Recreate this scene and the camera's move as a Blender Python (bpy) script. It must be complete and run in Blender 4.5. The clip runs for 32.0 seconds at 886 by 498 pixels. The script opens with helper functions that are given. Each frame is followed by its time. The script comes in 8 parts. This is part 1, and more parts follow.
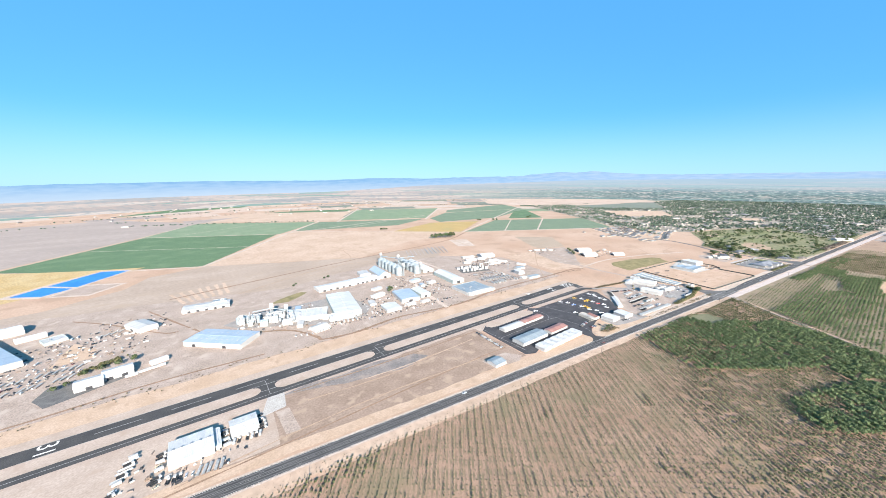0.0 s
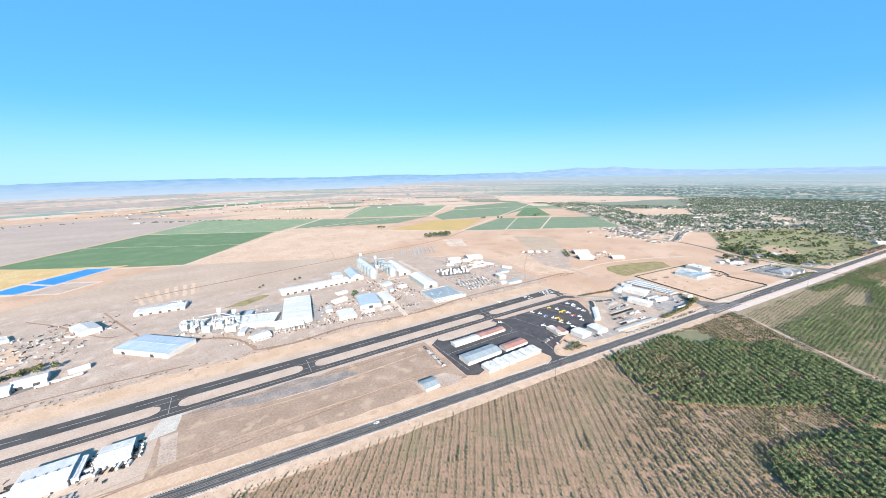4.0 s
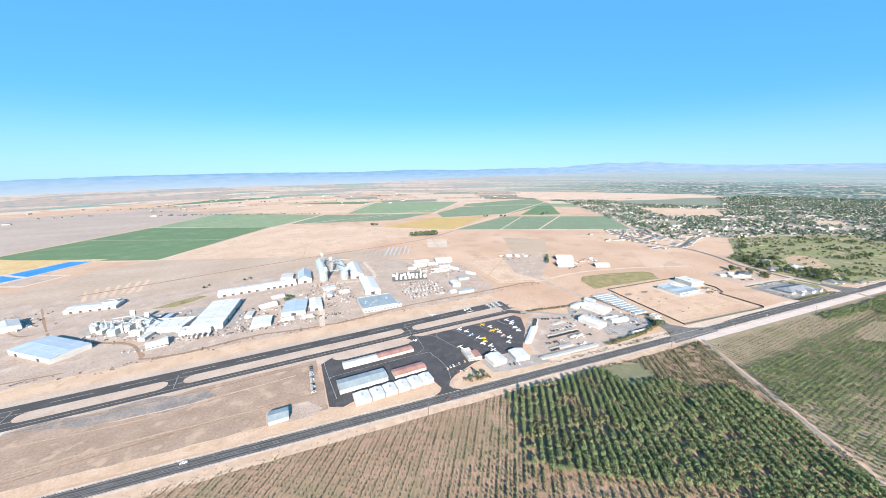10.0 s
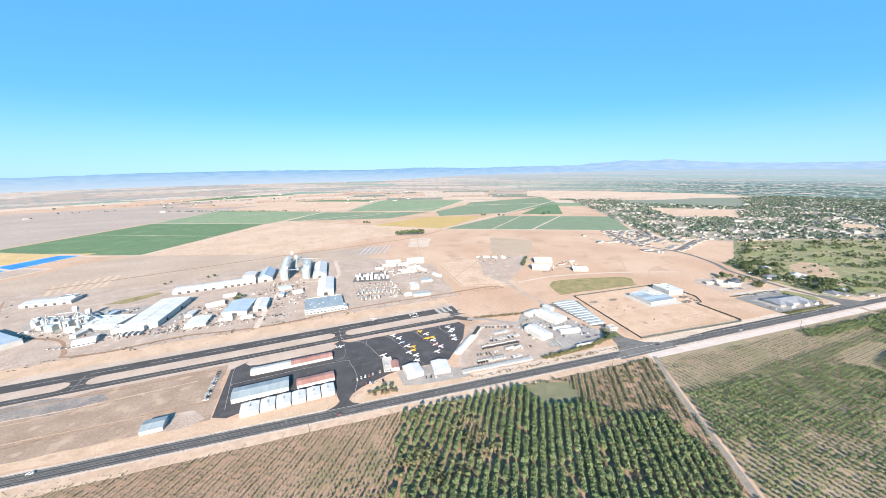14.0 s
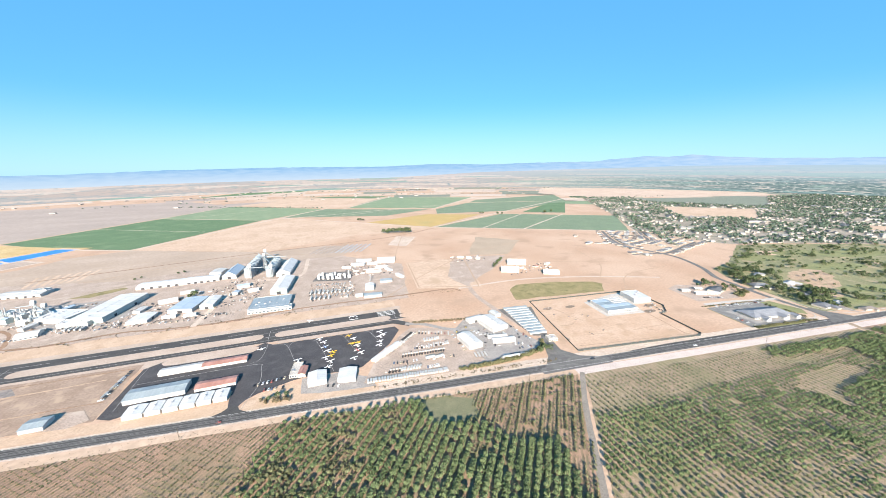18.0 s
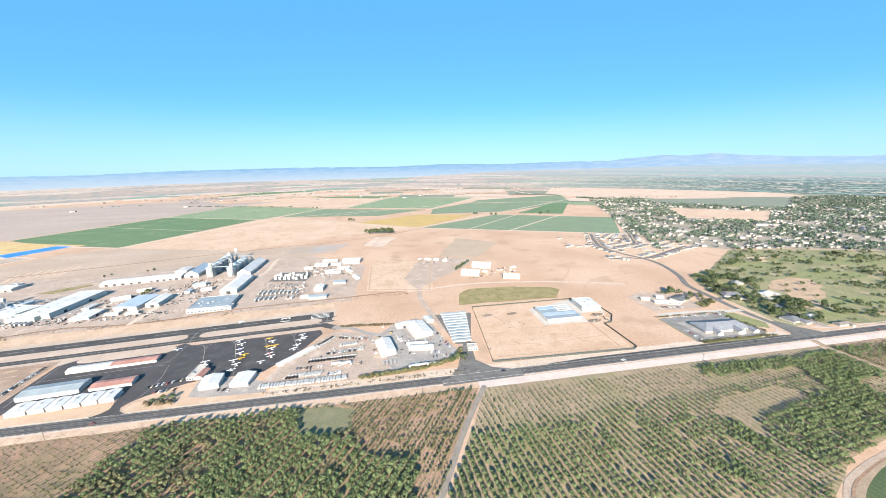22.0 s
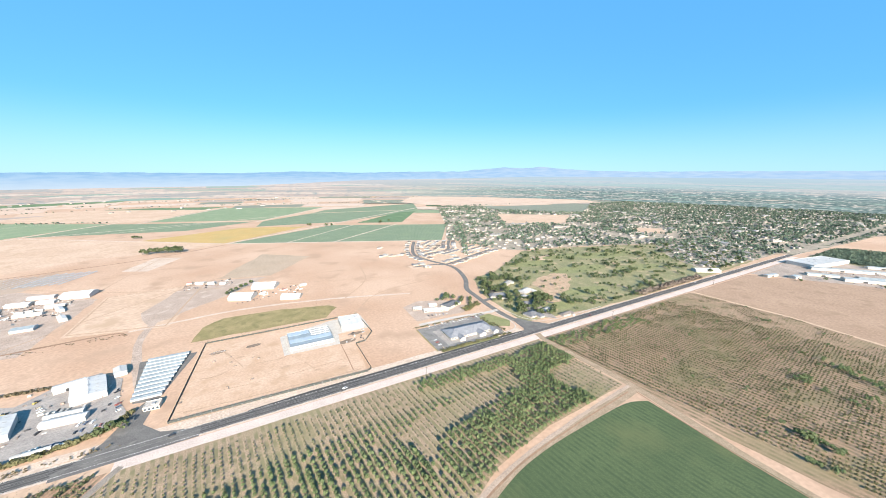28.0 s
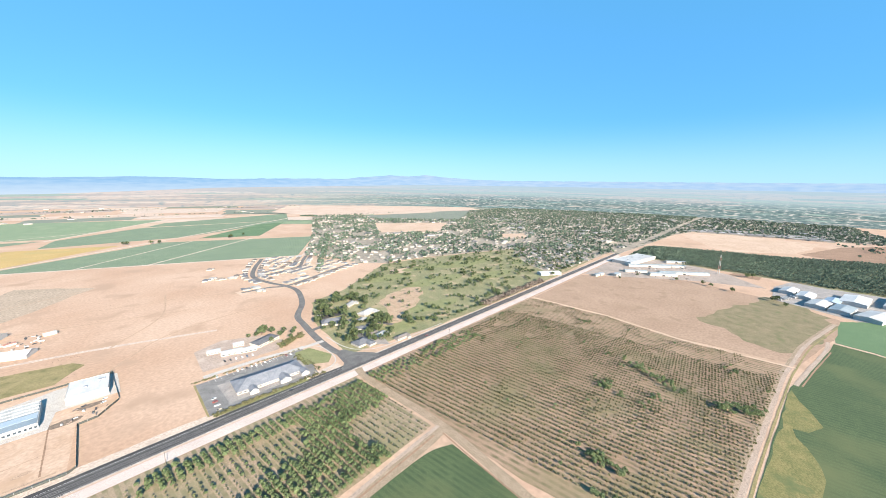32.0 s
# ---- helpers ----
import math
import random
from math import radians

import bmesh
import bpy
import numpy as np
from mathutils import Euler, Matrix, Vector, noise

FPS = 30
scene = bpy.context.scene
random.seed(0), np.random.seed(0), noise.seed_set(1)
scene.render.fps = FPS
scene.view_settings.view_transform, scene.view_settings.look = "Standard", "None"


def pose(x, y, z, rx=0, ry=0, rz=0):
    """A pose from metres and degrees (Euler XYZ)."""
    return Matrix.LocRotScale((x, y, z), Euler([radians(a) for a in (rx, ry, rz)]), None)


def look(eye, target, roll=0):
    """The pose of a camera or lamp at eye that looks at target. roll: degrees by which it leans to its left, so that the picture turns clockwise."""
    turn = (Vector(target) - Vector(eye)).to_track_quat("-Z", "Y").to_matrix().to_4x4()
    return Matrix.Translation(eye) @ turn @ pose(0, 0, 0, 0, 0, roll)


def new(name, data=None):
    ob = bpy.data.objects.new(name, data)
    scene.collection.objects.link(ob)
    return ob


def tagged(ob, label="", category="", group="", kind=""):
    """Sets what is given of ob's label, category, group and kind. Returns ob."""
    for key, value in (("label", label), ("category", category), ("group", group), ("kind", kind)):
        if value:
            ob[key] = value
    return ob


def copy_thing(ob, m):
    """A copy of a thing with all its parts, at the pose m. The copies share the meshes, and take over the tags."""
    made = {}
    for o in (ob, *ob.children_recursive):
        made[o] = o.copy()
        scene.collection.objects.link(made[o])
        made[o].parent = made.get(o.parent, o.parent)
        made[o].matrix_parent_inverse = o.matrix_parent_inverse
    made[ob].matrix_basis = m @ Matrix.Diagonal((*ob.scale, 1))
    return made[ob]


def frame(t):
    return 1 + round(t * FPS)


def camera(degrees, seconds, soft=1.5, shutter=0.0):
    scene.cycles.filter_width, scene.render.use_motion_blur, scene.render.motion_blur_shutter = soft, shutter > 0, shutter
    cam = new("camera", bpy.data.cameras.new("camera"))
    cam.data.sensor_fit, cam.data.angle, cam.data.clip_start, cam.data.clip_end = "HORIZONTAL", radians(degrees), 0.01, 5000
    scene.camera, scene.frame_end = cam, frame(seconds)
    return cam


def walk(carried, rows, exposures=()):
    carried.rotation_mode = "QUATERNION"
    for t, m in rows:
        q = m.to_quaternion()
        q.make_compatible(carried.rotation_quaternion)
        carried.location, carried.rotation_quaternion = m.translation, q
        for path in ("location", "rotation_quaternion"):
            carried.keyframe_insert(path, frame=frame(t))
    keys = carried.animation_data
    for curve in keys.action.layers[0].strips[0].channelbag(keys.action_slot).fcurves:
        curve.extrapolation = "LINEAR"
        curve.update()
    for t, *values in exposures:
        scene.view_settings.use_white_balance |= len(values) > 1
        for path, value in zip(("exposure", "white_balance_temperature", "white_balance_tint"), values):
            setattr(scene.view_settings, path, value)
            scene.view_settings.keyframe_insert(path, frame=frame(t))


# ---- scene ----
from mathutils.geometry import tessellate_polygon

cam = camera(104.8, 32.0, soft=0.8)
# seconds, eye, yaw, pitch, roll
PATH = [
    (0, (0.02, 0.04, 246.05), -36.320, -11.606, -0.523),
    (1, (32.16, -4.79, 246.71), -35.308, -11.800, -0.586),
    (2, (64.00, -9.93, 247.11), -34.292, -11.935, -0.580),
    (3, (95.29, -15.24, 247.25), -33.395, -12.071, -0.623),
    (3.5, (110.91, -17.92, 247.31), -32.946, -12.125, -0.688),
    (5.5, (173.69, -29.35, 247.89), -31.169, -12.388, -0.690),
    (6, (189.73, -32.65, 248.47), -30.748, -12.426, -0.637),
    (7, (222.34, -39.33, 249.88), -29.657, -12.543, -0.575),
    (8, (256.25, -45.81, 251.20), -28.597, -12.677, -0.604),
    (9, (290.54, -52.13, 252.25), -27.677, -12.759, -0.446),
    (10, (324.60, -58.18, 252.47), -26.696, -12.998, -0.586),
    (11, (358.22, -64.42, 252.04), -25.834, -13.067, -0.550),
    (12, (391.84, -70.72, 251.09), -24.943, -13.100, -0.639),
    (13, (425.73, -76.94, 250.21), -24.062, -13.165, -0.526),
    (14, (460.18, -83.62, 249.21), -23.111, -13.274, -0.514),
    (14.5, (477.56, -87.01, 248.88), -22.658, -13.340, -0.523),
    (16.5, (547.54, -100.20, 248.82), -20.652, -13.541, -0.566),
    (17, (565.09, -103.83, 249.41), -20.175, -13.619, -0.560),
    (18, (600.28, -111.52, 251.20), -19.076, -13.824, -0.657),
    (19, (636.01, -118.78, 252.24), -18.045, -13.864, -0.685),
    (20, (673.24, -125.63, 252.51), -16.65, -13.841, -0.786),
    (21, (710.53, -131.99, 251.62), -15.40, -13.880, -0.893),
    (21.5, (728.87, -134.86, 250.83), -14.75, -13.885, -0.920),
    (22, (746.98, -137.55, 249.96), -15.40, -13.805, -0.833),
    (22.5, (764.99, -140.04, 249.10), -17.05, -13.753, -0.784),
    (23, (783.01, -142.43, 248.25), -18.90, -13.621, -0.711),
    (24, (819.57, -147.37, 246.52), -22.357, -13.476, -0.446),
    (25, (856.25, -152.61, 245.18), -25.590, -13.203, -0.264),
    (25.5, (874.41, -155.30, 244.65), -27.296, -13.128, -0.183),
    (27.5, (947.03, -166.13, 243.20), -33.881, -12.554, 0.146),
    (28, (965.52, -168.94, 243.03), -35.367, -12.414, 0.248),
    (29, (1002.46, -174.56, 242.99), -38.643, -12.211, 0.371),
    (30, (1038.89, -180.17, 242.71), -41.957, -11.923, 0.491),
    (31, (1074.94, -186.56, 242.81), -45.657, -11.599, 0.605),
    (31.5, (1093.11, -189.95, 242.87), -48.978, -11.294, 0.688),
    (32, (1111.36, -193.47, 242.91), -52.314, -10.969, 0.813),]
walk(cam, [(t, pose(*eye, 90 + pitch, 0, yaw) @ pose(0, 0, 0, 0, 0, roll)) for t, eye, yaw, pitch, roll in PATH], ((0, 1.55, 6500, 10), (12, 1.56, 6580, 10), (20, 1.60, 6820, 10), (32, 1.61, 6860, 10)))

# ---- light ----
SUN_AZ, SUN_EL = 252.0, 24.0  # degrees anticlockwise from +x, and above the horizon
scene.view_settings.exposure = 1.55
world = bpy.data.worlds.new("world")
scene.world = world
world.use_nodes = True
wn = world.node_tree.nodes
sky = wn.new("ShaderNodeTexSky")
sky.sky_type = "NISHITA"
sky.sun_disc = False
sky.sun_elevation = radians(SUN_EL)
sky.sun_rotation = radians(90 - SUN_AZ)
sky.altitude, sky.air_density, sky.dust_density, sky.ozone_density = 600, 1.0, 0.0, 4.0
wn["Background"].inputs["Strength"].default_value = 0.073
air = wn.new("ShaderNodeVectorMath")  # the clip's vivid cyan-blue sky
air.operation = "MULTIPLY_ADD"
air.inputs[1].default_value = (0.19, 0.28, 0.44)
air.inputs[2].default_value = (0.37, 1.70, 3.0)
world.node_tree.links.new(sky.outputs["Color"], air.inputs[0])
way_up = wn.new("ShaderNodeTexCoord")
split = wn.new("ShaderNodeSeparateXYZ")
low = wn.new("ShaderNodeMapRange")  # pale dusty air low over the valley
low.interpolation_type = "SMOOTHSTEP"
for key, value in (("From Min", -0.02), ("From Max", 0.17), ("To Min", 0.55), ("To Max", 0.0)):
    low.inputs[key].default_value = value
dusty = wn.new("ShaderNodeMix")
dusty.data_type = "RGBA"
dusty.inputs["B"].default_value = (2.9, 4.45, 4.5, 1)
for a_, b_ in ((way_up.outputs["Generated"], split.inputs[0]), (split.outputs["Z"], low.inputs["Value"]), (low.outputs["Result"], dusty.inputs["Factor"]), (air.outputs["Vector"], dusty.inputs["A"]), (dusty.outputs["Result"], wn["Background"].inputs["Color"])):
    world.node_tree.links.new(a_, b_)
sun_data = bpy.data.lights.new("sun", "SUN")
sun_data.energy, sun_data.angle, sun_data.color = 5.0, radians(0.5), (1.0, 0.92, 0.82)
sun = new("sun", sun_data)
a, e = radians(SUN_AZ), radians(SUN_EL)
sun.matrix_world = look((math.cos(a) * math.cos(e) * 900 + 600, math.sin(a) * math.cos(e) * 900, math.sin(e) * 900), (600, 0, 0))


# ---- materials ----
def surface(name, c1, c2, scale=20.0, fine=1.5, rough=0.9, metal=0.0, bump=0.0, speck=None, speck_scale=4.0, stretch=(1, 1, 1), rnd=0.0, grain_by=0.26):
    """Two-scale varied surface: c1 to c2 over `scale` metres, with a grain of `fine` metres."""
    m = bpy.data.materials.new(name)
    m.use_nodes = True
    nt = m.node_tree
    n, l = nt.nodes, nt.links
    b = n["Principled BSDF"]
    b.inputs["Roughness"].default_value, b.inputs["Metallic"].default_value = rough, metal
    b.inputs["Specular IOR Level"].default_value = 0.25
    co = n.new("ShaderNodeTexCoord")
    mp = n.new("ShaderNodeMapping")
    mp.inputs["Scale"].default_value = stretch
    l.new(co.outputs["Object"], mp.inputs["Vector"])
    big, small = n.new("ShaderNodeTexNoise"), n.new("ShaderNodeTexNoise")
    big.inputs["Scale"].default_value, big.inputs["Detail"].default_value = 1 / scale, 5
    small.inputs["Scale"].default_value, small.inputs["Detail"].default_value = 1 / fine, 3
    for t in (big, small):
        l.new(mp.outputs["Vector"], t.inputs["Vector"])
    ramp = n.new("ShaderNodeValToRGB")
    ramp.color_ramp.elements[0].position, ramp.color_ramp.elements[1].position = 0.33, 0.67
    ramp.color_ramp.elements[0].color, ramp.color_ramp.elements[1].color = (*c1, 1), (*c2, 1)
    l.new(big.outputs["Fac"], ramp.inputs["Fac"])
    out = ramp.outputs["Color"]
    grain = n.new("ShaderNodeMapRange")
    grain.inputs["From Min"].default_value, grain.inputs["From Max"].default_value = 0.3, 0.7
    grain.inputs["To Min"].default_value, grain.inputs["To Max"].default_value = 1 - grain_by, 1 + grain_by
    l.new(small.outputs["Fac"], grain.inputs["Value"])
    mul = n.new("ShaderNodeVectorMath")
    mul.operation = "SCALE"
    l.new(out, mul.inputs[0])
    l.new(grain.outputs["Result"], mul.inputs["Scale"])
    out = mul.outputs["Vector"]
    if speck:
        vor = n.new("ShaderNodeTexNoise")
        vor.inputs["Scale"].default_value, vor.inputs["Detail"].default_value = 1 / speck_scale, 4
        l.new(mp.outputs["Vector"], vor.inputs["Vector"])
        r2 = n.new("ShaderNodeValToRGB")
        r2.color_ramp.elements[0].position, r2.color_ramp.elements[1].position = 0.55, 0.68
        l.new(vor.outputs["Fac"], r2.inputs["Fac"])
        mix = n.new("ShaderNodeMix")
        mix.data_type = "RGBA"
        l.new(r2.outputs["Color"], mix.inputs["Factor"])
        l.new(out, mix.inputs["A"])
        mix.inputs["B"].default_value = (*speck, 1)
        out = mix.outputs["Result"]
    if rnd:
        info = n.new("ShaderNodeNewGeometry" if rnd < 0 else "ShaderNodeObjectInfo")
        mr = n.new("ShaderNodeMapRange")
        mr.inputs["To Min"].default_value, mr.inputs["To Max"].default_value = 1 - abs(rnd), 1 + abs(rnd)
        l.new(info.outputs["Random Per Island" if rnd < 0 else "Random"], mr.inputs["Value"])
        m3 = n.new("ShaderNodeVectorMath")
        m3.operation = "SCALE"
        l.new(out, m3.inputs[0])
        l.new(mr.outputs["Result"], m3.inputs["Scale"])
        out = m3.outputs["Vector"]
    l.new(out, b.inputs["Base Color"])
    if bump:
        bp = n.new("ShaderNodeBump")
        bp.inputs["Distance"].default_value, bp.inputs["Strength"].default_value = bump, 0.6
        l.new(small.outputs["Fac"], bp.inputs["Height"])
        l.new(bp.outputs["Normal"], b.inputs["Normal"])
    return m


def rows_of(name, base, c_row, period, angle, width=0.5, wobble=0.25, patch=None, scale=60.0, patch_at=(0.5, 0.7)):
    """Planted ground: bands of c_row on base, `period` metres apart, the bands running at `angle` degrees; patch: a third colour in clouds."""
    m = surface(name, base[0], base[1], scale=scale, fine=1.2)
    nt = m.node_tree
    n, l = nt.nodes, nt.links
    b = n["Principled BSDF"]
    prev = b.inputs["Base Color"].links[0].from_socket
    co = n.new("ShaderNodeTexCoord")
    mp = n.new("ShaderNodeMapping")
    mp.vector_type = "POINT"
    mp.inputs["Rotation"].default_value = (0, 0, radians(90 - angle))
    l.new(co.outputs["Object"], mp.inputs["Vector"])
    w = n.new("ShaderNodeTexWave")
    w.wave_type, w.bands_direction = "BANDS", "X"
    w.inputs["Scale"].default_value = 2 * math.pi / 20 / period
    w.inputs["Distortion"].default_value = wobble
    w.inputs["Detail Scale"].default_value = 1.0
    l.new(mp.outputs["Vector"], w.inputs["Vector"])
    r = n.new("ShaderNodeValToRGB")
    r.color_ramp.elements[0].position, r.color_ramp.elements[1].position = max(0.0, 1 - width - 0.15), min(1.0, 1 - width + 0.15)
    l.new(w.outputs["Fac"], r.inputs["Fac"])
    brk = n.new("ShaderNodeTexNoise")
    brk.inputs["Scale"].default_value, brk.inputs["Detail"].default_value = 1 / 9.0, 4
    l.new(co.outputs["Object"], brk.inputs["Vector"])
    br = n.new("ShaderNodeMapRange")
    br.inputs["From Min"].default_value, br.inputs["From Max"].default_value = 0.35, 0.6
    l.new(brk.outputs["Fac"], br.inputs["Value"])
    f = n.new("ShaderNodeMath")
    f.operation = "MULTIPLY"
    l.new(r.outputs["Color"], f.inputs[0])
    l.new(br.outputs["Result"], f.inputs[1])
    mix = n.new("ShaderNodeMix")
    mix.data_type = "RGBA"
    l.new(f.outputs[0], mix.inputs["Factor"])
    l.new(prev, mix.inputs["A"])
    mix.inputs["B"].default_value = (*c_row, 1)
    out = mix.outputs["Result"]
    if patch:
        pn = n.new("ShaderNodeTexNoise")
        pn.inputs["Scale"].default_value, pn.inputs["Detail"].default_value = 1 / 70.0, 6
        l.new(co.outputs["Object"], pn.inputs["Vector"])
        pr = n.new("ShaderNodeMapRange")
        pr.inputs["From Min"].default_value, pr.inputs["From Max"].default_value = patch_at
        l.new(pn.outputs["Fac"], pr.inputs["Value"])
        m2 = n.new("ShaderNodeMix")
        m2.data_type = "RGBA"
        l.new(pr.outputs["Result"], m2.inputs["Factor"])
        l.new(out, m2.inputs["A"])
        m2.inputs["B"].default_value = (*patch, 1)
        out = m2.outputs["Result"]
    l.new(out, b.inputs["Base Color"])
    return m


def ribbed(name, c1, c2, rib=0.9, rough=0.45, metal=0.0, rnd=0.0):
    """Painted ribbed sheet metal, with faint panels and streaks."""
    m = surface(name, c1, c2, scale=7.0, fine=0.8, rough=rough, metal=metal, stretch=(1, 0.25, 1), rnd=rnd, grain_by=0.09)
    nt = m.node_tree
    n, l = nt.nodes, nt.links
    co = n.new("ShaderNodeTexCoord")
    w = n.new("ShaderNodeTexWave")
    w.inputs["Scale"].default_value = 2 * math.pi / 20 / rib
    l.new(co.outputs["Object"], w.inputs["Vector"])
    bp = n.new("ShaderNodeBump")
    bp.inputs["Distance"].default_value, bp.inputs["Strength"].default_value = 0.04, 0.5
    l.new(w.outputs["Fac"], bp.inputs["Height"])
    l.new(bp.outputs["Normal"], n["Principled BSDF"].inputs["Normal"])
    return m


SOIL = surface("dry_soil", (0.392, 0.254, 0.174), (0.458, 0.320, 0.233), scale=150, fine=4, speck=(0.350, 0.236, 0.166), speck_scale=60, grain_by=0.13)
SOIL_PALE = surface("pale_gravel", (0.430, 0.335, 0.268), (0.49, 0.392, 0.322), scale=40, fine=2, speck=(0.40, 0.31, 0.25), speck_scale=14)
SOIL_GREY = surface("grey_gravel", (0.305, 0.235, 0.190), (0.37, 0.290, 0.24), scale=30, fine=2, speck=(0.42, 0.335, 0.275), speck_scale=18)
SOIL_ORANGE = surface("sandy_bank", (0.415, 0.290, 0.200), (0.475, 0.343, 0.25), scale=25, fine=2.0, speck=(0.375, 0.262, 0.182), speck_scale=12, grain_by=0.14)
SOIL_BROWN = surface("tilled_soil", (0.225, 0.142, 0.094), (0.28, 0.178, 0.12), scale=60, fine=3)
SOIL_MAUVE = surface("fallow_soil", (0.295, 0.240, 0.208), (0.35, 0.282, 0.24), scale=160, fine=8, speck=(0.31, 0.25, 0.215), speck_scale=90, stretch=(0.35, 1, 1), grain_by=0.13)
SOIL_TAN = surface("stubble", (0.425, 0.300, 0.215), (0.485, 0.352, 0.262), scale=120, fine=8, speck=(0.395, 0.28, 0.195), speck_scale=40, grain_by=0.13)
INFIELD = surface("infield_gravel", (0.365, 0.282, 0.226), (0.425, 0.333, 0.272), scale=25, fine=2.0, speck=(0.36, 0.27, 0.212), speck_scale=18, grain_by=0.14)
INFIELD_BROWN = surface("scuffed_infield", (0.245, 0.172, 0.128), (0.312, 0.226, 0.172), scale=30, fine=2.5, speck=(0.375, 0.272, 0.198), speck_scale=16, grain_by=0.16)
ASPHALT = surface("asphalt", (0.048, 0.046, 0.046), (0.07, 0.066, 0.063), scale=18, fine=1.0, rough=0.85, bump=0.01)
ASPHALT_OLD = surface("worn_asphalt", (0.105, 0.099, 0.095), (0.145, 0.137, 0.13), scale=15, fine=1.0, rough=0.9, speck=(0.165, 0.155, 0.145), speck_scale=10)
YARD_GREY = surface("grey_paving", (0.235, 0.212, 0.198), (0.29, 0.265, 0.245), scale=15, fine=1.5, speck=(0.33, 0.295, 0.265), speck_scale=12)
APRON = surface("apron_asphalt", (0.05, 0.047, 0.05), (0.068, 0.064, 0.066), scale=24, fine=1.5, rough=0.85, speck=(0.078, 0.074, 0.074), speck_scale=12)
PAINT = surface("road_paint", (0.590, 0.568, 0.530), (0.672, 0.648, 0.608), scale=6, fine=0.6, rough=0.7)
PAINT_FAINT = surface("faded_paint", (0.22, 0.21, 0.20), (0.32, 0.31, 0.29), scale=5, fine=0.6)
YELLOW = surface("yellow_paint", (0.50, 0.38, 0.10), (0.58, 0.45, 0.16), scale=3, fine=0.5)
WHITE = ribbed("white_sheet", (0.355, 0.349, 0.335), (0.45, 0.44, 0.42), rough=0.5)
WHITE_ROOF = ribbed("white_roof_sheet", (0.42, 0.418, 0.412), (0.525, 0.52, 0.508), rough=0.55)
WHITE_WALL = surface("white_stucco", (0.38, 0.368, 0.345), (0.465, 0.45, 0.42), scale=5, fine=0.7, rough=0.8)
CREAM = surface("cream_wall", (0.44, 0.395, 0.33), (0.52, 0.47, 0.40), scale=5, fine=0.7)
BLUE_ROOF = ribbed("pale_blue_sheet", (0.27, 0.335, 0.405), (0.335, 0.39, 0.445))
BLUEGREY = ribbed("blue_grey_sheet", (0.185, 0.225, 0.25), (0.24, 0.28, 0.30))
GALV = ribbed("galvanised_sheet", (0.215, 0.25, 0.268), (0.295, 0.33, 0.342), rough=0.5, metal=0.1)
GREY_ROOF = ribbed("grey_sheet", (0.37, 0.362, 0.345), (0.45, 0.44, 0.42))
RED_ROOF = ribbed("rusty_red_sheet", (0.26, 0.125, 0.098), (0.35, 0.195, 0.16))
# pale green holds the sky-lit shade of white walls as sheet colour
TEAL = ribbed("pale_green_sheet", (0.30, 0.36, 0.345), (0.37, 0.42, 0.40))
DARK = surface("dark_opening", (0.03, 0.032, 0.035), (0.05, 0.05, 0.055), scale=3, fine=0.5, rough=0.5)
GLASS = surface("window_glass", (0.03, 0.045, 0.06), (0.05, 0.07, 0.09), scale=3, fine=1, rough=0.12)
CONCRETE = surface("concrete", (0.377, 0.344, 0.312), (0.443, 0.408, 0.367), scale=8, fine=1)
SHINGLE = surface("grey_shingle", (0.105, 0.108, 0.118), (0.15, 0.152, 0.16), scale=6, fine=0.6, rnd=0.2)
FENCE = surface("dark_fence", (0.05, 0.055, 0.05), (0.08, 0.08, 0.07), scale=6, fine=0.8)
WOOD = surface("weathered_pole", (0.13, 0.10, 0.08), (0.19, 0.15, 0.12), scale=3, fine=0.4)
BARK = surface("bark", (0.11, 0.085, 0.065), (0.17, 0.13, 0.10), scale=1, fine=0.2)
TARP = surface("blue_liner", (0.032, 0.170, 0.508), (0.045, 0.212, 0.574), scale=30, fine=3, rough=0.45)
METAL = surface("grey_metal", (0.328, 0.328, 0.335), (0.410, 0.408, 0.406), scale=2, fine=0.4, rough=0.4, metal=0.5)
RUBBER = surface("tyre_rubber", (0.02, 0.02, 0.02), (0.03, 0.03, 0.03), scale=1, fine=0.2)
LEAF_A = surface("walnut_leaf", (0.108, 0.146, 0.064), (0.16, 0.198, 0.092), scale=30, fine=1.5, rough=0.8, rnd=-0.22)
LEAF_B = surface("sapling_leaf", (0.11, 0.12, 0.06), (0.16, 0.16, 0.083), scale=40, fine=1.5, rough=0.7, rnd=-0.4)
LEAF_C = surface("shade_tree_leaf", (0.066, 0.09, 0.042), (0.112, 0.138, 0.062), scale=60, fine=2, rough=0.8, rnd=-0.3)
LEAF_D = surface("dry_brush_leaf", (0.14, 0.115, 0.07), (0.20, 0.16, 0.10), scale=30, fine=1.5, rough=0.8, rnd=-0.3)
# bluish and paled: distance haze is mixed into this leaf green
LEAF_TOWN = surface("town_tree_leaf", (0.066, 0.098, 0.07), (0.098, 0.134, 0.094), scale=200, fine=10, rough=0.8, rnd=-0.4)


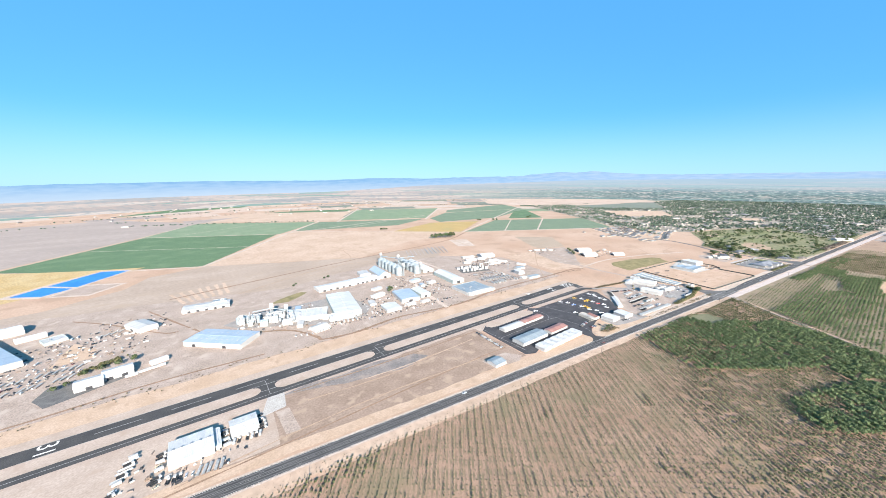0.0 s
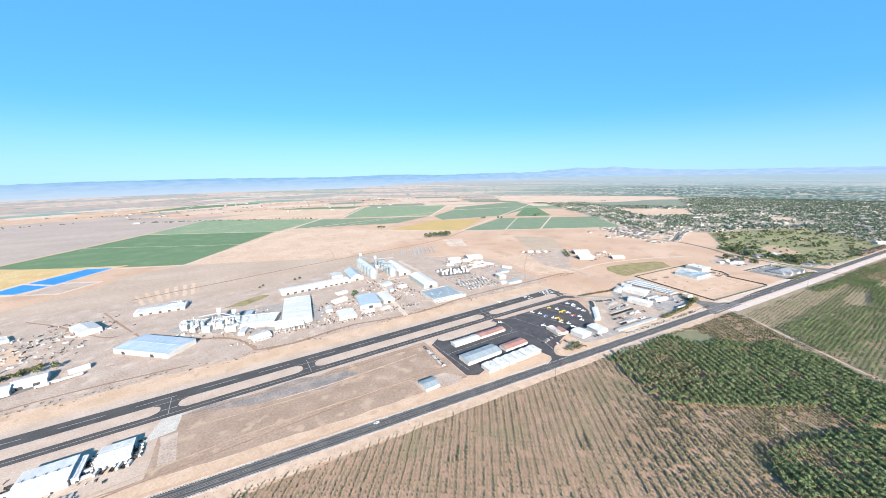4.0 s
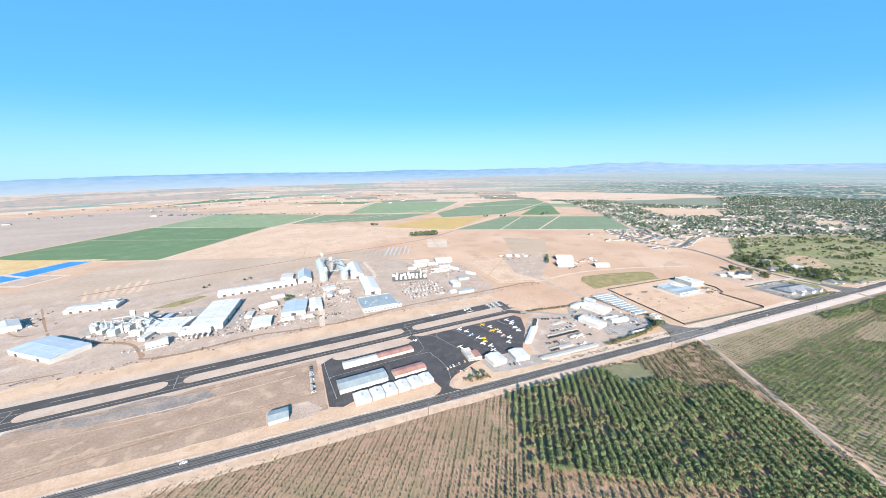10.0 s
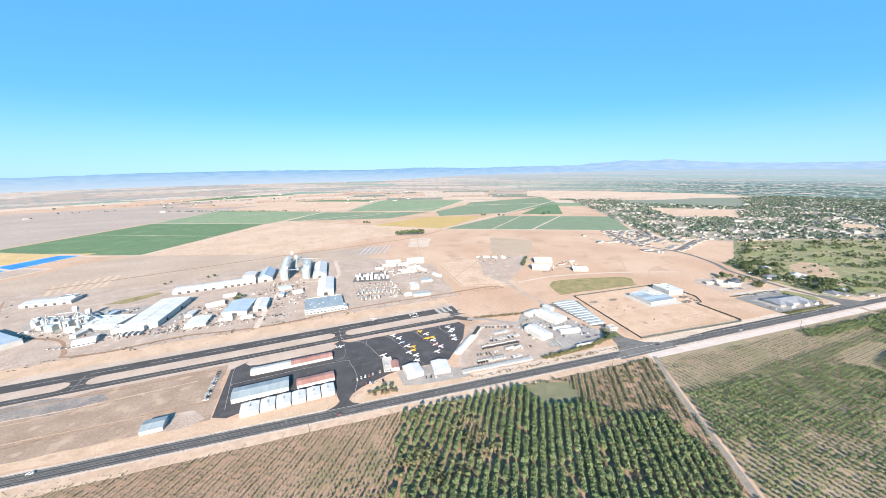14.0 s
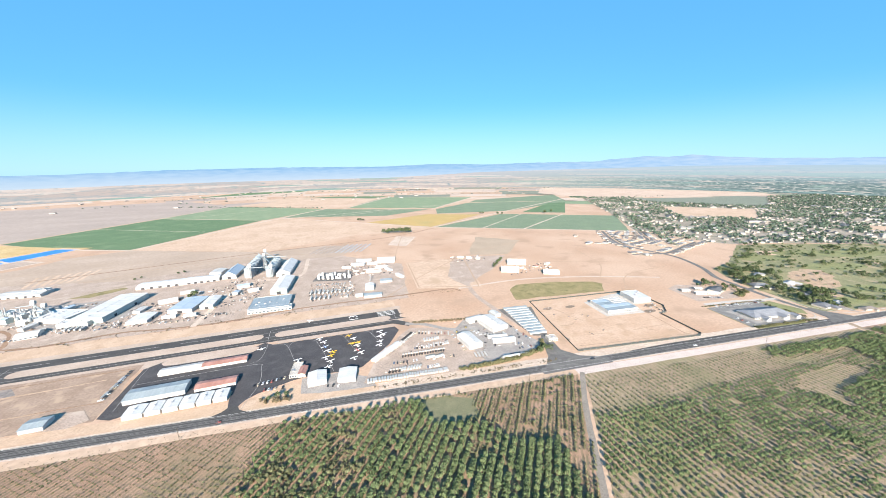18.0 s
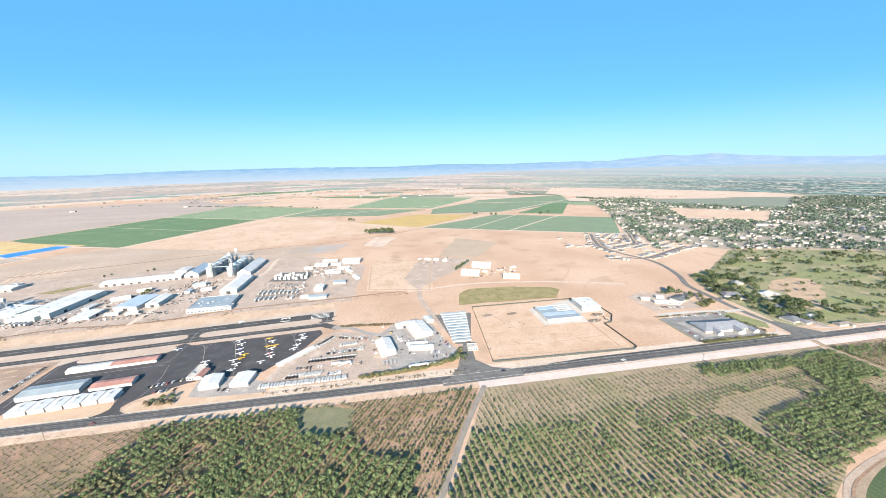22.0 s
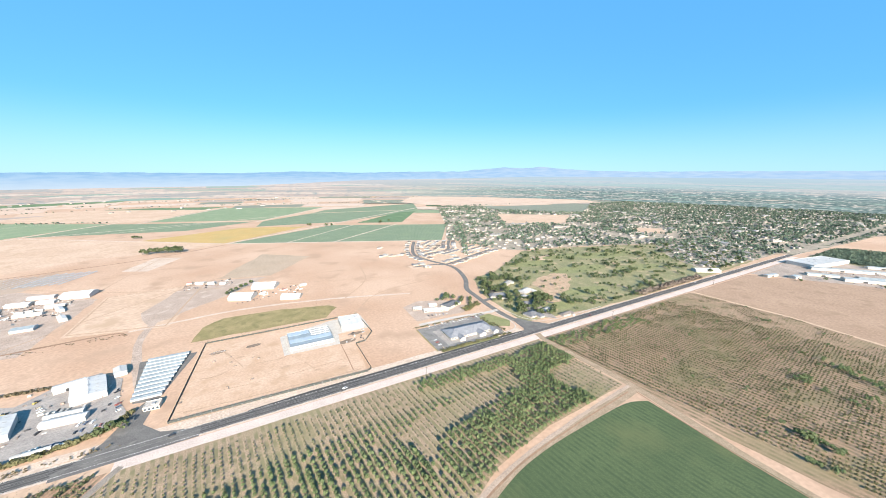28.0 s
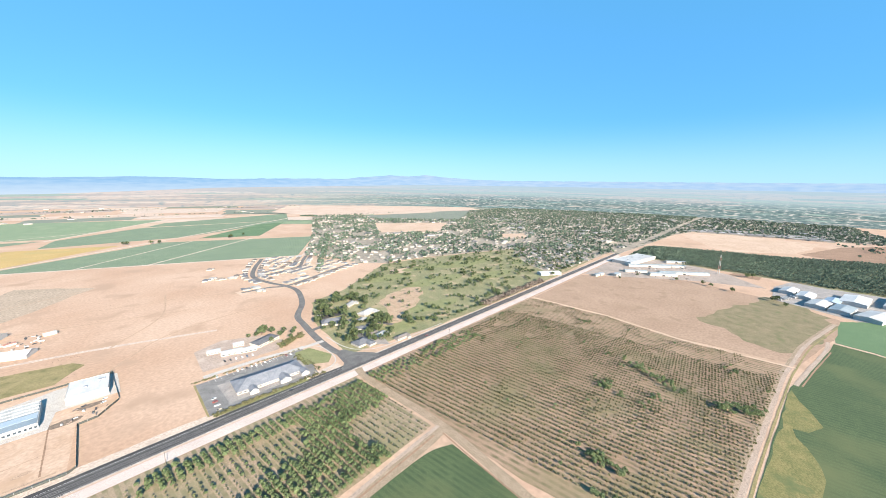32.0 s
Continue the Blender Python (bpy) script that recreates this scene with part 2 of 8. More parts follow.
def leafy(m, share=0.3):
    """Leaves let a part of the light through."""
    n, l = m.node_tree.nodes, m.node_tree.links
    b = n["Principled BSDF"]
    through_leaf, mix = n.new("ShaderNodeBsdfTranslucent"), n.new("ShaderNodeMixShader")
    mix.inputs["Fac"].default_value = share
    l.new(b.inputs["Base Color"].links[0].from_socket, through_leaf.inputs["Color"])
    l.new(b.outputs["BSDF"], mix.inputs[1])
    l.new(through_leaf.outputs["BSDF"], mix.inputs[2])
    l.new(mix.outputs["Shader"], n["Material Output"].inputs["Surface"])


for m in (LEAF_A, LEAF_B, LEAF_C, LEAF_D):
    leafy(m)
GREEN_A = rows_of("dark_green_crop", ((0.094, 0.152, 0.078), (0.118, 0.178, 0.09)), (0.082, 0.136, 0.07), 6, 60, patch=(0.15, 0.205, 0.112), patch_at=(0.52, 0.78))
# lightened and greyed so the colour carries the haze over distant crops
GREEN_B = rows_of("green_crop", ((0.145, 0.190, 0.122), (0.172, 0.212, 0.138)), (0.128, 0.170, 0.108), 6, 60, patch=(0.18, 0.225, 0.135), patch_at=(0.52, 0.78))
GREEN_C = rows_of("light_green_crop", ((0.17, 0.225, 0.135), (0.20, 0.248, 0.15)), (0.15, 0.20, 0.118), 6, 60, patch=(0.23, 0.262, 0.165), patch_at=(0.5, 0.75))
GREEN_YEL = rows_of("yellow_crop", ((0.385, 0.262, 0.10), (0.44, 0.305, 0.13)), (0.355, 0.245, 0.095), 8, 60, patch=(0.335, 0.262, 0.112))
GREEN_GREY = rows_of("grey_green_crop", ((0.17, 0.185, 0.145), (0.195, 0.21, 0.162)), (0.15, 0.165, 0.128), 6, 60)
SOIL_PINK = surface("pink_fallow", (0.44, 0.325, 0.25), (0.49, 0.372, 0.295), scale=180, fine=10, speck=(0.41, 0.30, 0.235), speck_scale=70, grain_by=0.13)
OLIVE = surface("olive_weeds", (0.195, 0.165, 0.075), (0.265, 0.212, 0.108), scale=18, fine=1.5, speck=(0.15, 0.135, 0.062), speck_scale=14)
LAWN = surface("park_grass", (0.158, 0.162, 0.084), (0.235, 0.212, 0.118), scale=38, fine=3, speck=(0.335, 0.255, 0.165), speck_scale=32)
LAWN_GREEN = surface("mown_lawn", (0.158, 0.17, 0.078), (0.212, 0.208, 0.1), scale=12, fine=1.5)
TOWN_GROUND = surface("town_ground", (0.235, 0.20, 0.16), (0.32, 0.27, 0.215), scale=90, fine=8, speck=(0.12, 0.128, 0.075), speck_scale=30)
ORCH_W = rows_of("orchard_floor", ((0.262, 0.165, 0.112), (0.325, 0.208, 0.146)), (0.165, 0.13, 0.08), 3.8, 52, width=0.46, patch=(0.185, 0.152, 0.088), patch_at=(0.52, 0.76), scale=45)
ORCH_E = rows_of("orchard_strip_floor", ((0.262, 0.192, 0.132), (0.31, 0.228, 0.16)), (0.16, 0.142, 0.08), 6.4, 90, width=0.5, patch=(0.20, 0.178, 0.098), patch_at=(0.5, 0.72), scale=60)
ORCH_N = rows_of("young_orchard_floor", ((0.25, 0.168, 0.112), (0.30, 0.205, 0.142)), (0.128, 0.108, 0.06), 6.4, 90, width=0.46, wobble=0.8, patch=(0.19, 0.158, 0.088), patch_at=(0.5, 0.72), scale=50)


# ---- building blocks ----
def part(name, bm, material, parent=None, label="", smooth=False):
    me = bpy.data.meshes.new(name)
    bm.to_mesh(me)
    bm.free()
    if smooth:
        me.polygons.foreach_set("use_smooth", [True] * len(me.polygons))
    me.materials.append(material)
    ob = new(name, me)
    if parent:
        ob.parent = parent
    if label:
        tagged(ob, label)
    return ob


GROUND_Z = -0.2
SHEETS = []


def ground_z(x, y):
    """Height of the topmost ground patch at a spot."""
    return max([z for x0, x1, y0, y1, pts, z in SHEETS if x0 < x < x1 and y0 < y < y1 and inside(x, y, pts)], default=GROUND_Z)


def base(name, x, y, z=0.0, rz=0.0, label="", category="", group="", kind=""):
    ob = new(name)
    ob.empty_display_size = 1
    if kind != "structure":
        z += ground_z(x, y)
    ob.matrix_basis = pose(x, y, z, 0, 0, rz)
    return tagged(ob, label, category, group, kind)


def box(bm, x0, y0, z0, x1, y1, z1):
    v = [bm.verts.new(p) for p in ((x0, y0, z0), (x1, y0, z0), (x1, y1, z0), (x0, y1, z0), (x0, y0, z1), (x1, y0, z1), (x1, y1, z1), (x0, y1, z1))]
    for f in ((3, 2, 1, 0), (4, 5, 6, 7), (0, 1, 5, 4), (1, 2, 6, 5), (2, 3, 7, 6), (3, 0, 4, 7)):
        bm.faces.new([v[i] for i in f])
    return bm


def boxes(*items):
    bm = bmesh.new()
    for it in items:
        box(bm, *it)
    return bm


def prism(profile, x0, x1):
    """A profile in y and z drawn out along x."""
    bm = bmesh.new()
    a = [bm.verts.new((x0, y, z)) for y, z in profile]
    b = [bm.verts.new((x1, y, z)) for y, z in profile]
    n = len(profile)
    bm.faces.new(a)
    bm.faces.new(b[::-1])
    for i in range(n):
        bm.faces.new((a[(i + 1) % n], a[i], b[i], b[(i + 1) % n]))
    bmesh.ops.recalc_face_normals(bm, faces=bm.faces)
    return bm


def lathe(profile, sides=20, cx=0.0, cy=0.0, bm=None):
    """Radius and height pairs turned round the z axis."""
    bm = bm or bmesh.new()
    rings = []
    for r, z in profile:
        if r < 1e-6:
            rings.append([bm.verts.new((cx, cy, z))])
        else:
            rings.append([bm.verts.new((cx + r * math.cos(2 * math.pi * i / sides), cy + r * math.sin(2 * math.pi * i / sides), z)) for i in range(sides)])
    for lo, hi in zip(rings, rings[1:]):
        for i in range(sides):
            j = (i + 1) % sides
            if len(hi) == 1 and len(lo) > 1:
                bm.faces.new((lo[i], lo[j], hi[0]))
            elif len(lo) == 1 and len(hi) > 1:
                bm.faces.new((lo[0], hi[j], hi[i]))
            elif len(lo) > 1:
                bm.faces.new((lo[i], lo[j], hi[j], hi[i]))
    return bm


def sheet(name, points, z, material, label="", jitter=0.7, step=14.0, parent=None, category="", kind="structure"):
    """A patch of ground with softly uneven edges."""
    if not parent:
        SHEETS.append((min(p[0] for p in points), max(p[0] for p in points), min(p[1] for p in points), max(p[1] for p in points), [tuple(p) for p in points], z))
    bm = bmesh.new()
    out = []
    n = len(points)
    for i in range(n):
        p, q = Vector(points[i]), Vector(points[(i + 1) % n])
        d = q - p
        k = max(1, min(60, int(d.length / step)))
        side = Vector((-d.y, d.x)).normalized()
        for j in range(k):
            c = p + d * (j / k)
            s = noise.noise(Vector((c.x * 0.031, c.y * 0.031, z * 7))) + 0.6 * noise.noise(Vector((c.x * 0.11, c.y * 0.11, 3)))
            out.append(c + side * s * jitter * (1 if j else 0.3))
    vs = [bm.verts.new((p.x, p.y, z)) for p in out]
    for tri in tessellate_polygon([[Vector((p.x, p.y, 0)) for p in out]]):
        if len(set(tri)) == 3:
            bm.faces.new([vs[i] for i in tri])
    bmesh.ops.recalc_face_normals(bm, faces=bm.faces)
    for f in bm.faces:
        if f.normal.z < 0:
            f.normal_flip()
    ob = part(name, bm, material, parent, label)
    if not parent:
        tagged(ob, label, category, kind=kind)
    return ob


def strip(name, points, width, z, material, label="", parent=None, jitter=0.0, closed=False):
    """A band of constant width along a line."""
    P = [Vector(p) for p in points]
    dense = []
    for a, b in zip(P, P[1:]):
        k = max(1, int((b - a).length / 12)) if jitter else 1
        dense += [a + (b - a) * i / k for i in range(k)]
    dense.append(P[-1])
    bm = bmesh.new()
    L, R = [], []
    for i, p in enumerate(dense):
        d = (dense[min(i + 1, len(dense) - 1)] - dense[max(i - 1, 0)]).normalized()
        s = Vector((-d.y, d.x))
        w = width / 2
        j1 = jitter * noise.noise(Vector((p.x * 0.05, p.y * 0.05, 1)))
        j2 = jitter * noise.noise(Vector((p.x * 0.05, p.y * 0.05, 9)))
        L.append(bm.verts.new((*(p + s * (w + j1)), z)))
        R.append(bm.verts.new((*(p - s * (w + j2)), z)))
    for i in range(len(L) - 1):
        bm.faces.new((R[i], R[i + 1], L[i + 1], L[i]))
    ob = part(name, bm, material, parent, label)
    if not parent:
        tagged(ob, label, kind="structure")
    return ob


def smooth_line(points, k=6):
    """A curve through points."""
    P = [Vector(p) for p in points]
    P = [P[0] * 2 - P[1]] + P + [P[-1] * 2 - P[-2]]
    out = []
    for i in range(1, len(P) - 2):
        a, b, c, d = P[i - 1:i + 3]
        for j in range(k):
            t = j / k
            out.append(0.5 * ((2 * b) + (c - a) * t + (2 * a - 5 * b + 4 * c - d) * t * t + (3 * b - a - 3 * c + d) * t ** 3))
    out.append(P[-2])
    return out


def inside(x, y, poly):
    c = False
    for i in range(len(poly)):
        (x1, y1), (x2, y2) = poly[i], poly[i - 1]
        if (y1 > y) != (y2 > y) and x < (x2 - x1) * (y - y1) / (y2 - y1) + x1:
            c = not c
    return c


def road_y(x):
    return 293 - 0.0995 * x


# ---- ground and distance ----
bm = bmesh.new()
RINGS = [0, 300, 700, 1200, 1800, 2600, 3400, 4420]
prev = None
for r in RINGS:
    ring = [bm.verts.new((560 + r * math.cos(2 * math.pi * i / 96), -80 + r * math.sin(2 * math.pi * i / 96), GROUND_Z)) for i in range(96)] if r else [bm.verts.new((560, -80, GROUND_Z))]
    if prev:
        for i in range(96):
            j = (i + 1) % 96
            bm.faces.new((prev[0], ring[i], ring[j]) if len(prev) == 1 else (prev[i], ring[i], ring[j], prev[j]))
    prev = ring
tagged(part("ground", bm, SOIL), "dry tan valley floor reaching to the horizon", kind="structure")


def interp(v, table):
    for (a, p), (b, q) in zip(table, table[1:]):
        if v <= b:
            return p + (q - p) * max(0.0, min(1.0, (v - a) / (b - a)))
    return table[-1][1]


# heights of the far plain's end and of the ranges by bearing, degrees from +x
PLAIN_TOP = ((-180, 205), (-20, 208), (15, 211), (35, 211), (50, 180), (64, 155), (72, 122), (80, 97), (118, 90), (180, 90))
RIDGE_TOP = ((-180, 272), (-15, 280), (3, 278), (14, 277), (22, 274), (28, 283), (32, 305), (35, 327), (37.5, 309), (40, 321), (45, 290), (47, 271), (55, 268), (63, 252), (68, 262), (72, 264), (76, 252), (81, 240), (89, 244), (96, 245), (103, 236), (109, 231), (114, 218), (119, 205), (180, 220))


def haze(name, kind):
    """Glowing far land, the haze of many kilometres of air painted into its colours."""
    m = bpy.data.materials.new(name)
    m.use_nodes = True
    nt = m.node_tree
    n, l = nt.nodes, nt.links
    b = n["Principled BSDF"]
    b.inputs["Roughness"].default_value = 1.0
    b.inputs["Specular IOR Level"].default_value = 0.0
    co = n.new("ShaderNodeTexCoord")
    sep = n.new("ShaderNodeSeparateXYZ")
    l.new(co.outputs["Object"], sep.inputs[0])
    at = n.new("ShaderNodeMath")
    at.operation = "ARCTAN2"
    l.new(sep.outputs["Y"], at.inputs[0])
    l.new(sep.outputs["X"], at.inputs[1])
    cmb = n.new("ShaderNodeCombineXYZ")
    l.new(at.outputs[0], cmb.inputs["X"])
    l.new(sep.outputs["Z"], cmb.inputs["Y"])
    mp = n.new("ShaderNodeMapping")
    mp.inputs["Scale"].default_value = (46, 0.55, 1) if kind == "plain" else (34, 0.045, 1)
    l.new(cmb.outputs[0], mp.inputs["Vector"])
    t = n.new("ShaderNodeTexNoise")
    t.inputs["Scale"].default_value, t.inputs["Detail"].default_value = 1.0, 6
    l.new(mp.outputs["Vector"], t.inputs["Vector"])
    def ramp(fac, stops, hard=False):
        r = n.new("ShaderNodeValToRGB")
        e = r.color_ramp.elements
        r.color_ramp.interpolation = "CONSTANT" if hard else "LINEAR"
        e[0].position, e[1].position = stops[0][0], stops[-1][0]
        e[0].color, e[1].color = (*stops[0][1], 1), (*stops[-1][1], 1)
        for p, c in stops[1:-1]:
            e.new(p).color = (*c, 1)
        l.new(fac, r.inputs["Fac"])
        return r.outputs["Color"]

    def blend(fac, a, b_):
        mx = n.new("ShaderNodeMix")
        mx.data_type = "RGBA"
        l.new(fac, mx.inputs["Factor"])
        for v, k in ((a, "A"), (b_, "B")):
            if isinstance(v, tuple):
                mx.inputs[k].default_value = (*v, 1)
            else:
                l.new(v, mx.inputs[k])
        return mx.outputs["Result"]

    def span(sock, a, b_):
        mr = n.new("ShaderNodeMapRange")
        mr.inputs["From Min"].default_value, mr.inputs["From Max"].default_value = a, b_
        l.new(sock, mr.inputs["Value"])
        return mr.outputs["Result"]

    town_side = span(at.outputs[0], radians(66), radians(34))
    if kind == "plain":
        mv = n.new("ShaderNodeMapping")
        mv.inputs["Scale"].default_value = (7, 0.085, 1)
        l.new(cmb.outputs[0], mv.inputs["Vector"])
        cell = n.new("ShaderNodeTexVoronoi")
        cell.voronoi_dimensions = "2D"
        cell.inputs["Scale"].default_value = 1.0
        l.new(mv.outputs["Vector"], cell.inputs["Vector"])
        sc = n.new("ShaderNodeSeparateColor")
        l.new(cell.outputs["Color"], sc.inputs[0])
        # field, tree and town tones already carry the haze, as emission
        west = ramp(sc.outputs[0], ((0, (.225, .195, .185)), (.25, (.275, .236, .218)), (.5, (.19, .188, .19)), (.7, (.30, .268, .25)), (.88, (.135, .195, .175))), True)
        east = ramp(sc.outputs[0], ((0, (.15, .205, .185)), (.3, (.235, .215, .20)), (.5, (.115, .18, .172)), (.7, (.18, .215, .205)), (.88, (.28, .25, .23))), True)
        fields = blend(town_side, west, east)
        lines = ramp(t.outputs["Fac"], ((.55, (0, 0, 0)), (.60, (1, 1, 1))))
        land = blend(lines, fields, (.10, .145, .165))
        mt = n.new("ShaderNodeMapping")
        mt.inputs["Scale"].default_value = (120, 0.15, 1)
        l.new(cmb.outputs[0], mt.inputs["Vector"])
        tt = n.new("ShaderNodeTexNoise")
        tt.inputs["Scale"].default_value, tt.inputs["Detail"].default_value = 1.0, 4
        l.new(mt.outputs["Vector"], tt.inputs["Vector"])
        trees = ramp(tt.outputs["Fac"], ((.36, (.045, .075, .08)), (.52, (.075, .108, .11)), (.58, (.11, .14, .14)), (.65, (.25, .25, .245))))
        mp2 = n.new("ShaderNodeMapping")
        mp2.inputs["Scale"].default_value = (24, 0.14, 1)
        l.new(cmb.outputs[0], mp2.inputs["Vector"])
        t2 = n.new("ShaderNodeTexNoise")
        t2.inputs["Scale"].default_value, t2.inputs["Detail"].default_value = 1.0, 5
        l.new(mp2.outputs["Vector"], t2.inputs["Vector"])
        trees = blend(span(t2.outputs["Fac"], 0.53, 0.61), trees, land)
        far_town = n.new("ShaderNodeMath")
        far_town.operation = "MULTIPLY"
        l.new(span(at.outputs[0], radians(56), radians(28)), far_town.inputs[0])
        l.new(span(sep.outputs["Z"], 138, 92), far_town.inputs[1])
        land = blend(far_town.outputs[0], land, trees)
        # painted haze thickens with height, towards the plain's far end
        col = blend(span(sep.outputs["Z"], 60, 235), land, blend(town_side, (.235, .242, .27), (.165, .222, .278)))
    else:
        # range blues and the pale foot are air haze, put in as glow
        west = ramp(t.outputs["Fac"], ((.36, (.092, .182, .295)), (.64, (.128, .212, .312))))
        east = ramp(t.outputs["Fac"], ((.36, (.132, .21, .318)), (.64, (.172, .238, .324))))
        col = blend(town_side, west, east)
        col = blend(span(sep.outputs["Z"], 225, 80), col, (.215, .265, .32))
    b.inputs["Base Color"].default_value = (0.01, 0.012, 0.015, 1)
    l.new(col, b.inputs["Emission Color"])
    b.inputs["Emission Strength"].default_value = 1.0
    return m


def backdrop_ring(name, profile, material, label):
    """profile(bearing) gives radius and height pairs; a closed ring round the middle of the flight."""
    bm = bmesh.new()
    N = 720
    rows = []
    for i in range(N):
        deg = -180 + 360 * i / N
        a = radians(deg)
        rows.append([bm.verts.new((r * math.cos(a), r * math.sin(a), z)) for r, z in profile(deg)])
    for i in range(N):
        p, q = rows[i], rows[(i + 1) % N]
        for j in range(len(p) - 1):
            bm.faces.new((p[j], q[j], q[j + 1], p[j + 1]))
    ob = part(name, bm, material, smooth=True)
    ob.location = (560, -80, 0)
    return tagged(ob, label, kind="structure")


def crag(deg, s):
    return noise.noise(Vector((deg * 0.9, s, 0))) * 5 + noise.noise(Vector((deg * 2.6, s, 4))) * 3.2 + noise.noise(Vector((deg * 7, s, 8))) * 1.0


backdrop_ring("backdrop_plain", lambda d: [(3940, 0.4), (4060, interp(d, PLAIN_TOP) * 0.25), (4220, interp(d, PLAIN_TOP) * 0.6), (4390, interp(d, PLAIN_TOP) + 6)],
              haze("far_plain", "plain"), "far plain of fields with painted haze, fading to blue")
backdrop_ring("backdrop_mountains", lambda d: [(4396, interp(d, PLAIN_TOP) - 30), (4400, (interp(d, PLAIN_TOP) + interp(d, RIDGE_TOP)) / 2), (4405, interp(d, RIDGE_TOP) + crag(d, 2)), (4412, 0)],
              haze("far_range", "range"), "mountain range in painted pale blue haze")

# ---- fields ----
Z = [GROUND_Z + 0.004]


def layer():
    Z[0] += 0.0018
    return Z[0]


def field(points, material, label, name="field", jitter=1.5, z=None):
    return sheet(name, points, layer() if z is None else z, material, label, jitter=jitter, step=25, category="field")


rf = random.Random(17)
for ring in range(7):
    r0, r1 = 2350 + ring * 225, 2350 + ring * 225 + 215
    deg = 12 + rf.uniform(0, 6)
    while deg < 132:
        d1 = deg + rf.uniform(5, 13)
        m = rf.choice((SOIL_PINK, SOIL_PINK, SOIL_MAUVE, SOIL_TAN, SOIL_PALE, GREEN_GREY, GREEN_C, GREEN_GREY) if deg < 62 else (SOIL_PINK, SOIL_MAUVE, SOIL_PALE, SOIL_TAN, SOIL_PALE, SOIL_PINK, SOIL_MAUVE, GREEN_GREY))
        if rf.random() < 0.75:
            k = rf.uniform(-40, 40)
            pts = [(560 + r * math.cos(radians(a_)), -80 + r * math.sin(radians(a_)) + k) for r, a_ in ((r0, deg), (r0, (deg + d1) / 2), (r0, d1 - 0.4), (r1, d1 - 0.4), (r1, (deg + d1) / 2), (r1, deg))]
            field(pts, m, "flat far field in the haze", jitter=3, z=GROUND_Z + 0.003)
        deg = d1
field(((-3200, 1250), (-1500, 1300), (-560, 1430), (-480, 1500), (-200, 2010), (30, 2490), (-420, 3050), (-3400, 2300)), SOIL_MAUVE, "mauve-grey fallow field beyond the green crops")
field(((-470, 1480), (-260, 1335), (6, 1208), (310, 1728), (-188, 1993)), GREEN_A, "dark green irrigated crop field with straight edges")
field(((-188, 2003), (325, 1732), (600, 2086), (22, 2470)), GREEN_C, "light green crop field beyond the dark one")
field(((16, 1203), (320, 1719), (420, 1740), (790, 1440), (1010, 1225), (880, 1180), (700, 1180), (420, 1020)), SOIL_TAN, "pinkish tan stubble field")
field(((385, 1785), (901, 1645), (1184, 1809), (714, 2011), (610, 2075)), GREEN_B, "green crop field beside a pale track")
field(((774, 1457), (1018, 1240), (1363, 1494), (1102, 1615)), GREEN_YEL, "yellow-orange ripening crop field")
field(((1024, 1224), (1694, 866), (1950, 1190), (1475, 1470)), GREEN_B, "green crop field near the subdivision")
field(((1165, 1612), (1570, 1560), (2230, 1861), (1521, 2032), (1220, 1800)), GREEN_B, "green crop field in the valley")
field(((730, 2070), (1234, 1845), (1717, 2397), (1086, 2698)), GREEN_C, "pale green crop field")
field(((1540, 2050), (1660, 2200), (2421, 2311), (2262, 1995), (2200, 1880)), GREEN_B, "far green crop field")
field(((1600, 1480), (1990, 1785), (2127, 1789), (1800, 1373)), GREEN_A, "small dark green field beside a farmyard")
field(((-460, 3330), (396, 3716), (512, 4000), (-156, 3802)), GREEN_A, "long green field far out")
field(((440, 2930), (988, 2657), (1111, 2797), (700, 2960)), GREEN_A, "narrow dark green field")
field(((600, 2120), (715, 2080), (1080, 2700), (980, 2640), (440, 2890), (60, 2520)), SOIL_TAN, "fallow strip between green fields")
field(((2650, 1560), (2740, 1800), (3672, 1500), (3011, 1110)), GREEN_GREY, "grey-green field beside the town")
field(((2230, 1068), (2463, 1368), (2803, 1075), (2440, 861)), SOIL_TAN, "bare tan field among the houses")
field(((2480, 2000), (2760, 1850), (3900, 1500), (4150, 2000), (3000, 3300), (2400, 2500)), SOIL_PINK, "pinkish bare field behind the town")
for k, (a, b, w) in enumerate((((-330, 1735), (180, 1458), 4), ((640, 1718), (1040, 1890), 5), ((1200, 1130), (1560, 1420), 6), ((-40, 1990), (440, 2280), 4), ((-560, 1432), (6, 1203), 10), ((8, 1203), (630, 2134), 12), ((-195, 2000), (330, 1722), 8), ((330, 1722), (1500, 2035), 9),
                               ((380, 1778), (1020, 1232), 9), ((1016, 1234), (1706, 854), 10), ((1020, 1230), (2260, 1990), 12), ((1190, 1800), (1720, 2400), 14),
                               ((700, 2020), (1100, 2700), 14), ((1350, 1055), (1760, 1340), 8), ((1706, 854), (2010, 1245), 9))):
    strip("farm_track", (a, b), w, layer(), SOIL_PALE, "pale dirt track between the fields", jitter=1.2)
sheet("canal_road", ((-560, 1432), (-440, 1360), (-440, 1390), (-540, 1450)), layer(), SOIL_PALE, "pale bank")

# golden grass and basins with blue liner beyond the sheds
field(((-760, 1100), (-480, 980), (-300, 1110), (-130, 1300), (-260, 1350), (-480, 1470), (-900, 1400)), surface("golden_grass", (0.41, 0.28, 0.12), (0.46, 0.34, 0.18), scale=50, fine=4), "golden dry grass")
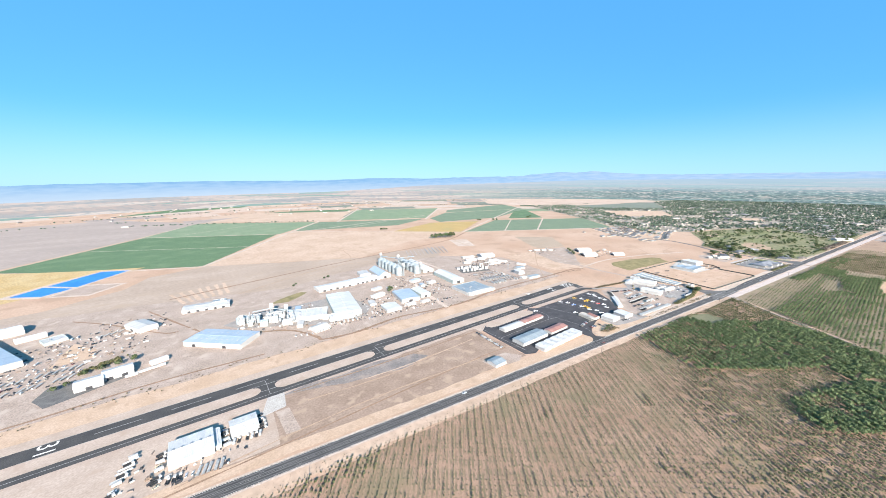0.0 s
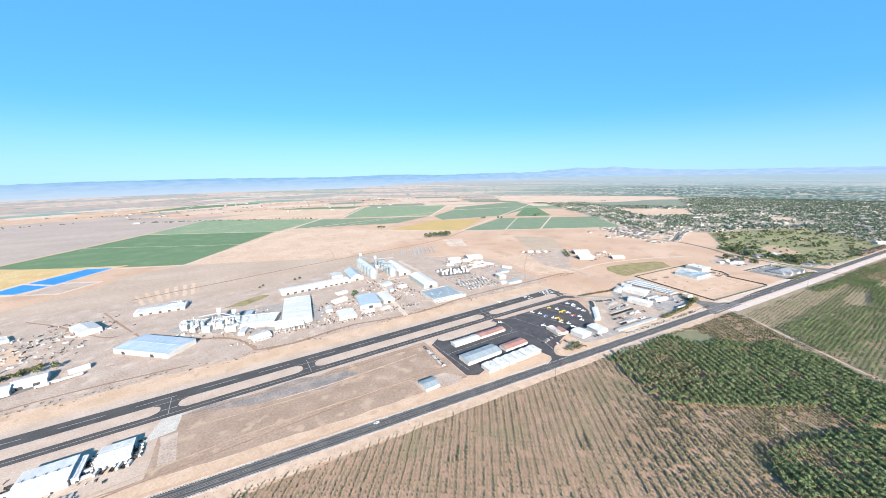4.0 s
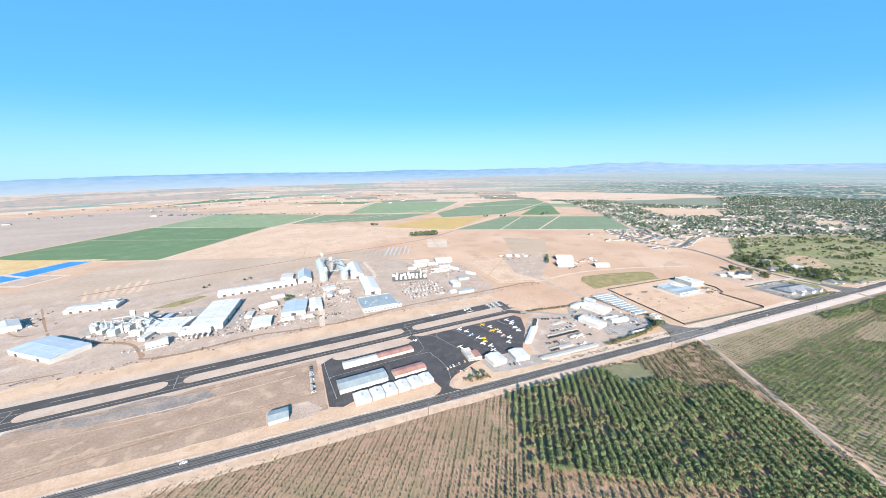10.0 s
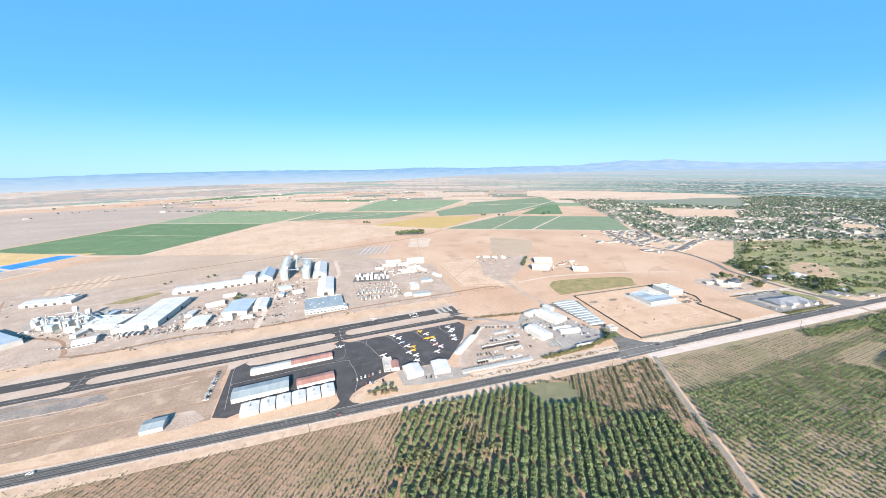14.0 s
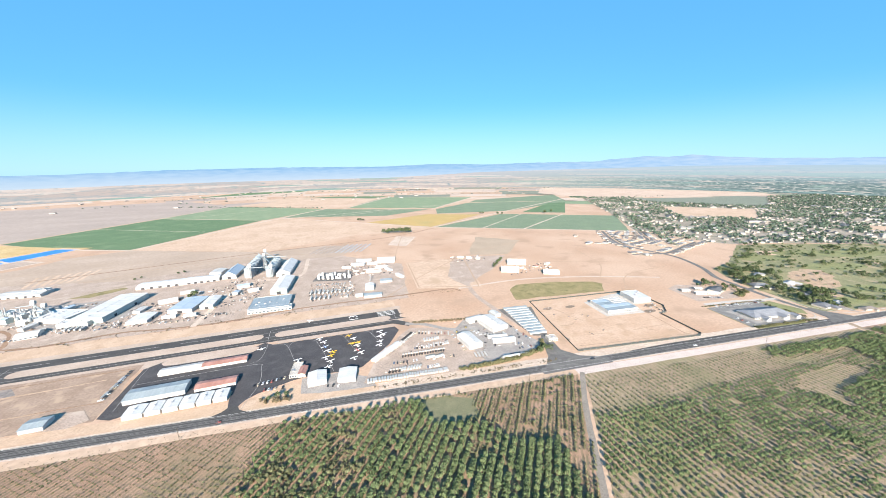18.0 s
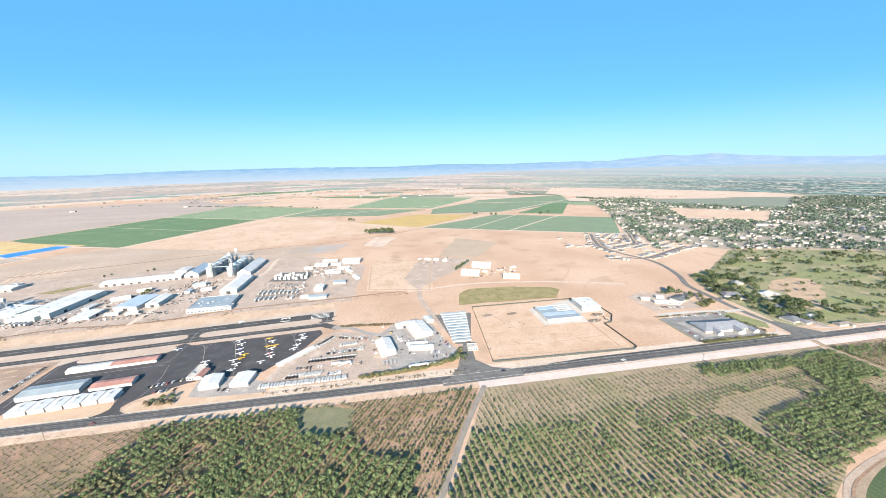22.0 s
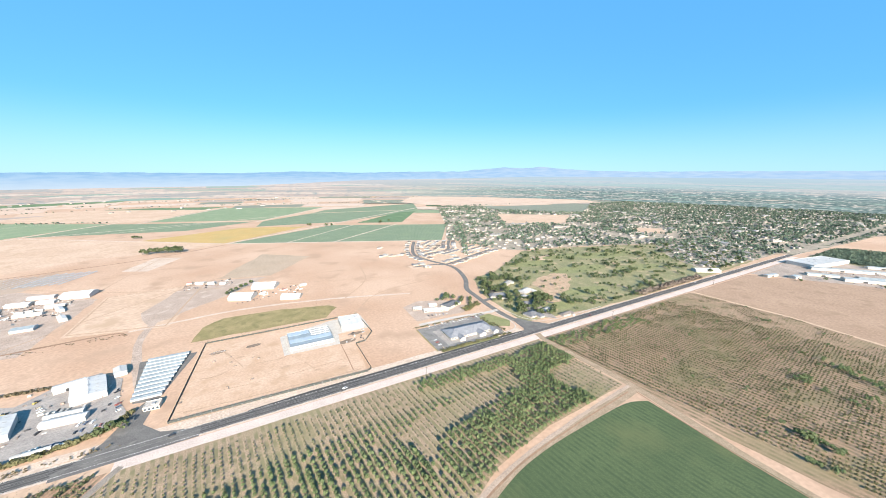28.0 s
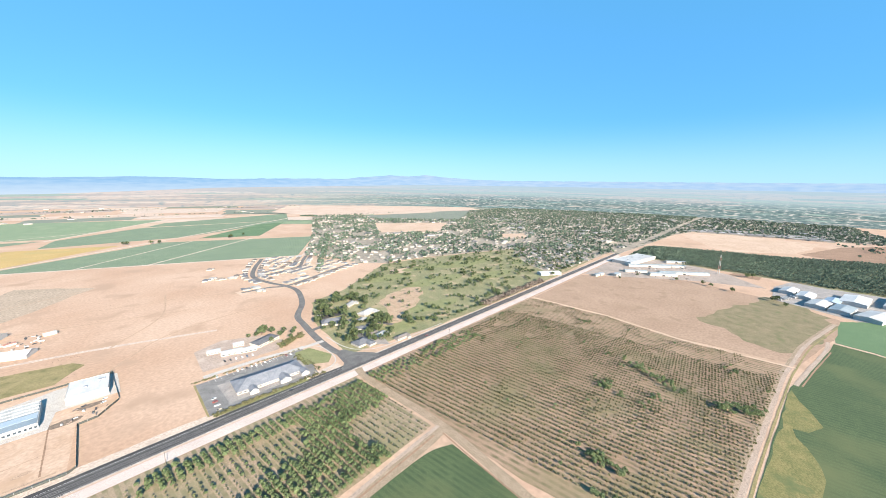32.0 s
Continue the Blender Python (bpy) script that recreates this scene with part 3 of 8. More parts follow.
sheet("basin_bank", ((-365, 1130), (-290, 1085), (-235, 1155), (-150, 1285), (-222, 1325), (-312, 1215)), layer(), SOIL_PALE, "pale bank round lined basins")
for pts, lab in ((((-345, 1135), (-307, 1196), (-249, 1143), (-289, 1100)), "small"), (((-301, 1203), (-223, 1308), (-163, 1284), (-243, 1152)), "long")):
    sheet("lined_basin", pts, layer(), TARP, "%s bright blue plastic-lined basin" % lab, jitter=0.4, category="basin")
sheet("dry_basin_bank", ((-284, 1086), (-231, 1166), (-148, 1124), (-206, 1042)), layer(), SOIL_PALE, "pale bank of a dry basin")
sheet("dry_basin", ((-272, 1086), (-229, 1152), (-162, 1120), (-208, 1056)), layer(), SOIL_GREY, "grey dry basin with a pale bank")

# ground of the industrial park, between runway and fields
sheet("industrial_ground", ((-420, 500), (-100, 500), (130, 505), (500, 505), (740, 500), (780, 740), (640, 880), (380, 930), (150, 830), (-60, 900), (-420, 940)), layer(), SOIL_GREY, "dusty grey gravel ground of the industrial park", jitter=5)
field(((560, 560), (690, 545), (765, 735), (650, 860), (560, 740)), SOIL_GREY, "pale gravel equipment yard", "yard_ground")
field(((-420, 935), (-60, 885), (150, 830), (380, 905), (640, 885), (700, 1000), (560, 1040), (420, 1018), (16, 1198), (-110, 1150), (-150, 1050), (-260, 965)), surface("grey_tan_soil", (0.325, 0.248, 0.192), (0.385, 0.298, 0.235), scale=70, fine=4, speck=(0.36, 0.272, 0.205), speck_scale=30, stretch=(0.5, 1, 1), grain_by=0.14), "bare grey-tan field with tyre marks", jitter=5)
field(((770, 545), (900, 505), (960, 740), (790, 745)), SOIL_TAN, "bare square of tan soil")
field(((872, 530), (858, 600), (890, 671), (930, 760), (1074, 717), (1010, 640), (900, 545)), SOIL_GREY, "grey trodden ground round the farmyard", jitter=9)
field(((1105, 985), (1217, 875), (1085, 726), (979, 761)), surface("grey_stubble", (0.315, 0.245, 0.18), (0.37, 0.285, 0.212), scale=60, fine=4), "greyish stubble patch", jitter=9)
field(((839, 1101), (906, 1065), (837, 935), (784, 969)), SOIL_PALE, "pale graded square in the stubble", jitter=2.5)
strip("sandy_bank", ((-420, 492), (0, 486), (350, 482), (708, 480)), 38, layer(), SOIL_ORANGE, "orange sandy bank beside the runway", jitter=5)
strip("ditch", smooth_line(((-7, 651), (57, 611), (108, 582), (137, 532), (144, 514), (198, 509), (279, 520), (364, 508), (434, 507), (540, 522), (724, 520), (830, 520), (850, 500))), 5.5, layer(), SOIL_BROWN, "shallow brown drainage ditch", jitter=2.2)
for pts in (((-197, 861), (-140, 800), (-67, 704), (-40, 690)), ((-420, 520), (-200, 512), (-60, 524), (60, 520)), ((-90, 840), (-49, 746), (-21, 686), (-10, 660))):
    strip("dirt_track", smooth_line(pts), 3.5, layer(), SOIL_BROWN, "brown dirt track", jitter=1.5)
for k in range(7):
    strip("scraped_strip", ((-60 + k * 17, 938 + k * 6), (-34 + k * 13, 850 + k * 4)), 7, layer(), SOIL_TAN, "pale scraped strip of soil", jitter=2.5)
strip("access_road", smooth_line(((380, 505), (400, 640), (440, 720), (530, 725), (545, 880))), 9, layer(), SOIL_PALE, "pale gravel road", jitter=1)
strip("access_road", smooth_line(((-150, 640), (60, 725), (200, 735), (440, 722))), 9, layer(), SOIL_GREY, "gravel road through the industrial park", jitter=1)
strip("farm_lane", smooth_line(((892, 282), (881, 330), (872, 400), (868, 465), (878, 530), (896, 610), (930, 720))), 10, layer(), SOIL_GREY, "grey gravel farm lane beside the storage rows", jitter=1.2)
strip("farm_lane", smooth_line(((-60, 900), (400, 1010), (800, 1090), (1020, 1210))), 6, layer(), SOIL_BROWN, "faint track across the stubble", jitter=1)
strip("farm_lane", smooth_line(((850, 515), (1000, 520), (1160, 480), (1300, 420))), 7, layer(), SOIL_PALE, "sandy lane round the weed field", jitter=2)

# ---- runway and taxiways ----
sheet("infield", ((-420, 388), (362, 384), (505, 404), (690, 402), (705, 390), (715, 470), (500, 468), (-420, 474)), layer(), INFIELD, "pinkish gravel infield beside the runway")
sheet("infield", ((-420, 320), (60, 310), (200, 298), (357, 288), (357, 398), (120, 400), (-420, 408)), layer(), INFIELD_BROWN, "scuffed brown infield between taxiway and road", jitter=3)
sheet("infield", ((-420, 330), (40, 320), (48, 402), (-420, 410)), layer(), INFIELD, "pale gravel pad round the hangars", jitter=3)
sheet("burnt_patch", ((58, 399), (110, 384), (160, 371), (206, 362), (246, 372), (232, 390), (186, 401), (84, 405)), layer(), surface("scorched_gravel", (0.175, 0.155, 0.146), (0.262, 0.222, 0.195), scale=16, fine=2, speck=(0.295, 0.235, 0.195), speck_scale=12), "dark scorched gravel patch", jitter=5)
sheet("slab", ((32, 372), (58, 376), (62, 405), (44, 405)), layer(), CONCRETE, "pale concrete slab beside the taxiway", jitter=0.3)
sheet("slab", ((48, 330), (62, 328), (60, 372), (46, 372)), layer(), SOIL_GREY, "grey gravel drive", jitter=1)

ZR = layer()
runway = base("runway", 246, 446, ZR, label="asphalt runway with white markings", category="runway", kind="structure")
part("asphalt", boxes((-462, -10.5, -0.02, 462, 10.5, 0)), ASPHALT, runway)
for s in (-1, 1):
    part("edge_line", boxes((-400, s * 10.2 - 0.3, 0, 400, s * 10.2 + 0.3, 0.01)), PAINT_FAINT, runway)
for k in range(12):
    x = -352 + k * 61
    part("centre_stripe", boxes((x, -0.4, 0, x + 36.6, 0.4, 0.01)), PAINT_FAINT, runway)
for s in (-1, 1):
    for k in range(4):
        part("threshold_bar", boxes((s * 455 - (0 if s < 0 else 30), -8.6 + k * 5.2, 0, s * 455 + (30 if s < 0 else 0), -7.0 + k * 5.2, 0.01)), PAINT, runway)
for txt, x, rz in (("31", -385, -90), ("13", 385, 90)):
    cu = bpy.data.curves.new("runway_number", "FONT")
    cu.body, cu.size, cu.align_x, cu.align_y, cu.extrude = txt, 21, "CENTER", "CENTER", 0.005
    ob = new("runway_number", cu)
    ob.parent = runway
    ob.matrix_basis = pose(x, 0, 0.012, 0, 0, rz)
    cu.materials.append(PAINT)
ZT = layer()
taxi = base("taxiway", 0, 0, ZT, label="narrow dark asphalt taxiway with faded lines", category="taxiway", kind="structure")


def tarmac(points, name="asphalt", z=0.0, m=ASPHALT):
    ob = sheet(name, points, z, m, "", jitter=0.0, step=1000, parent=taxi)
    return ob


tarmac(((-420, 405), (500, 405), (690, 401), (712, 384), (716, 396), (697, 414), (500, 417), (-420, 417)))


def connector(x, w=16, flare=14, y0=416.5, y1=436):
    """A short link with flared corners."""
    pts = [(x - w / 2 - flare, y0)]
    for i in range(7):
        a = math.pi / 2 * i / 6
        pts.append((x - w / 2 - flare + flare * math.sin(a), y0 + 8 * (1 - math.cos(a))))
    for i in range(7):
        a = math.pi / 2 * i / 6
        pts.append((x - w / 2 - flare * (1 - math.cos(a)), y1 - 8 + 8 * math.sin(a)))
    pts += [(2 * x - px, py) for px, py in reversed(pts)]
    tarmac(pts, z=0.004)
    part("guide_line", boxes((x - 0.3, y0 - 6, 0.012, x + 0.3, y1 + 8, 0.016)), PAINT_FAINT, taxi)
    part("hold_line", boxes((x - w / 2, y0 + 5, 0.012, x + w / 2, y0 + 5.8, 0.016)), PAINT_FAINT, taxi)


for x in (-205, 48, 196, 503, 698):
    connector(x)
part("guide_line", boxes((-420, 410.7, 0.008, 690, 411.3, 0.012)), PAINT_FAINT, taxi)
ZA = layer() + 0.02
apron = base("apron", 0, 0, ZA, label="dark asphalt aircraft apron with faded guide lines", category="apron", kind="structure")
ob = sheet("asphalt", ((358, 291), (372, 284), (410, 296), (481, 295), (481, 276), (483, 262), (477, 254), (460, 251), (460, 247), (518, 241), (518, 243), (503, 247), (494, 254), (492, 262), (498, 271), (509, 279), (545, 292), (566, 295), (603, 291), (628, 292), (672, 338), (694, 376), (690, 390), (600, 392), (512, 395), (500, 405), (490, 398), (380, 396), (362, 384)), 0, APRON, jitter=0.3, step=40, parent=apron)
SHEETS.append((358, 694, 244, 405, [(358, 291), (372, 287), (483, 300), (486, 262), (492, 262), (509, 282), (628, 292), (694, 376), (690, 390), (500, 400), (362, 384)], ZA))
sheet("island", ((378, 392), (383, 385), (396, 382), (486, 382), (494, 388), (493, 396), (482, 401), (392, 402), (382, 399)), 0.02, INFIELD, parent=apron, jitter=0.3)


def guide(points, w=0.5):
    strip("guide_line", smooth_line(points, 5), w, 0.03, PAINT_FAINT, parent=apron)


for x in (532, 571, 611, 650):
    guide(((x + 22, 296 + (30 if x > 600 else 0)), (x + 12, 340), (x + 2, 378), (x - 6, 391), (x - 22, 396)))
    guide(((x + 2, 378), (x + 6, 391), (x + 20, 396)))
sheet("infield", ((514, 400), (522, 396), (600, 393.5), (684, 390.5), (694, 393), (688, 399.5), (600, 403.5), (522, 404.5)), layer(), INFIELD, "pale gravel strip between apron and taxiway", jitter=0.2)
strip("access_road", smooth_line(((708, 394), (738, 380), (764, 354), (792, 340))), 9, layer(), YARD_GREY, "grey spur from taxiway to the yard", jitter=0.5)
guide(((368, 300), (366, 380), (372, 394), (384, 397)))
guide(((368, 345), (378, 348), (492, 347), (505, 335), (508, 300), (500, 270), (496, 250)))
guide(((505, 410), (504, 380), (500, 358), (488, 350)))
sheet("island_verge", ((498, 269), (509, 277), (545, 288), (575, 264), (640, 252), (640, 239), (520, 250), (504, 252), (495, 258)), layer(), SOIL_ORANGE, "tan planted island beside the airport gate", jitter=0.5)
sheet("hangar_forecourt", ((556, 262), (576, 256), (640, 247), (634, 268), (600, 290), (556, 292)), layer(), YARD_GREY, "grey worn forecourt between the gate hangars", jitter=1)
sheet("verge", ((384, 276), (480, 273), (486, 262), (480, 254), (380, 262)), layer(), SOIL_ORANGE, "tan verge in front of the hangar row", jitter=1)

HEADLAND = surface("worn_headland", (0.315, 0.24, 0.188), (0.37, 0.286, 0.228), scale=14, fine=1.5)
WEEDY = surface("weedy_headland", (0.235, 0.178, 0.12), (0.315, 0.236, 0.168), scale=9, fine=1.2)
# ---- highway ----
ZH = layer() + 0.05
D = Vector((1, -0.0995)).normalized()
SIDE = Vector((-D.y, D.x))


def hw(x, off):
    return Vector((x, road_y(x))) + SIDE * off


strip("verge", (hw(-420, 19), hw(470, 19)), 14, layer(), SOIL_ORANGE, "orange-tan dirt bank beside the highway", jitter=2.5)
strip("rut", smooth_line(((-60, 314), (53, 317), (155, 321), (294, 324), (350, 322))), 1.8, layer(), SOIL_BROWN, "dark rut along the foot of the bank", jitter=0.8)
strip("rut", (hw(-420, -20), hw(300, -21), hw(860, -20)), 2.2, layer(), HEADLAND, "brown rut along the orchard verge", jitter=0.9)
strip("verge", (hw(640, 16), hw(1360, 16)), 12, layer(), SOIL_PALE, "pale verge beside the highway", jitter=1.5)
strip("verge", (hw(-420, -15), hw(880, -15)), 15, layer(), SOIL_TAN, "tan dirt verge along the orchard", jitter=2)
strip("verge", (hw(900, -27), hw(1370, -27)), 12, layer(), SOIL_ORANGE, "tan dirt strip below the rail bed", jitter=2)
strip("rail_bed", (hw(880, -17), hw(2430, -17)), 13, layer(), surface("pale_ballast", (0.45, 0.37, 0.33), (0.51, 0.43, 0.385), scale=20, fine=1), "pale gravel bed beside the highway", jitter=0.6)
strip("rail_bed_edge", (hw(880, -24.5), hw(2400, -24.5)), 1.6, layer(), SOIL_BROWN, "dark ditch edge along the gravel bed", jitter=0.5)
strip("shoulder", (hw(-420, 0), hw(4200, 0)), 19, ZH - 0.008, SOIL_PALE, "pale gravel shoulders of the highway", jitter=0.4)
road = base("road", 0, 0, ZH, label="two-lane asphalt highway with white edge lines", category="road", kind="structure")
strip("asphalt", (hw(-420, 0), hw(4200, 0)), 14.6, 0, ASPHALT, parent=road)
strip("turn_lane", (hw(980, 5), hw(1040, 8), hw(1330, 8), hw(1400, 4)), 7, 0.004, ASPHALT, parent=road)
sheet("junction", ((838, 208), (850, 212), (866, 230), (875, 250), (884, 272), (896, 290), (901, 288), (898, 262), (893, 240), (908, 218), (940, 203), (938, 190), (838, 198)), 0.004, ASPHALT_OLD, jitter=0, step=1000, parent=road)
sheet("gate_junction", ((452, 248), (470, 254.5), (478, 258), (483, 264), (492.5, 264), (495, 256.5), (503, 250.5), (524, 246), (526, 239), (452, 246)), 0.004, ASPHALT, jitter=0, step=1000, parent=road)
for s in (-1, 1):
    strip("edge_line", (hw(-420, s * 6.7), hw(2600, s * 6.7)), 0.3, 0.012, PAINT, parent=road)
    for w in (1.7, 4.9):
        strip("wheel_path", (hw(-420, s * w), hw(2600, s * w)), 1.1, 0.006, ASPHALT_OLD, parent=road)
for s in (-1, 1):
    strip("centre_line", (hw(-420, s * 0.22), hw(2600, s * 0.22)), 0.12, 0.012, PAINT_FAINT, parent=road)
for k in range(70):
    x = -420 + k * 29.2
    strip("lane_dash", (hw(x, 3.6 * (1 if k % 2 else -1)), hw(x + 4, 3.6 * (1 if k % 2 else -1))), 0.22, 0.012, PAINT_FAINT, parent=road)

# ---- orchards, lanes and fields on the near side ----
LUSH = rows_of("lush_crop", ((0.056, 0.082, 0.038), (0.072, 0.1, 0.046)), (0.046, 0.07, 0.034), 5.5, 90, width=0.4, patch=(0.1, 0.115, 0.052), patch_at=(0.5, 0.76))
WEST = ((-420, 300), (560, 219), (876, 184), (785, 46), (690, -90), (560, -260), (-420, -260))
EAST = ((884, 182), (1357, 133), (1349, 2), (1222, 8), (1147, 2), (1085, -18), (1000, -80), (800, -260), (574, -260), (700, -90), (793, 46))
NORTH = ((1368, 131), (1790, 88), (1782, -70), (1752, -180), (1745, -307), (1680, -290), (1440, -240), (1350, -227), (1346, -100))
sheet("orchard_floor", WEST, layer(), ORCH_W, "brown orchard floor with rows of weeds and saplings", jitter=1.5)
sheet("orchard_floor", EAST, layer(), ORCH_E, "grassy orchard floor in straight rows", jitter=1.5)
sheet("orchard_floor", NORTH, layer(), ORCH_N, "young orchard floor with dark planted rows", jitter=1.5)
sheet("weedy_patch", ((676, 208), (712, 202), (738, 188), (734, 158), (701, 155), (681, 168)), layer(), surface("weeds", (0.13, 0.132, 0.078), (0.178, 0.165, 0.1), scale=14, fine=1.5), "green weedy patch between orchard blocks", jitter=6)
strip("orchard_lane", smooth_line(((884, 186), (846, 137), (812, 87), (785, 46), (690, -92), (570, -260))), 6, layer(), surface("dusty_lane", (0.185, 0.162, 0.14), (0.24, 0.208, 0.178), scale=9, fine=1.2), "narrow grey lane between orchard blocks", jitter=0.6)
strip("dirt_road", smooth_line(((1372, 150), (1362, 120), (1357, 54), (1353, -6), (1339, -83), (1330, -141), (1320, -260))), 4, layer(), HEADLAND, "pale dirt farm road", jitter=0.8)
strip("headland", smooth_line(((1356, -10), (1290, -9), (1222, -8), (1147, -13), (1095, -32), (1015, -94), (835, -270))), 12, layer(), WEEDY, "worn earth headland round the green field", jitter=1.5)
strip("headland", smooth_line(((1372, 150), (1364, 120), (1360, 54), (1356, -6), (1340, -83), (1328, -141), (1318, -260))), 10, layer(), WEEDY, "worn earth strip beside the farm road", jitter=1.2)
strip("dirt_road", smooth_line(((1353, -4), (1290, -2), (1222, -2), (1147, -6), (1092, -22), (1010, -84), (830, -260))), 4, layer(), HEADLAND, "tan dirt road along the green field", jitter=1)
sheet("green_field", smooth_line(((1342, -30), (1316, -18), (1250, -12), (1192, -9.5), (1143, -14), (1093, -32), (1017, -88), (841, -261), (1308, -260), (1321, -180), (1335, -74), (1342, -30)), 4), layer(), LUSH, "lush green crop field with a rounded corner", jitter=0.5)
strip("ditch", smooth_line(((1348, -14), (1338, -60), (1326, -130), (1312, -260))), 1.6, layer(), SOIL_BROWN, "dark irrigation ditch", jitter=0.4)
strip("ditch", smooth_line(((1340, -9), (1222, -6), (1147, -9), (1090, -27), (1000, -98))), 1.8, layer(), SOIL_BROWN, "brown wheel rut and ditch", jitter=0.5)
sheet("brown_field", ((1800, 84), (2060, 60), (2110, -20), (2200, -90), (2180, -190), (2130, -320), (2040, -420), (1990, -412), (1760, -320), (1758, -180), (1790, -70)), layer(), surface("bare_field", (0.28, 0.188, 0.13), (0.335, 0.23, 0.162), scale=60, fine=4, speck=(0.262, 0.178, 0.122), speck_scale=30, grain_by=0.15), "brown bare field beside the highway", jitter=2)
sheet("grassy_field", ((1872, -205), (1949, -232), (2034, -275), (2144, -322), (2125, -370), (2050, -404), (1985, -398), (1812, -332), (1800, -290), (1840, -250)), layer(), surface("thin_weeds", (0.155, 0.134, 0.074), (0.222, 0.175, 0.108), scale=18, fine=2, speck=(0.14, 0.135, 0.066), speck_scale=16), "dull green weedy part of the bare field", jitter=16)
strip("headland", smooth_line(((2010, -400), (1860, -341), (1755, -310), (1680, -291), (1440, -241), (1330, -228))), 8, layer(), WEEDY, "worn earth headland beside the ditch", jitter=1.0)
strip("dirt_road", smooth_line(((2010, -402), (1860, -343), (1755, -312), (1680, -293), (1440, -243), (1330, -230))), 4.5, layer(), HEADLAND, "pale dirt road beside a ditch", jitter=0.8)
strip("ditch", smooth_line(((2008, -408), (1858, -349), (1754, -318), (1679, -299), (1439, -248), (1330, -235))), 2.2, layer(), OLIVE, "weedy ditch between the fields", jitter=0.5)
strip("field_edge", ((1797, 84), (1786, -70), (1755, -180), (1748, -316)), 5, layer(), SOIL_TAN, "tan headland of the young orchard", jitter=1.5)
sheet("green_field", ((1334, -236.5), (1438, -250.5), (1560, -275.5), (1679, -301.5), (1756, -330), (1846, -364), (1893, -378), (1880, -418), (1860, -446), (1840, -700), (1330, -700)), layer(), LUSH, "dark green crop field beyond a ditch", jitter=1)
sheet("weed_margin", ((1340, -238), (1436, -251.5), (1560, -276.5), (1672, -301), (1648, -305), (1627, -311), (1600, -316), (1580, -302), (1578, -290), (1548, -297), (1526, -301), (1486, -296), (1440, -290), (1340, -276)), layer(), surface("weed_margin", (0.13, 0.13, 0.05), (0.205, 0.172, 0.072), scale=12, fine=1.5, speck=(0.1, 0.12, 0.05), speck_scale=22), "yellowish weedy margin of the green field", jitter=5)
strip("dirt_road", smooth_line(((1690, -308), (1753, -329), (1850, -362), (1896, -372))), 5, layer(), HEADLAND, "tan dirt spur beside the green field", jitter=0.8)
strip("ditch", smooth_line(((1692, -314), (1753, -334), (1848, -367))), 1.8, layer(), SOIL_BROWN, "dark ditch beside the green field", jitter=0.5)
sheet("green_field", ((1899, -381), (2034, -412), (2080, -470), (2060, -560), (1990, -700), (1846, -700), (1866, -447), (1886, -418)), layer(), GREEN_A, "green grass field by the warehouses", jitter=2)
sheet("warehouse_yard", ((2130, -330), (2260, -345), (2420, -420), (2420, -620), (2100, -600), (2060, -440)), layer(), YARD_GREY, "grey yard round the warehouses", jitter=2)
sheet("factory_yard", ((2080, 58), (2440, 22), (2480, -90), (2340, -260), (2230, -330), (2200, -190), (2110, -20)), layer(), surface("plant_yard", (0.275, 0.222, 0.185), (0.335, 0.275, 0.235), scale=40, fine=3, speck=(0.24, 0.195, 0.165), speck_scale=22), "worn tan yard of the packing plant", jitter=3)
sheet("brown_plot", ((2345, -262), (2405, -282), (2395, -338), (2318, -322)), layer(), SOIL_BROWN, "freshly turned dark brown plot", jitter=2)
sheet("far_orchard_floor", ((2464, 12), (2708, -10), (2750, -123), (2780, -424), (2850, -624), (2860, -910), (2290, -800), (2316, -545), (2330, -436), (2360, -372), (2380, -277), (2416, -120)), layer(), LAWN, "shaded ground under a dense orchard", jitter=3)
sheet("tan_field", ((2800, -300), (2830, -240), (3060, -150), (3240, -95), (3390, -110), (3400, -300), (3294, -600), (3080, -540), (2910, -470)), layer(), SOIL_TAN, "bare tan field beyond the dark orchard", jitter=4)
sheet("brown_field", ((2900, -480), (3240, -650), (3500, -900), (3000, -1100), (2700, -760)), layer(), SOIL_BROWN, "brown field with scattered trees", jitter=4)

# ---- compound, weed field, office lot, park and town ground ----
sheet("compound_ground", ((946, 398), (912, 229), (1113, 202), (1126, 278), (1142, 279), (1160, 300), (1168, 378)), layer(), surface("compound_soil", (0.418, 0.282, 0.196), (0.472, 0.335, 0.245), scale=30, fine=3, speck=(0.385, 0.258, 0.172), speck_scale=26, grain_by=0.14), "bare orange-tan soil inside the fence", jitter=0.2)
sheet("weed_field", ((930, 418), (945, 470), (975, 492), (1060, 480), (1140, 450), (1150, 432), (1120, 396), (1020, 408)), layer(), OLIVE, "olive-green weedy field", jitter=3, category="field")
sheet("clinic_lot", ((1224, 266), (1214, 190), (1332, 176), (1354, 254)), layer(), surface("car_park_asphalt", (0.15, 0.142, 0.136), (0.20, 0.19, 0.18), scale=12, fine=1.0, speck=(0.235, 0.22, 0.205), speck_scale=9), "asphalt car park round the clinic", jitter=0.3)
sheet("lawn", ((1340, 250), (1328, 212), (1356, 190), (1372, 206), (1362, 248)), layer(), LAWN_GREEN, "triangular mown lawn beside the clinic", jitter=0.4)
sheet("clinic_walk", ((1240, 246), (1236, 198), (1326, 184), (1336, 234)), layer(), YARD_GREY, "pale concrete walk round the clinic", jitter=0.2)
strip("hedge_bed", ((1223, 267), (1213, 190)), 2.2, layer(), OLIVE, "dry hedge along the car park", jitter=0.5)
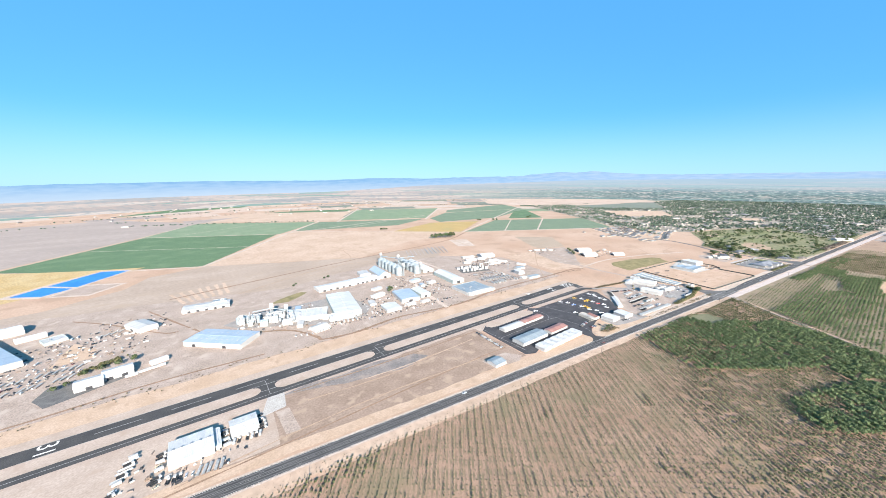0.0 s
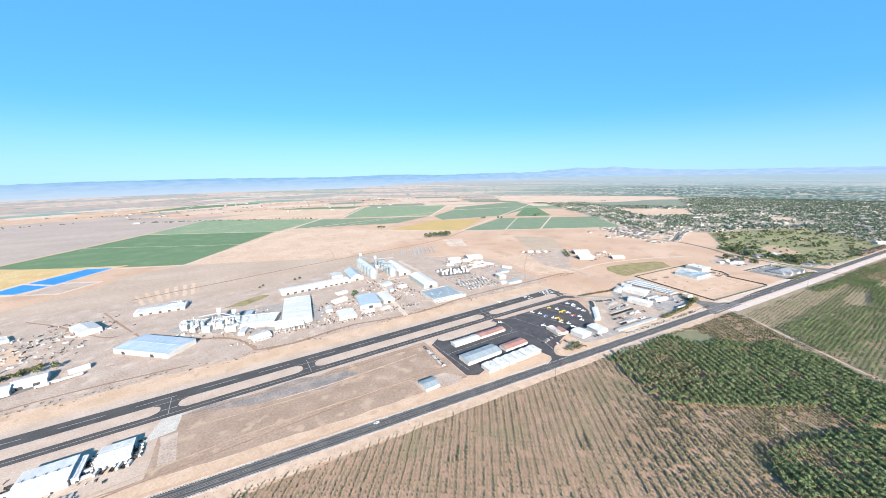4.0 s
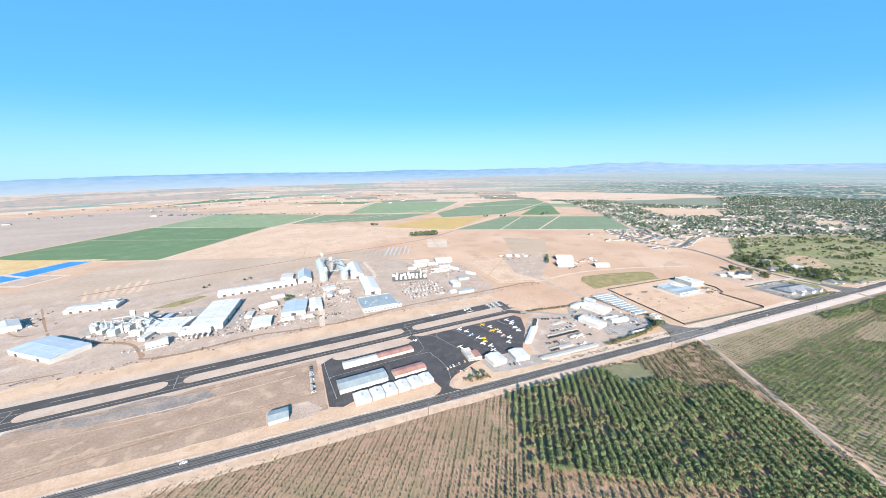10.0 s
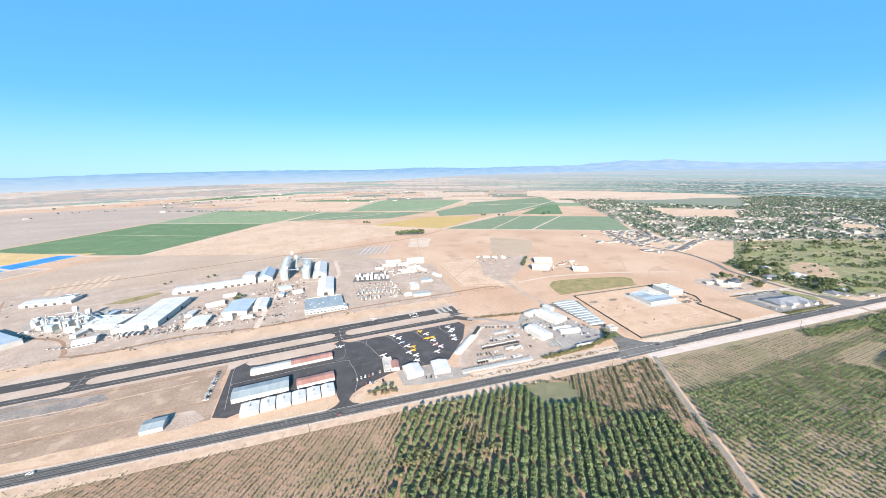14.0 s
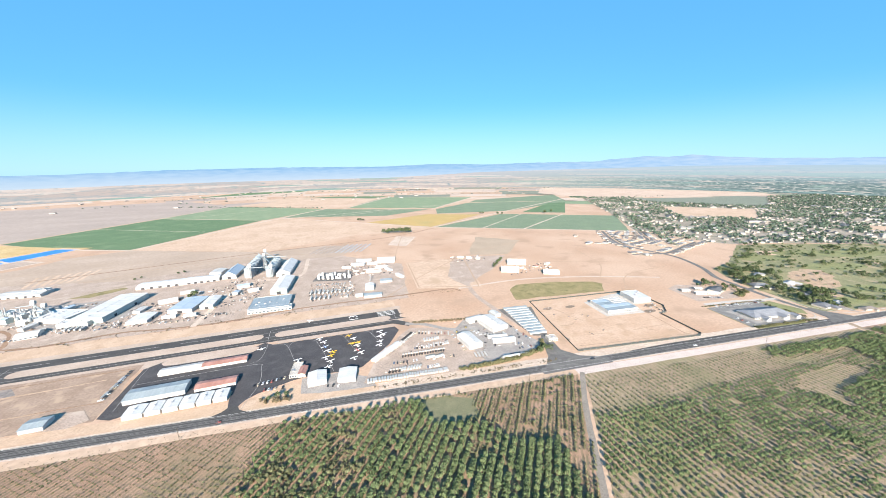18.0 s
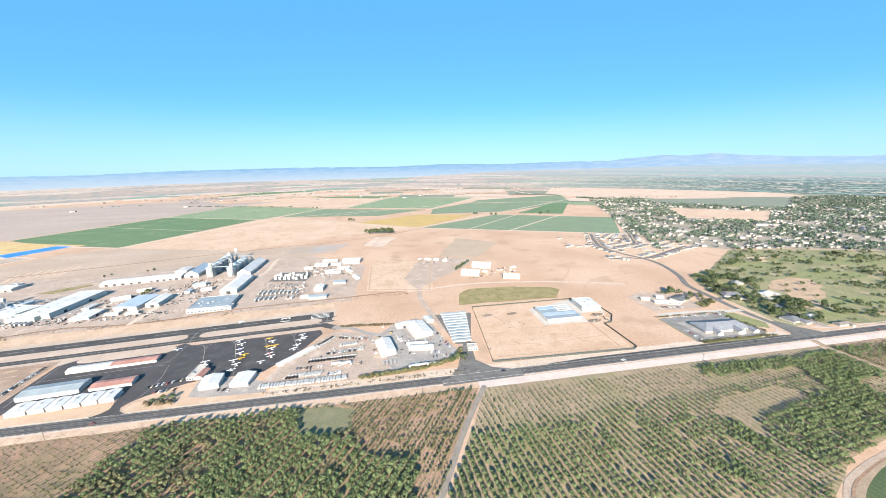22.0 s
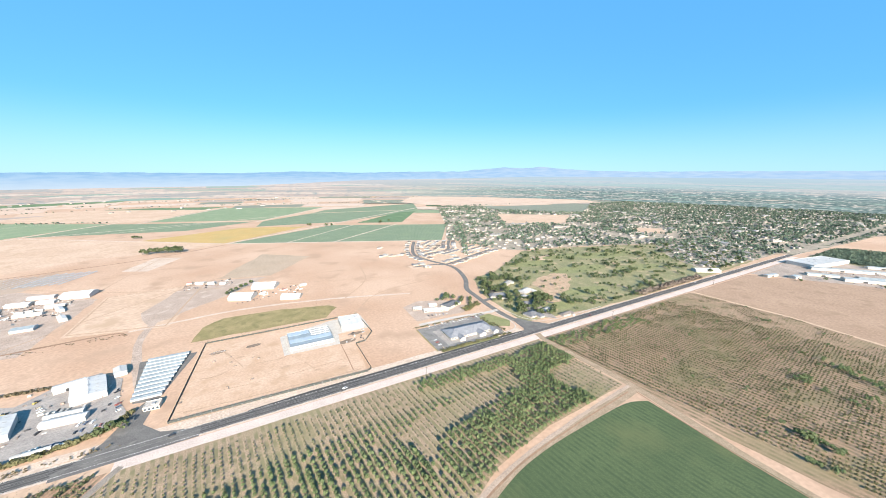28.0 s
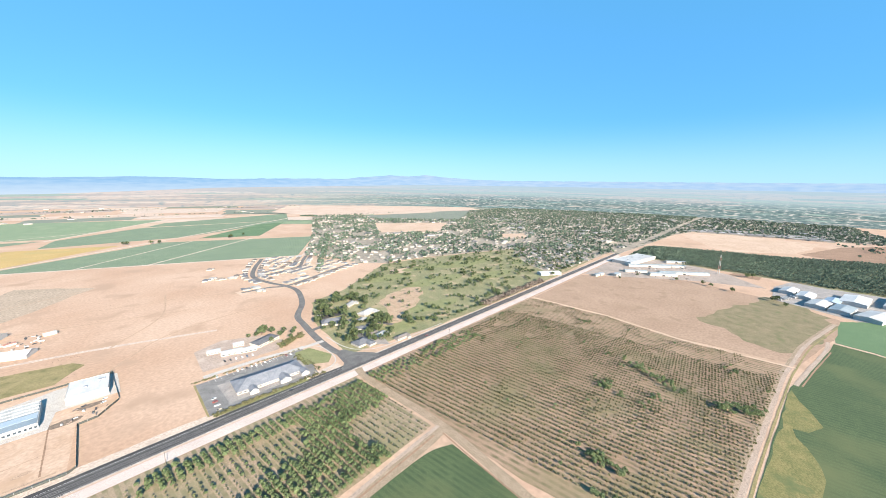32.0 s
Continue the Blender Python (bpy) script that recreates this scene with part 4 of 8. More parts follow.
sheet("gravel_lot", ((1250, 360), (1240, 292), (1330, 278), (1352, 300), (1338, 345), (1290, 372)), layer(), SOIL_GREY, "grey lot of the small offices", jitter=1)
sheet("park_ground", ((1388, 188), (1420, 330), (1470, 420), (1560, 440), (1640, 480), (1790, 560), (1960, 520), (2416, 310), (2300, 90), (1903, 116), (1559, 150)), layer(), LAWN, "patchy green golf course grass", jitter=4)
sheet("grass_island", ((100, 735), (139, 728), (185, 768), (175, 780), (130, 758)), layer(), OLIVE, "green weedy strip beside the gravel road", jitter=3)
sheet("bare_patch", ((1730, 458), (1756, 492), (1850, 472), (1800, 434)), layer(), SOIL_TAN, "dry tan patch in the golf course", jitter=10)
sheet("orange_patch", ((-182, 652), (-172, 735), (-140, 690), (-138, 660)), layer(), SOIL_ORANGE, "bare orange soil in the machinery yard", jitter=3)
sheet("bare_patch", ((1528, 250), (1572, 326), (1613, 340), (1674, 346), (1700, 330), (1662, 286), (1590, 242), (1556, 246), (1530, 218), (1499, 212), (1476, 186), (1480, 212)), layer(), surface("dry_turf", (0.33, 0.225, 0.15), (0.40, 0.285, 0.20), scale=12, fine=1.5, speck=(0.22, 0.19, 0.11), speck_scale=10), "dry orange patch among the park trees", jitter=10)
for k, (cx, cy, rx, ry) in enumerate(((1620, 220, 60, 22), (1760, 330, 90, 30), (1900, 250, 80, 26), (1700, 440, 70, 30), (1980, 380, 110, 34), (2140, 250, 90, 30), (1500, 200, 36, 18), (1850, 440, 80, 26))):
    sheet("fairway", [(cx + rx * math.cos(2 * math.pi * i / 14), cy + ry * math.sin(2 * math.pi * i / 14) - 0.2 * rx * math.cos(2 * math.pi * i / 14)) for i in range(14)], layer(), LAWN_GREEN, "greener mown fairway", jitter=5)
TOWN = ((1745, 640), (1700, 840), (1950, 1200), (2420, 1960), (2760, 1840), (2640, 1560), (3000, 1120), (3680, 1490), (4160, 1420), (4400, 900), (4490, 200), (4480, -400), (4385, -920), (3500, -920), (3430, -640), (3385, -140), (3190, -70), (2900, -30), (2460, 45), (2416, 312), (1960, 530), (1800, 575))
sheet("town_ground", TOWN, layer(), TOWN_GROUND, "shaded ground of a leafy town", jitter=3)
RESID = ((2030, 150), (2130, 112), (2470, 72), (2520, 60), (2500, 320), (2300, 380), (2180, 320), (2090, 230))
sheet("town_ground", RESID, layer(), TOWN_GROUND, "shaded ground of houses beside the highway", jitter=3)
sheet("bare_lot", ((2230, 1068), (2463, 1368), (2803, 1075), (2440, 861)), layer(), SOIL_TAN, "bare tan lot inside the town", jitter=4)
sheet("bare_lot", ((2480, 520), (2600, 600), (2700, 520), (2560, 440)), layer(), SOIL_TAN, "bare lot among the houses", jitter=6)
sheet("subdivision_ground", ((1468, 700), (1515, 800), (1575, 890), (1740, 838), (1760, 650), (1709, 592), (1600, 570), (1500, 552), (1400, 572), (1400, 606), (1470, 604)), layer(), SOIL_TAN, "graded pale lots of a new subdivision", jitter=2)
strip("street", smooth_line(((1590, 895), (1522, 790), (1481, 702), (1483, 624), (1496, 565), (1493, 512), (1458, 433), (1416, 376), (1402, 329), (1386, 262), (1380, 210), (1386, 168))), 11, layer(), ASPHALT_OLD, "new asphalt street into the subdivision")
strip("street", smooth_line(((1481, 694), (1545, 703), (1616, 722), (1660, 780), (1707, 838))), 10, layer(), ASPHALT_OLD, "new asphalt street between building lots")
strip("street", smooth_line(((1408, 592), (1462, 586), (1497, 568), (1561, 584), (1640, 612), (1730, 640))), 9, layer(), ASPHALT_OLD, "new asphalt cul-de-sac")
strip("street", smooth_line(((1236, 278), (1300, 270), (1356, 256), (1388, 252))), 8, layer(), CONCRETE, "pale concrete lane behind the clinic")
sheet("junction_apron", ((1356, 161), (1368, 172), (1377, 206), (1391, 206), (1396, 188), (1414, 163), (1416, 152), (1352, 158)), layer(), ASPHALT_OLD, "flared asphalt street mouth at the highway", jitter=0.3)
strip("kerb", smooth_line(((1399, 260), (1397, 215), (1406, 188), (1440, 166), (1560, 153))), 1.8, layer(), CONCRETE, "pale concrete kerb along the park")
strip("kerb", smooth_line(((1356, 262), (1374, 240), (1372, 205), (1362, 184), (1340, 176))), 1.6, layer(), CONCRETE, "pale concrete kerb by the clinic lawn")
strip("kerb", smooth_line(((1216, 186), (1340, 176))), 1.6, layer(), CONCRETE, "pale concrete kerb before the clinic")
strip("hedge_bed", ((1218, 187), (1316, 174)), 6, layer(), LAWN_GREEN, "green planted strip before the clinic", jitter=0.6)
for k in range(16):
    strip("parking_line", ((1236 + k * 6.6, 258 - k * 0.9), (1237.2 + k * 6.6, 268 - k * 0.9)), 0.3, layer(), PAINT, "white parking bay line")
for pts in (((1395, 300), (1440, 300), (1480, 270), (1500, 215)), ((1440, 300), (1450, 340), (1500, 352)), ((1430, 190), (1440, 230), (1480, 250))):
    strip("park_drive", smooth_line(pts), 9, layer(), ASPHALT_OLD, "asphalt drive among the park trees")
sheet("drive", ((1430, 190), (1436, 176), (1446, 164), (1452, 180), (1466, 214), (1470, 230), (1446, 236)), layer(), YARD_GREY, "paved drive between the park houses", jitter=0.6)
sheet("parking", ((1432, 330), (1470, 318), (1482, 352), (1448, 366)), layer(), ASPHALT, "small asphalt car park under trees", jitter=0.5)

SCUFF = surface("scuffed_soil", (0.335, 0.23, 0.16), (0.385, 0.27, 0.192), scale=6, fine=1.0)
for pts, w in ((((925, 238), (1000, 226), (1108, 210)), 1.6), (((950, 262), (1020, 250), (1100, 246)), 1.2), (((962, 372), (975, 340), (985, 300)), 1.4), (((1040, 300), (1052, 270), (1060, 240)), 1.2), (((1000, 300), (1030, 296), (1046, 304)), 2.0), (((1096, 300), (1128, 294), (1150, 300)), 2.2), (((940, 300), (955, 296), (966, 300)), 2.5)):
    strip("tyre_track", smooth_line(pts), w, layer(), SCUFF, "dark scuffed wheel track in the soil", jitter=1.2)
# flat dark strip drawn for the second, inner fence line
strip("drain", ((1110, 300), (1099, 214)), 1.3, layer(), SOIL_BROWN, "dark second fence line inside the compound", jitter=0.3)
DEBRIS = surface("dark_debris", (0.13, 0.10, 0.08), (0.22, 0.165, 0.125), scale=3, fine=0.6)
for cx, cy, r in ((961, 362, 7), (1004, 356, 7), (985, 330, 4), (1030, 270, 4), (1120, 292, 9), (1140, 310, 8), (1062, 240, 3), (1090, 228, 4)):
    sheet("scuffed_patch", [(cx + r * math.cos(a_ * 0.785) * 1.5, cy + r * 0.7 * math.sin(a_ * 0.785)) for a_ in range(8)], layer(), DEBRIS if r > 6 else SCUFF, "dark scuffed patch of bare soil", jitter=2.5, step=4)
for pts, w in ((((700, 520), (820, 640), (1000, 780), (1200, 860)), 2.4), (((640, 900), (760, 800), (930, 700), (1300, 560)), 2.6), (((560, 1000), (900, 1060), (1200, 1010)), 2.2), (((760, 745), (800, 900), (860, 1100)), 2.2), (((1180, 470), (1260, 560), (1300, 700)), 2.4), (((1165, 385), (1250, 460), (1400, 480)), 2.4), (((230, 900), (380, 1010), (420, 1180)), 2.4), (((1120, 700), (1330, 640), (1450, 560)), 2.0), (((60, 850), (300, 960), (560, 940)), 2.5)):
    strip("tyre_track", smooth_line(pts), w, layer(), SCUFF, "faint brown wheel track across dry ground", jitter=1.0)
strip("field_edge", ((775, 552), (896, 512), (952, 735), (795, 738), (775, 552)), 3, layer(), SCUFF, "brown edge line of a bare plot", jitter=0.8)

for pts, w, m in ((((150, 372), (220, 368), (330, 372)), 1.8, SOIL_TAN), (((-40, 320), (120, 330), (300, 322)), 1.6, SCUFF), (((80, 372), (180, 362), (260, 370)), 2.0, SCUFF), (((70, 398), (200, 392), (350, 390)), 1.5, SOIL_BROWN)):
    strip("worn_line", smooth_line(pts), w, layer(), m, "worn line across the infield", jitter=1.0)
# ---- buildings ----
ZB = 0.0


def glazing(px, half, y, z0, z1, b):
    """A window with its frame and sill on a wall that faces -y."""
    w = part("window", boxes((px - half, y - 0.06, z0, px + half, y + 0.02, z1)), GLASS, b)
    t = 0.12
    part("frame", boxes((px - half - t, y - 0.1, z0 - t, px - half, y + 0.02, z1 + t), (px + half, y - 0.1, z0 - t, px + half + t, y + 0.02, z1 + t), (px - half, y - 0.1, z1, px + half, y + 0.02, z1 + t), (px - half, y - 0.1, z0 - t, px + half, y + 0.02, z0)), WHITE_WALL, w)
    part("sill", boxes((px - half - 0.2, y - 0.25, z0 - t - 0.1, px + half + 0.2, y + 0.02, z0 - t)), CONCRETE, w)


def hall(x, y, L, W, h, rz=0.0, rise=None, wall=None, roof=None, label="", category="building", doors=(), vents=0, over=0.4, hip=False, windows=0, name="shed", skylights=0, end_wall=None, group=""):
    """A building L long in its own x and W deep, with a ridge along x. doors: (side, position, width, height), side one of s n e w."""
    wall, roof = wall or WHITE, WHITE_ROOF if roof in (None, WHITE) else roof
    rise = W * 0.1 if rise is None else rise
    b = base(name, x, y, 0, rz, label, category, group)
    x0, x1, y0, y1 = -L / 2, L / 2, -W / 2, W / 2
    hx = min(W / 2, L / 2.2) if hip else 0
    if hip:
        bm = boxes((x0, y0, -0.3, x1, y1, h))
    else:
        bm = prism(((y0, -0.3), (y1, -0.3), (y1, h), (0, h + rise), (y0, h)), x0, x1)
    part("wall", bm, wall, b)
    t = 0.25
    bm = bmesh.new()
    ye, ze = W / 2 + over, h - rise * over / (W / 2)
    for s in (-1, 1):
        lo = [(x0 - over, s * ye, ze + 0.05), (x1 + over, s * ye, ze + 0.05)]
        hi = [(x1 + over - hx, 0, h + rise + 0.05), (x0 - over + hx, 0, h + rise + 0.05)]
        a = [bm.verts.new(p) for p in lo + hi]
        c = [bm.verts.new((p[0], p[1], p[2] + t)) for p in lo + hi]
        bm.faces.new(c)
        bm.faces.new(a[::-1])
        for i in range(4):
            bm.faces.new((a[i], a[(i + 1) % 4], c[(i + 1) % 4], c[i]))
    if hip:
        for s in (-1, 1):
            xe, xr = s * (L / 2 + over), s * (L / 2 + over - hx)
            bm.faces.new([bm.verts.new(p) for p in ((xe, -ye, ze + 0.05 + t), (xe, ye, ze + 0.05 + t), (xr, 0, h + rise + 0.05 + t))])
    bmesh.ops.recalc_face_normals(bm, faces=bm.faces)
    rf = part("roof", bm, roof, b)
    if not hip:
        part("ridge_cap", boxes((x0 - over, -0.5, h + rise + t, x1 + over, 0.5, h + rise + t + 0.18)), roof, rf)
    for side, pos, w, dh in doors:
        if side in "sn":
            yy = y0 - 0.08 if side == "s" else y1 - 0.02
            bm = boxes((pos - w / 2, yy, 0, pos + w / 2, yy + 0.1, dh))
        else:
            xx = x1 - 0.02 if side == "e" else x0 - 0.08
            bm = boxes((xx, pos - w / 2, 0, xx + 0.1, pos + w / 2, dh))
        part("door", bm, DARK if dh > 3.4 else GREY_ROOF, b)
    for k in range(windows):
        px = x0 + (k + 0.5) * L / windows
        glazing(px, L / windows * 0.28, y0, 1.0, min(h - 0.5, 2.6), b)
    for k in range(vents):
        px = x0 + (k + 0.5) * L / vents
        part("roof_vent", boxes((px - 0.8, -0.8, h + rise, px + 0.8, 0.8, h + rise + 1.3)), METAL, rf)
    for k in range(skylights):
        px = x0 + (k + 0.5) * L / skylights
        for s in (-1, 1):
            yy, zz = s * W * 0.25, h + rise * 0.5 + t + 0.06
            q = bmesh.new()
            dz = rise * (1.6 / (W / 2))
            box(q, px - 1.0, yy - 1.6, zz, px + 1.0, yy + 1.6, zz + 0.12)
            for v in q.verts:
                v.co.z -= (abs(v.co.y) - abs(yy)) * rise / (W / 2)
            part("skylight", q, WHITE_WALL, rf)
    return b


def flat_roofed(x, y, L, W, h, rz=0.0, wall=None, roof=None, label="", units=4, windows=0, name="building", category="building", doors=()):
    """A flat-roofed block with a parapet and roof units."""
    wall, roof = wall or WHITE_WALL, WHITE_ROOF if roof is WHITE else roof or GREY_ROOF
    b = base(name, x, y, 0, rz, label, category)
    x0, x1, y0, y1 = -L / 2, L / 2, -W / 2, W / 2
    part("wall", boxes((x0, y0, -0.3, x1, y1, h)), wall, b)
    rf = part("roof", boxes((x0 + 0.3, y0 + 0.3, h, x1 - 0.3, y1 - 0.3, h + 0.05)), roof, b)
    bm = boxes((x0, y0, h, x1, y0 + 0.3, h + 0.6), (x0, y1 - 0.3, h, x1, y1, h + 0.6), (x0, y0 + 0.3, h, x0 + 0.3, y1 - 0.3, h + 0.6), (x1 - 0.3, y0 + 0.3, h, x1, y1 - 0.3, h + 0.6))
    part("parapet", bm, wall, b)
    rnd = random.Random(int(x * 7 + y))
    for k in range(units):
        ux, uy = rnd.uniform(x0 * 0.75, x1 * 0.75), rnd.uniform(y0 * 0.7, y1 * 0.7)
        s = rnd.uniform(0.8, 1.6)
        part("roof_unit", boxes((ux - s, uy - s, h + 0.05, ux + s, uy + s, h + 0.05 + s)), METAL, rf)
    for k in range(windows):
        px = x0 + (k + 0.5) * L / windows
        glazing(px, L / windows * 0.3, y0, 1.0, min(h - 0.6, 3.2), b)
    for side, pos, w, dh in doors:
        part("door", boxes((pos - w / 2, y0 - 0.08, 0, pos + w / 2, y0 + 0.02, dh)), GREY_ROOF, b)
    return b


# airport hangars
b = hall(410, 364, 46, 13, 3.6, rise=1.0, roof=GREY_ROOF, label="grey-roofed end of a long white aircraft shelter", doors=[("s", -18 + 9 * k, 7.6, 3.3) for k in range(5)], name="aircraft_shelter", category="hangar")
b = hall(459, 364, 51.6, 13, 3.6, rise=1.0, roof=RED_ROOF, label="long white aircraft shelter with a rusty red roof", doors=[("s", -20.4 + 10.2 * k, 8.4, 3.3) for k in range(5)], name="aircraft_shelter", category="hangar")
hall(402, 318, 58, 22, 5.2, rise=1.6, roof=GALV, label="long silver metal hangar beside the apron", doors=[("s", -22 + 14.5 * k, 11, 3.3) for k in range(4)], name="hangar", category="hangar")
hall(461, 314, 42, 15, 3.8, rise=1.2, roof=RED_ROOF, label="white aircraft shelter with a rusty red roof", doors=[("s", -16 + 10.6 * k, 8.8, 3.3) for k in range(4)], name="aircraft_shelter", category="hangar")
xs = 384.0
for k, w in enumerate((19, 15.6, 15.4, 15.4, 15.4, 15.4)):
    hall(xs + w / 2, 286.5, 17, w - 1.7, 4.7, rz=90, rise=1.0, roof=WHITE, label="white box hangar in a row of six", doors=(("e", 0, w - 4, 3.9),), vents=1, name="box_hangar", category="hangar", group="row of box hangars")
    xs += w
hall(308, 298, 19, 17, 4.2, rise=1.3, roof=GALV, label="small white metal hangar standing alone", doors=(("s", 0, 9, 3.3),), name="hangar", category="hangar")
sheet("pad", ((296, 290), (338, 284), (352, 292), (338, 312), (322, 314), (296, 314)), layer(), SOIL_GREY, "pale gravel pad round the small hangar", jitter=1)
hall(574, 282, 22, 21, 5.6, rz=90, rise=1.8, roof=WHITE, label="white airport hangar with a pale roof", doors=(("e", 0, 14, 4.6),), windows=0, name="hangar", category="hangar")
hall(609, 277, 23, 21, 5.0, rz=80, rise=1.6, roof=WHITE, label="white airport hangar near the gate", doors=(("e", 0, 14, 4.4),), name="hangar", category="hangar")
flat_roofed(549, 311, 12, 28, 3.8, rz=-8, wall=CREAM, roof=CONCRETE, label="low cream terminal building with a flat roof", windows=4, units=2, name="terminal")
hall(557, 304, 18, 9, 4.2, rz=80, rise=1.5, roof=RED_ROOF, wall=CREAM, label="terminal wing with a reddish roof", name="terminal_wing", windows=3)
hall(664, 316, 54, 8, 3.0, rz=40, rise=0.8, roof=WHITE, label="long white open shelter along the fence", name="shelter", doors=[("s", -22 + 9 * k, 7, 2.6) for k in range(6)])
# hangars by the runway's near end
hall(-27, 360, 34, 32, 6.5, rz=0, rise=0.9, label="large white metal hangar", doors=(("n", 0, 24, 6.5), ("s", -10, 4, 3.0), ("e", 6, 8, 4)), vents=5, name="hangar", category="hangar")
hall(-7, 361, 28, 5, 4.2, rz=90, rise=0.3, label="white lean-to against the large hangar", name="lean_to", category="shed")
hall(16, 365, 24, 24, 5.5, rz=0, rise=0.8, label="white metal hangar beside a concrete slab", doors=(("n", 0, 16, 4.8), ("e", 0, 8, 4)), name="hangar", category="hangar", skylights=3)

# industrial park
hall(15, 606, 94, 46, 7.5, rz=-43, rise=1.2, roof=BLUE_ROOF, label="white warehouse with a pale blue roof and skylights", skylights=11, doors=(("s", -30, 6, 4.5), ("s", 20, 6, 4.5), ("n", 0, 40, 5.5)), name="warehouse", category="warehouse")
hall(-128, 566, 26, 24, 5.5, rz=8, label="white shed at a paved yard", doors=(("s", 0, 6, 4),), name="shed")
hall(-103, 579, 30, 24, 5.5, rz=8, label="white shed beside bushes", doors=(("s", -8, 6, 4), ("s", 6, 6, 4)), name="shed")
sheet("yard", ((-175, 560), (-168, 588), (-90, 592), (-84, 566), (-130, 546), (-160, 534)), layer(), ASPHALT_OLD, "grey paved yard in front of the sheds", jitter=2)
hall(-268, 735, 140, 54, 8, rz=-62, rise=3, roof=BLUE_ROOF, label="big white warehouse with a pale roof", doors=(("s", -20, 6, 4.5), ("s", 20, 6, 4.5)), name="warehouse", category="warehouse")
hall(-275, 845, 46, 34, 8, rz=22, roof=WHITE, label="white metal factory shed", name="shed", vents=4)
hall(-232, 800, 34, 14, 5, rz=20, label="low white metal building", name="shed")
flat_roofed(-200, 768, 26, 24, 4, rz=25, wall=TEAL, roof=GREY_ROOF, label="greenish open bins and stores", units=3, name="storehouse")
hall(-93, 747, 46, 28, 7.5, rz=-62, rise=2, roof=GREY_ROOF, label="white workshop with a grey roof", doors=(("w", 0, 8, 5), ("s", 0, 8, 4)), name="workshop")
hall(2, 795, 78, 34, 5.5, rz=-6, rise=1.6, roof=GREY_ROOF, label="long low pale warehouse", doors=[("s", -28 + 14 * k, 5, 3.6) for k in range(5)], name="warehouse", category="warehouse")
flat_roofed(24, 806, 24, 15, 7.5, rz=-6, label="small square upper storey block", units=2, roof=BLUEGREY)
hall(-62, 586, 20, 9, 4, rz=20, label="long white trailer-like store", name="store")
# rice mill: bins, towers, halls
sheet("mill_pad", ((20, 672), (44, 640), (120, 596), (182, 566), (236, 562), (262, 600), (250, 700), (180, 700), (60, 700)), layer(), YARD_GREY, "grey paved ground round the mill", jitter=3)
flat_roofed(152, 622, 62, 40, 8, rz=-20, roof=WHITE, label="white mill hall with a flat roof", units=9, name="mill_hall")
flat_roofed(92, 640, 22, 16, 11, rz=-20, roof=GREY_ROOF, label="taller white mill block with rooftop machinery", units=8, name="mill_block")
flat_roofed(62, 676, 34, 12, 6, rz=-20, roof=GREY_ROOF, label="low white rice mill block", units=5, name="mill_block")
rm = random.Random(3)
for k, (x, y, L, W, h, m) in enumerate(((112, 612, 16, 12, 7, CREAM), (128, 592, 22, 10, 5, WHITE), (78, 630, 12, 10, 9, TEAL), (60, 646, 14, 8, 6, CREAM), (104, 664, 30, 9, 7, GREY_ROOF), (140, 660, 26, 10, 6, WHITE), (176, 592, 18, 10, 6, CREAM), (48, 656, 9, 8, 10, WHITE), (122, 636, 10, 9, 13, WHITE))):
    hall(x, y, L, W, h, rz=-20 + 90 * (k % 2), rise=1.0, roof=(WHITE, GREY_ROOF, BLUE_ROOF)[k % 3], wall=m, label="narrow mill shed among hoppers and ducts", name="mill_shed")
for k in range(20):
    x, y = rm.uniform(46, 132), 0
    y = 648 - (x - 46) * 0.36 + rm.uniform(-16, 22)
    if k % 3 == 0:
        b = base("mill_stack", x, y, 0, 0, "slim grey process stack beside the mill", "stack", "mill stacks")
        part("pipe", lathe(((0.9, -0.1), (0.9, rm.uniform(13, 19)), (0.6, 19.3), (0, 19.4)), 10), METAL, b)
        part("collar", lathe(((1.2, 6), (1.2, 6.5), (0.9, 6.6)), 10), DARK, b)
    elif k % 3 == 1:
        b = base("hopper", x, y, 0, rm.uniform(0, 90), "pale steel hopper on legs", "hopper", "mill hoppers")
        part("bin", lathe(((0.5, 4), (2.4, 7), (2.4, 12), (0.4, 13)), 12), GALV, b)
        part("frame", boxes(*[(sx * 1.9 - 0.15, sy * 1.9 - 0.15, -0.1, sx * 1.9 + 0.15, sy * 1.9 + 0.15, 8) for sx in (-1, 1) for sy in (-1, 1)]), METAL, b)
    else:
        flat_roofed(x, y, rm.uniform(6, 12), rm.uniform(5, 9), rm.uniform(5, 14), rz=-20, wall=WHITE, roof=GREY_ROOF, label="narrow pale mill tower block", units=1, name="mill_tower")
hall(219, 636, 116, 48, 9.5, rz=80, rise=1.2, roof=WHITE, wall=TEAL, label="big white-roofed warehouse with pale green walls", vents=7, doors=(("s", -30, 6, 4.6), ("s", 20, 6, 4.6)), name="warehouse", category="warehouse")
flat_roofed(196, 580, 44, 20, 7, rz=-8, label="white flat-roofed loading block", roof=WHITE, units=2)
hall(150, 556, 26, 22, 4.8, rz=12, roof=GREY_ROOF, label="small white mill office", windows=5, name="office")
hall(290, 566, 36, 30, 5, rz=85, rise=1.6, label="small white metal building", doors=(("s", 0, 6, 4),), name="shed")
hall(248, 768, 84, 36, 5.5, rz=3, rise=1.8, label="long low white warehouse", doors=[("s", -30 + 15 * k, 6, 4) for k in range(5)], name="warehouse", category="warehouse")
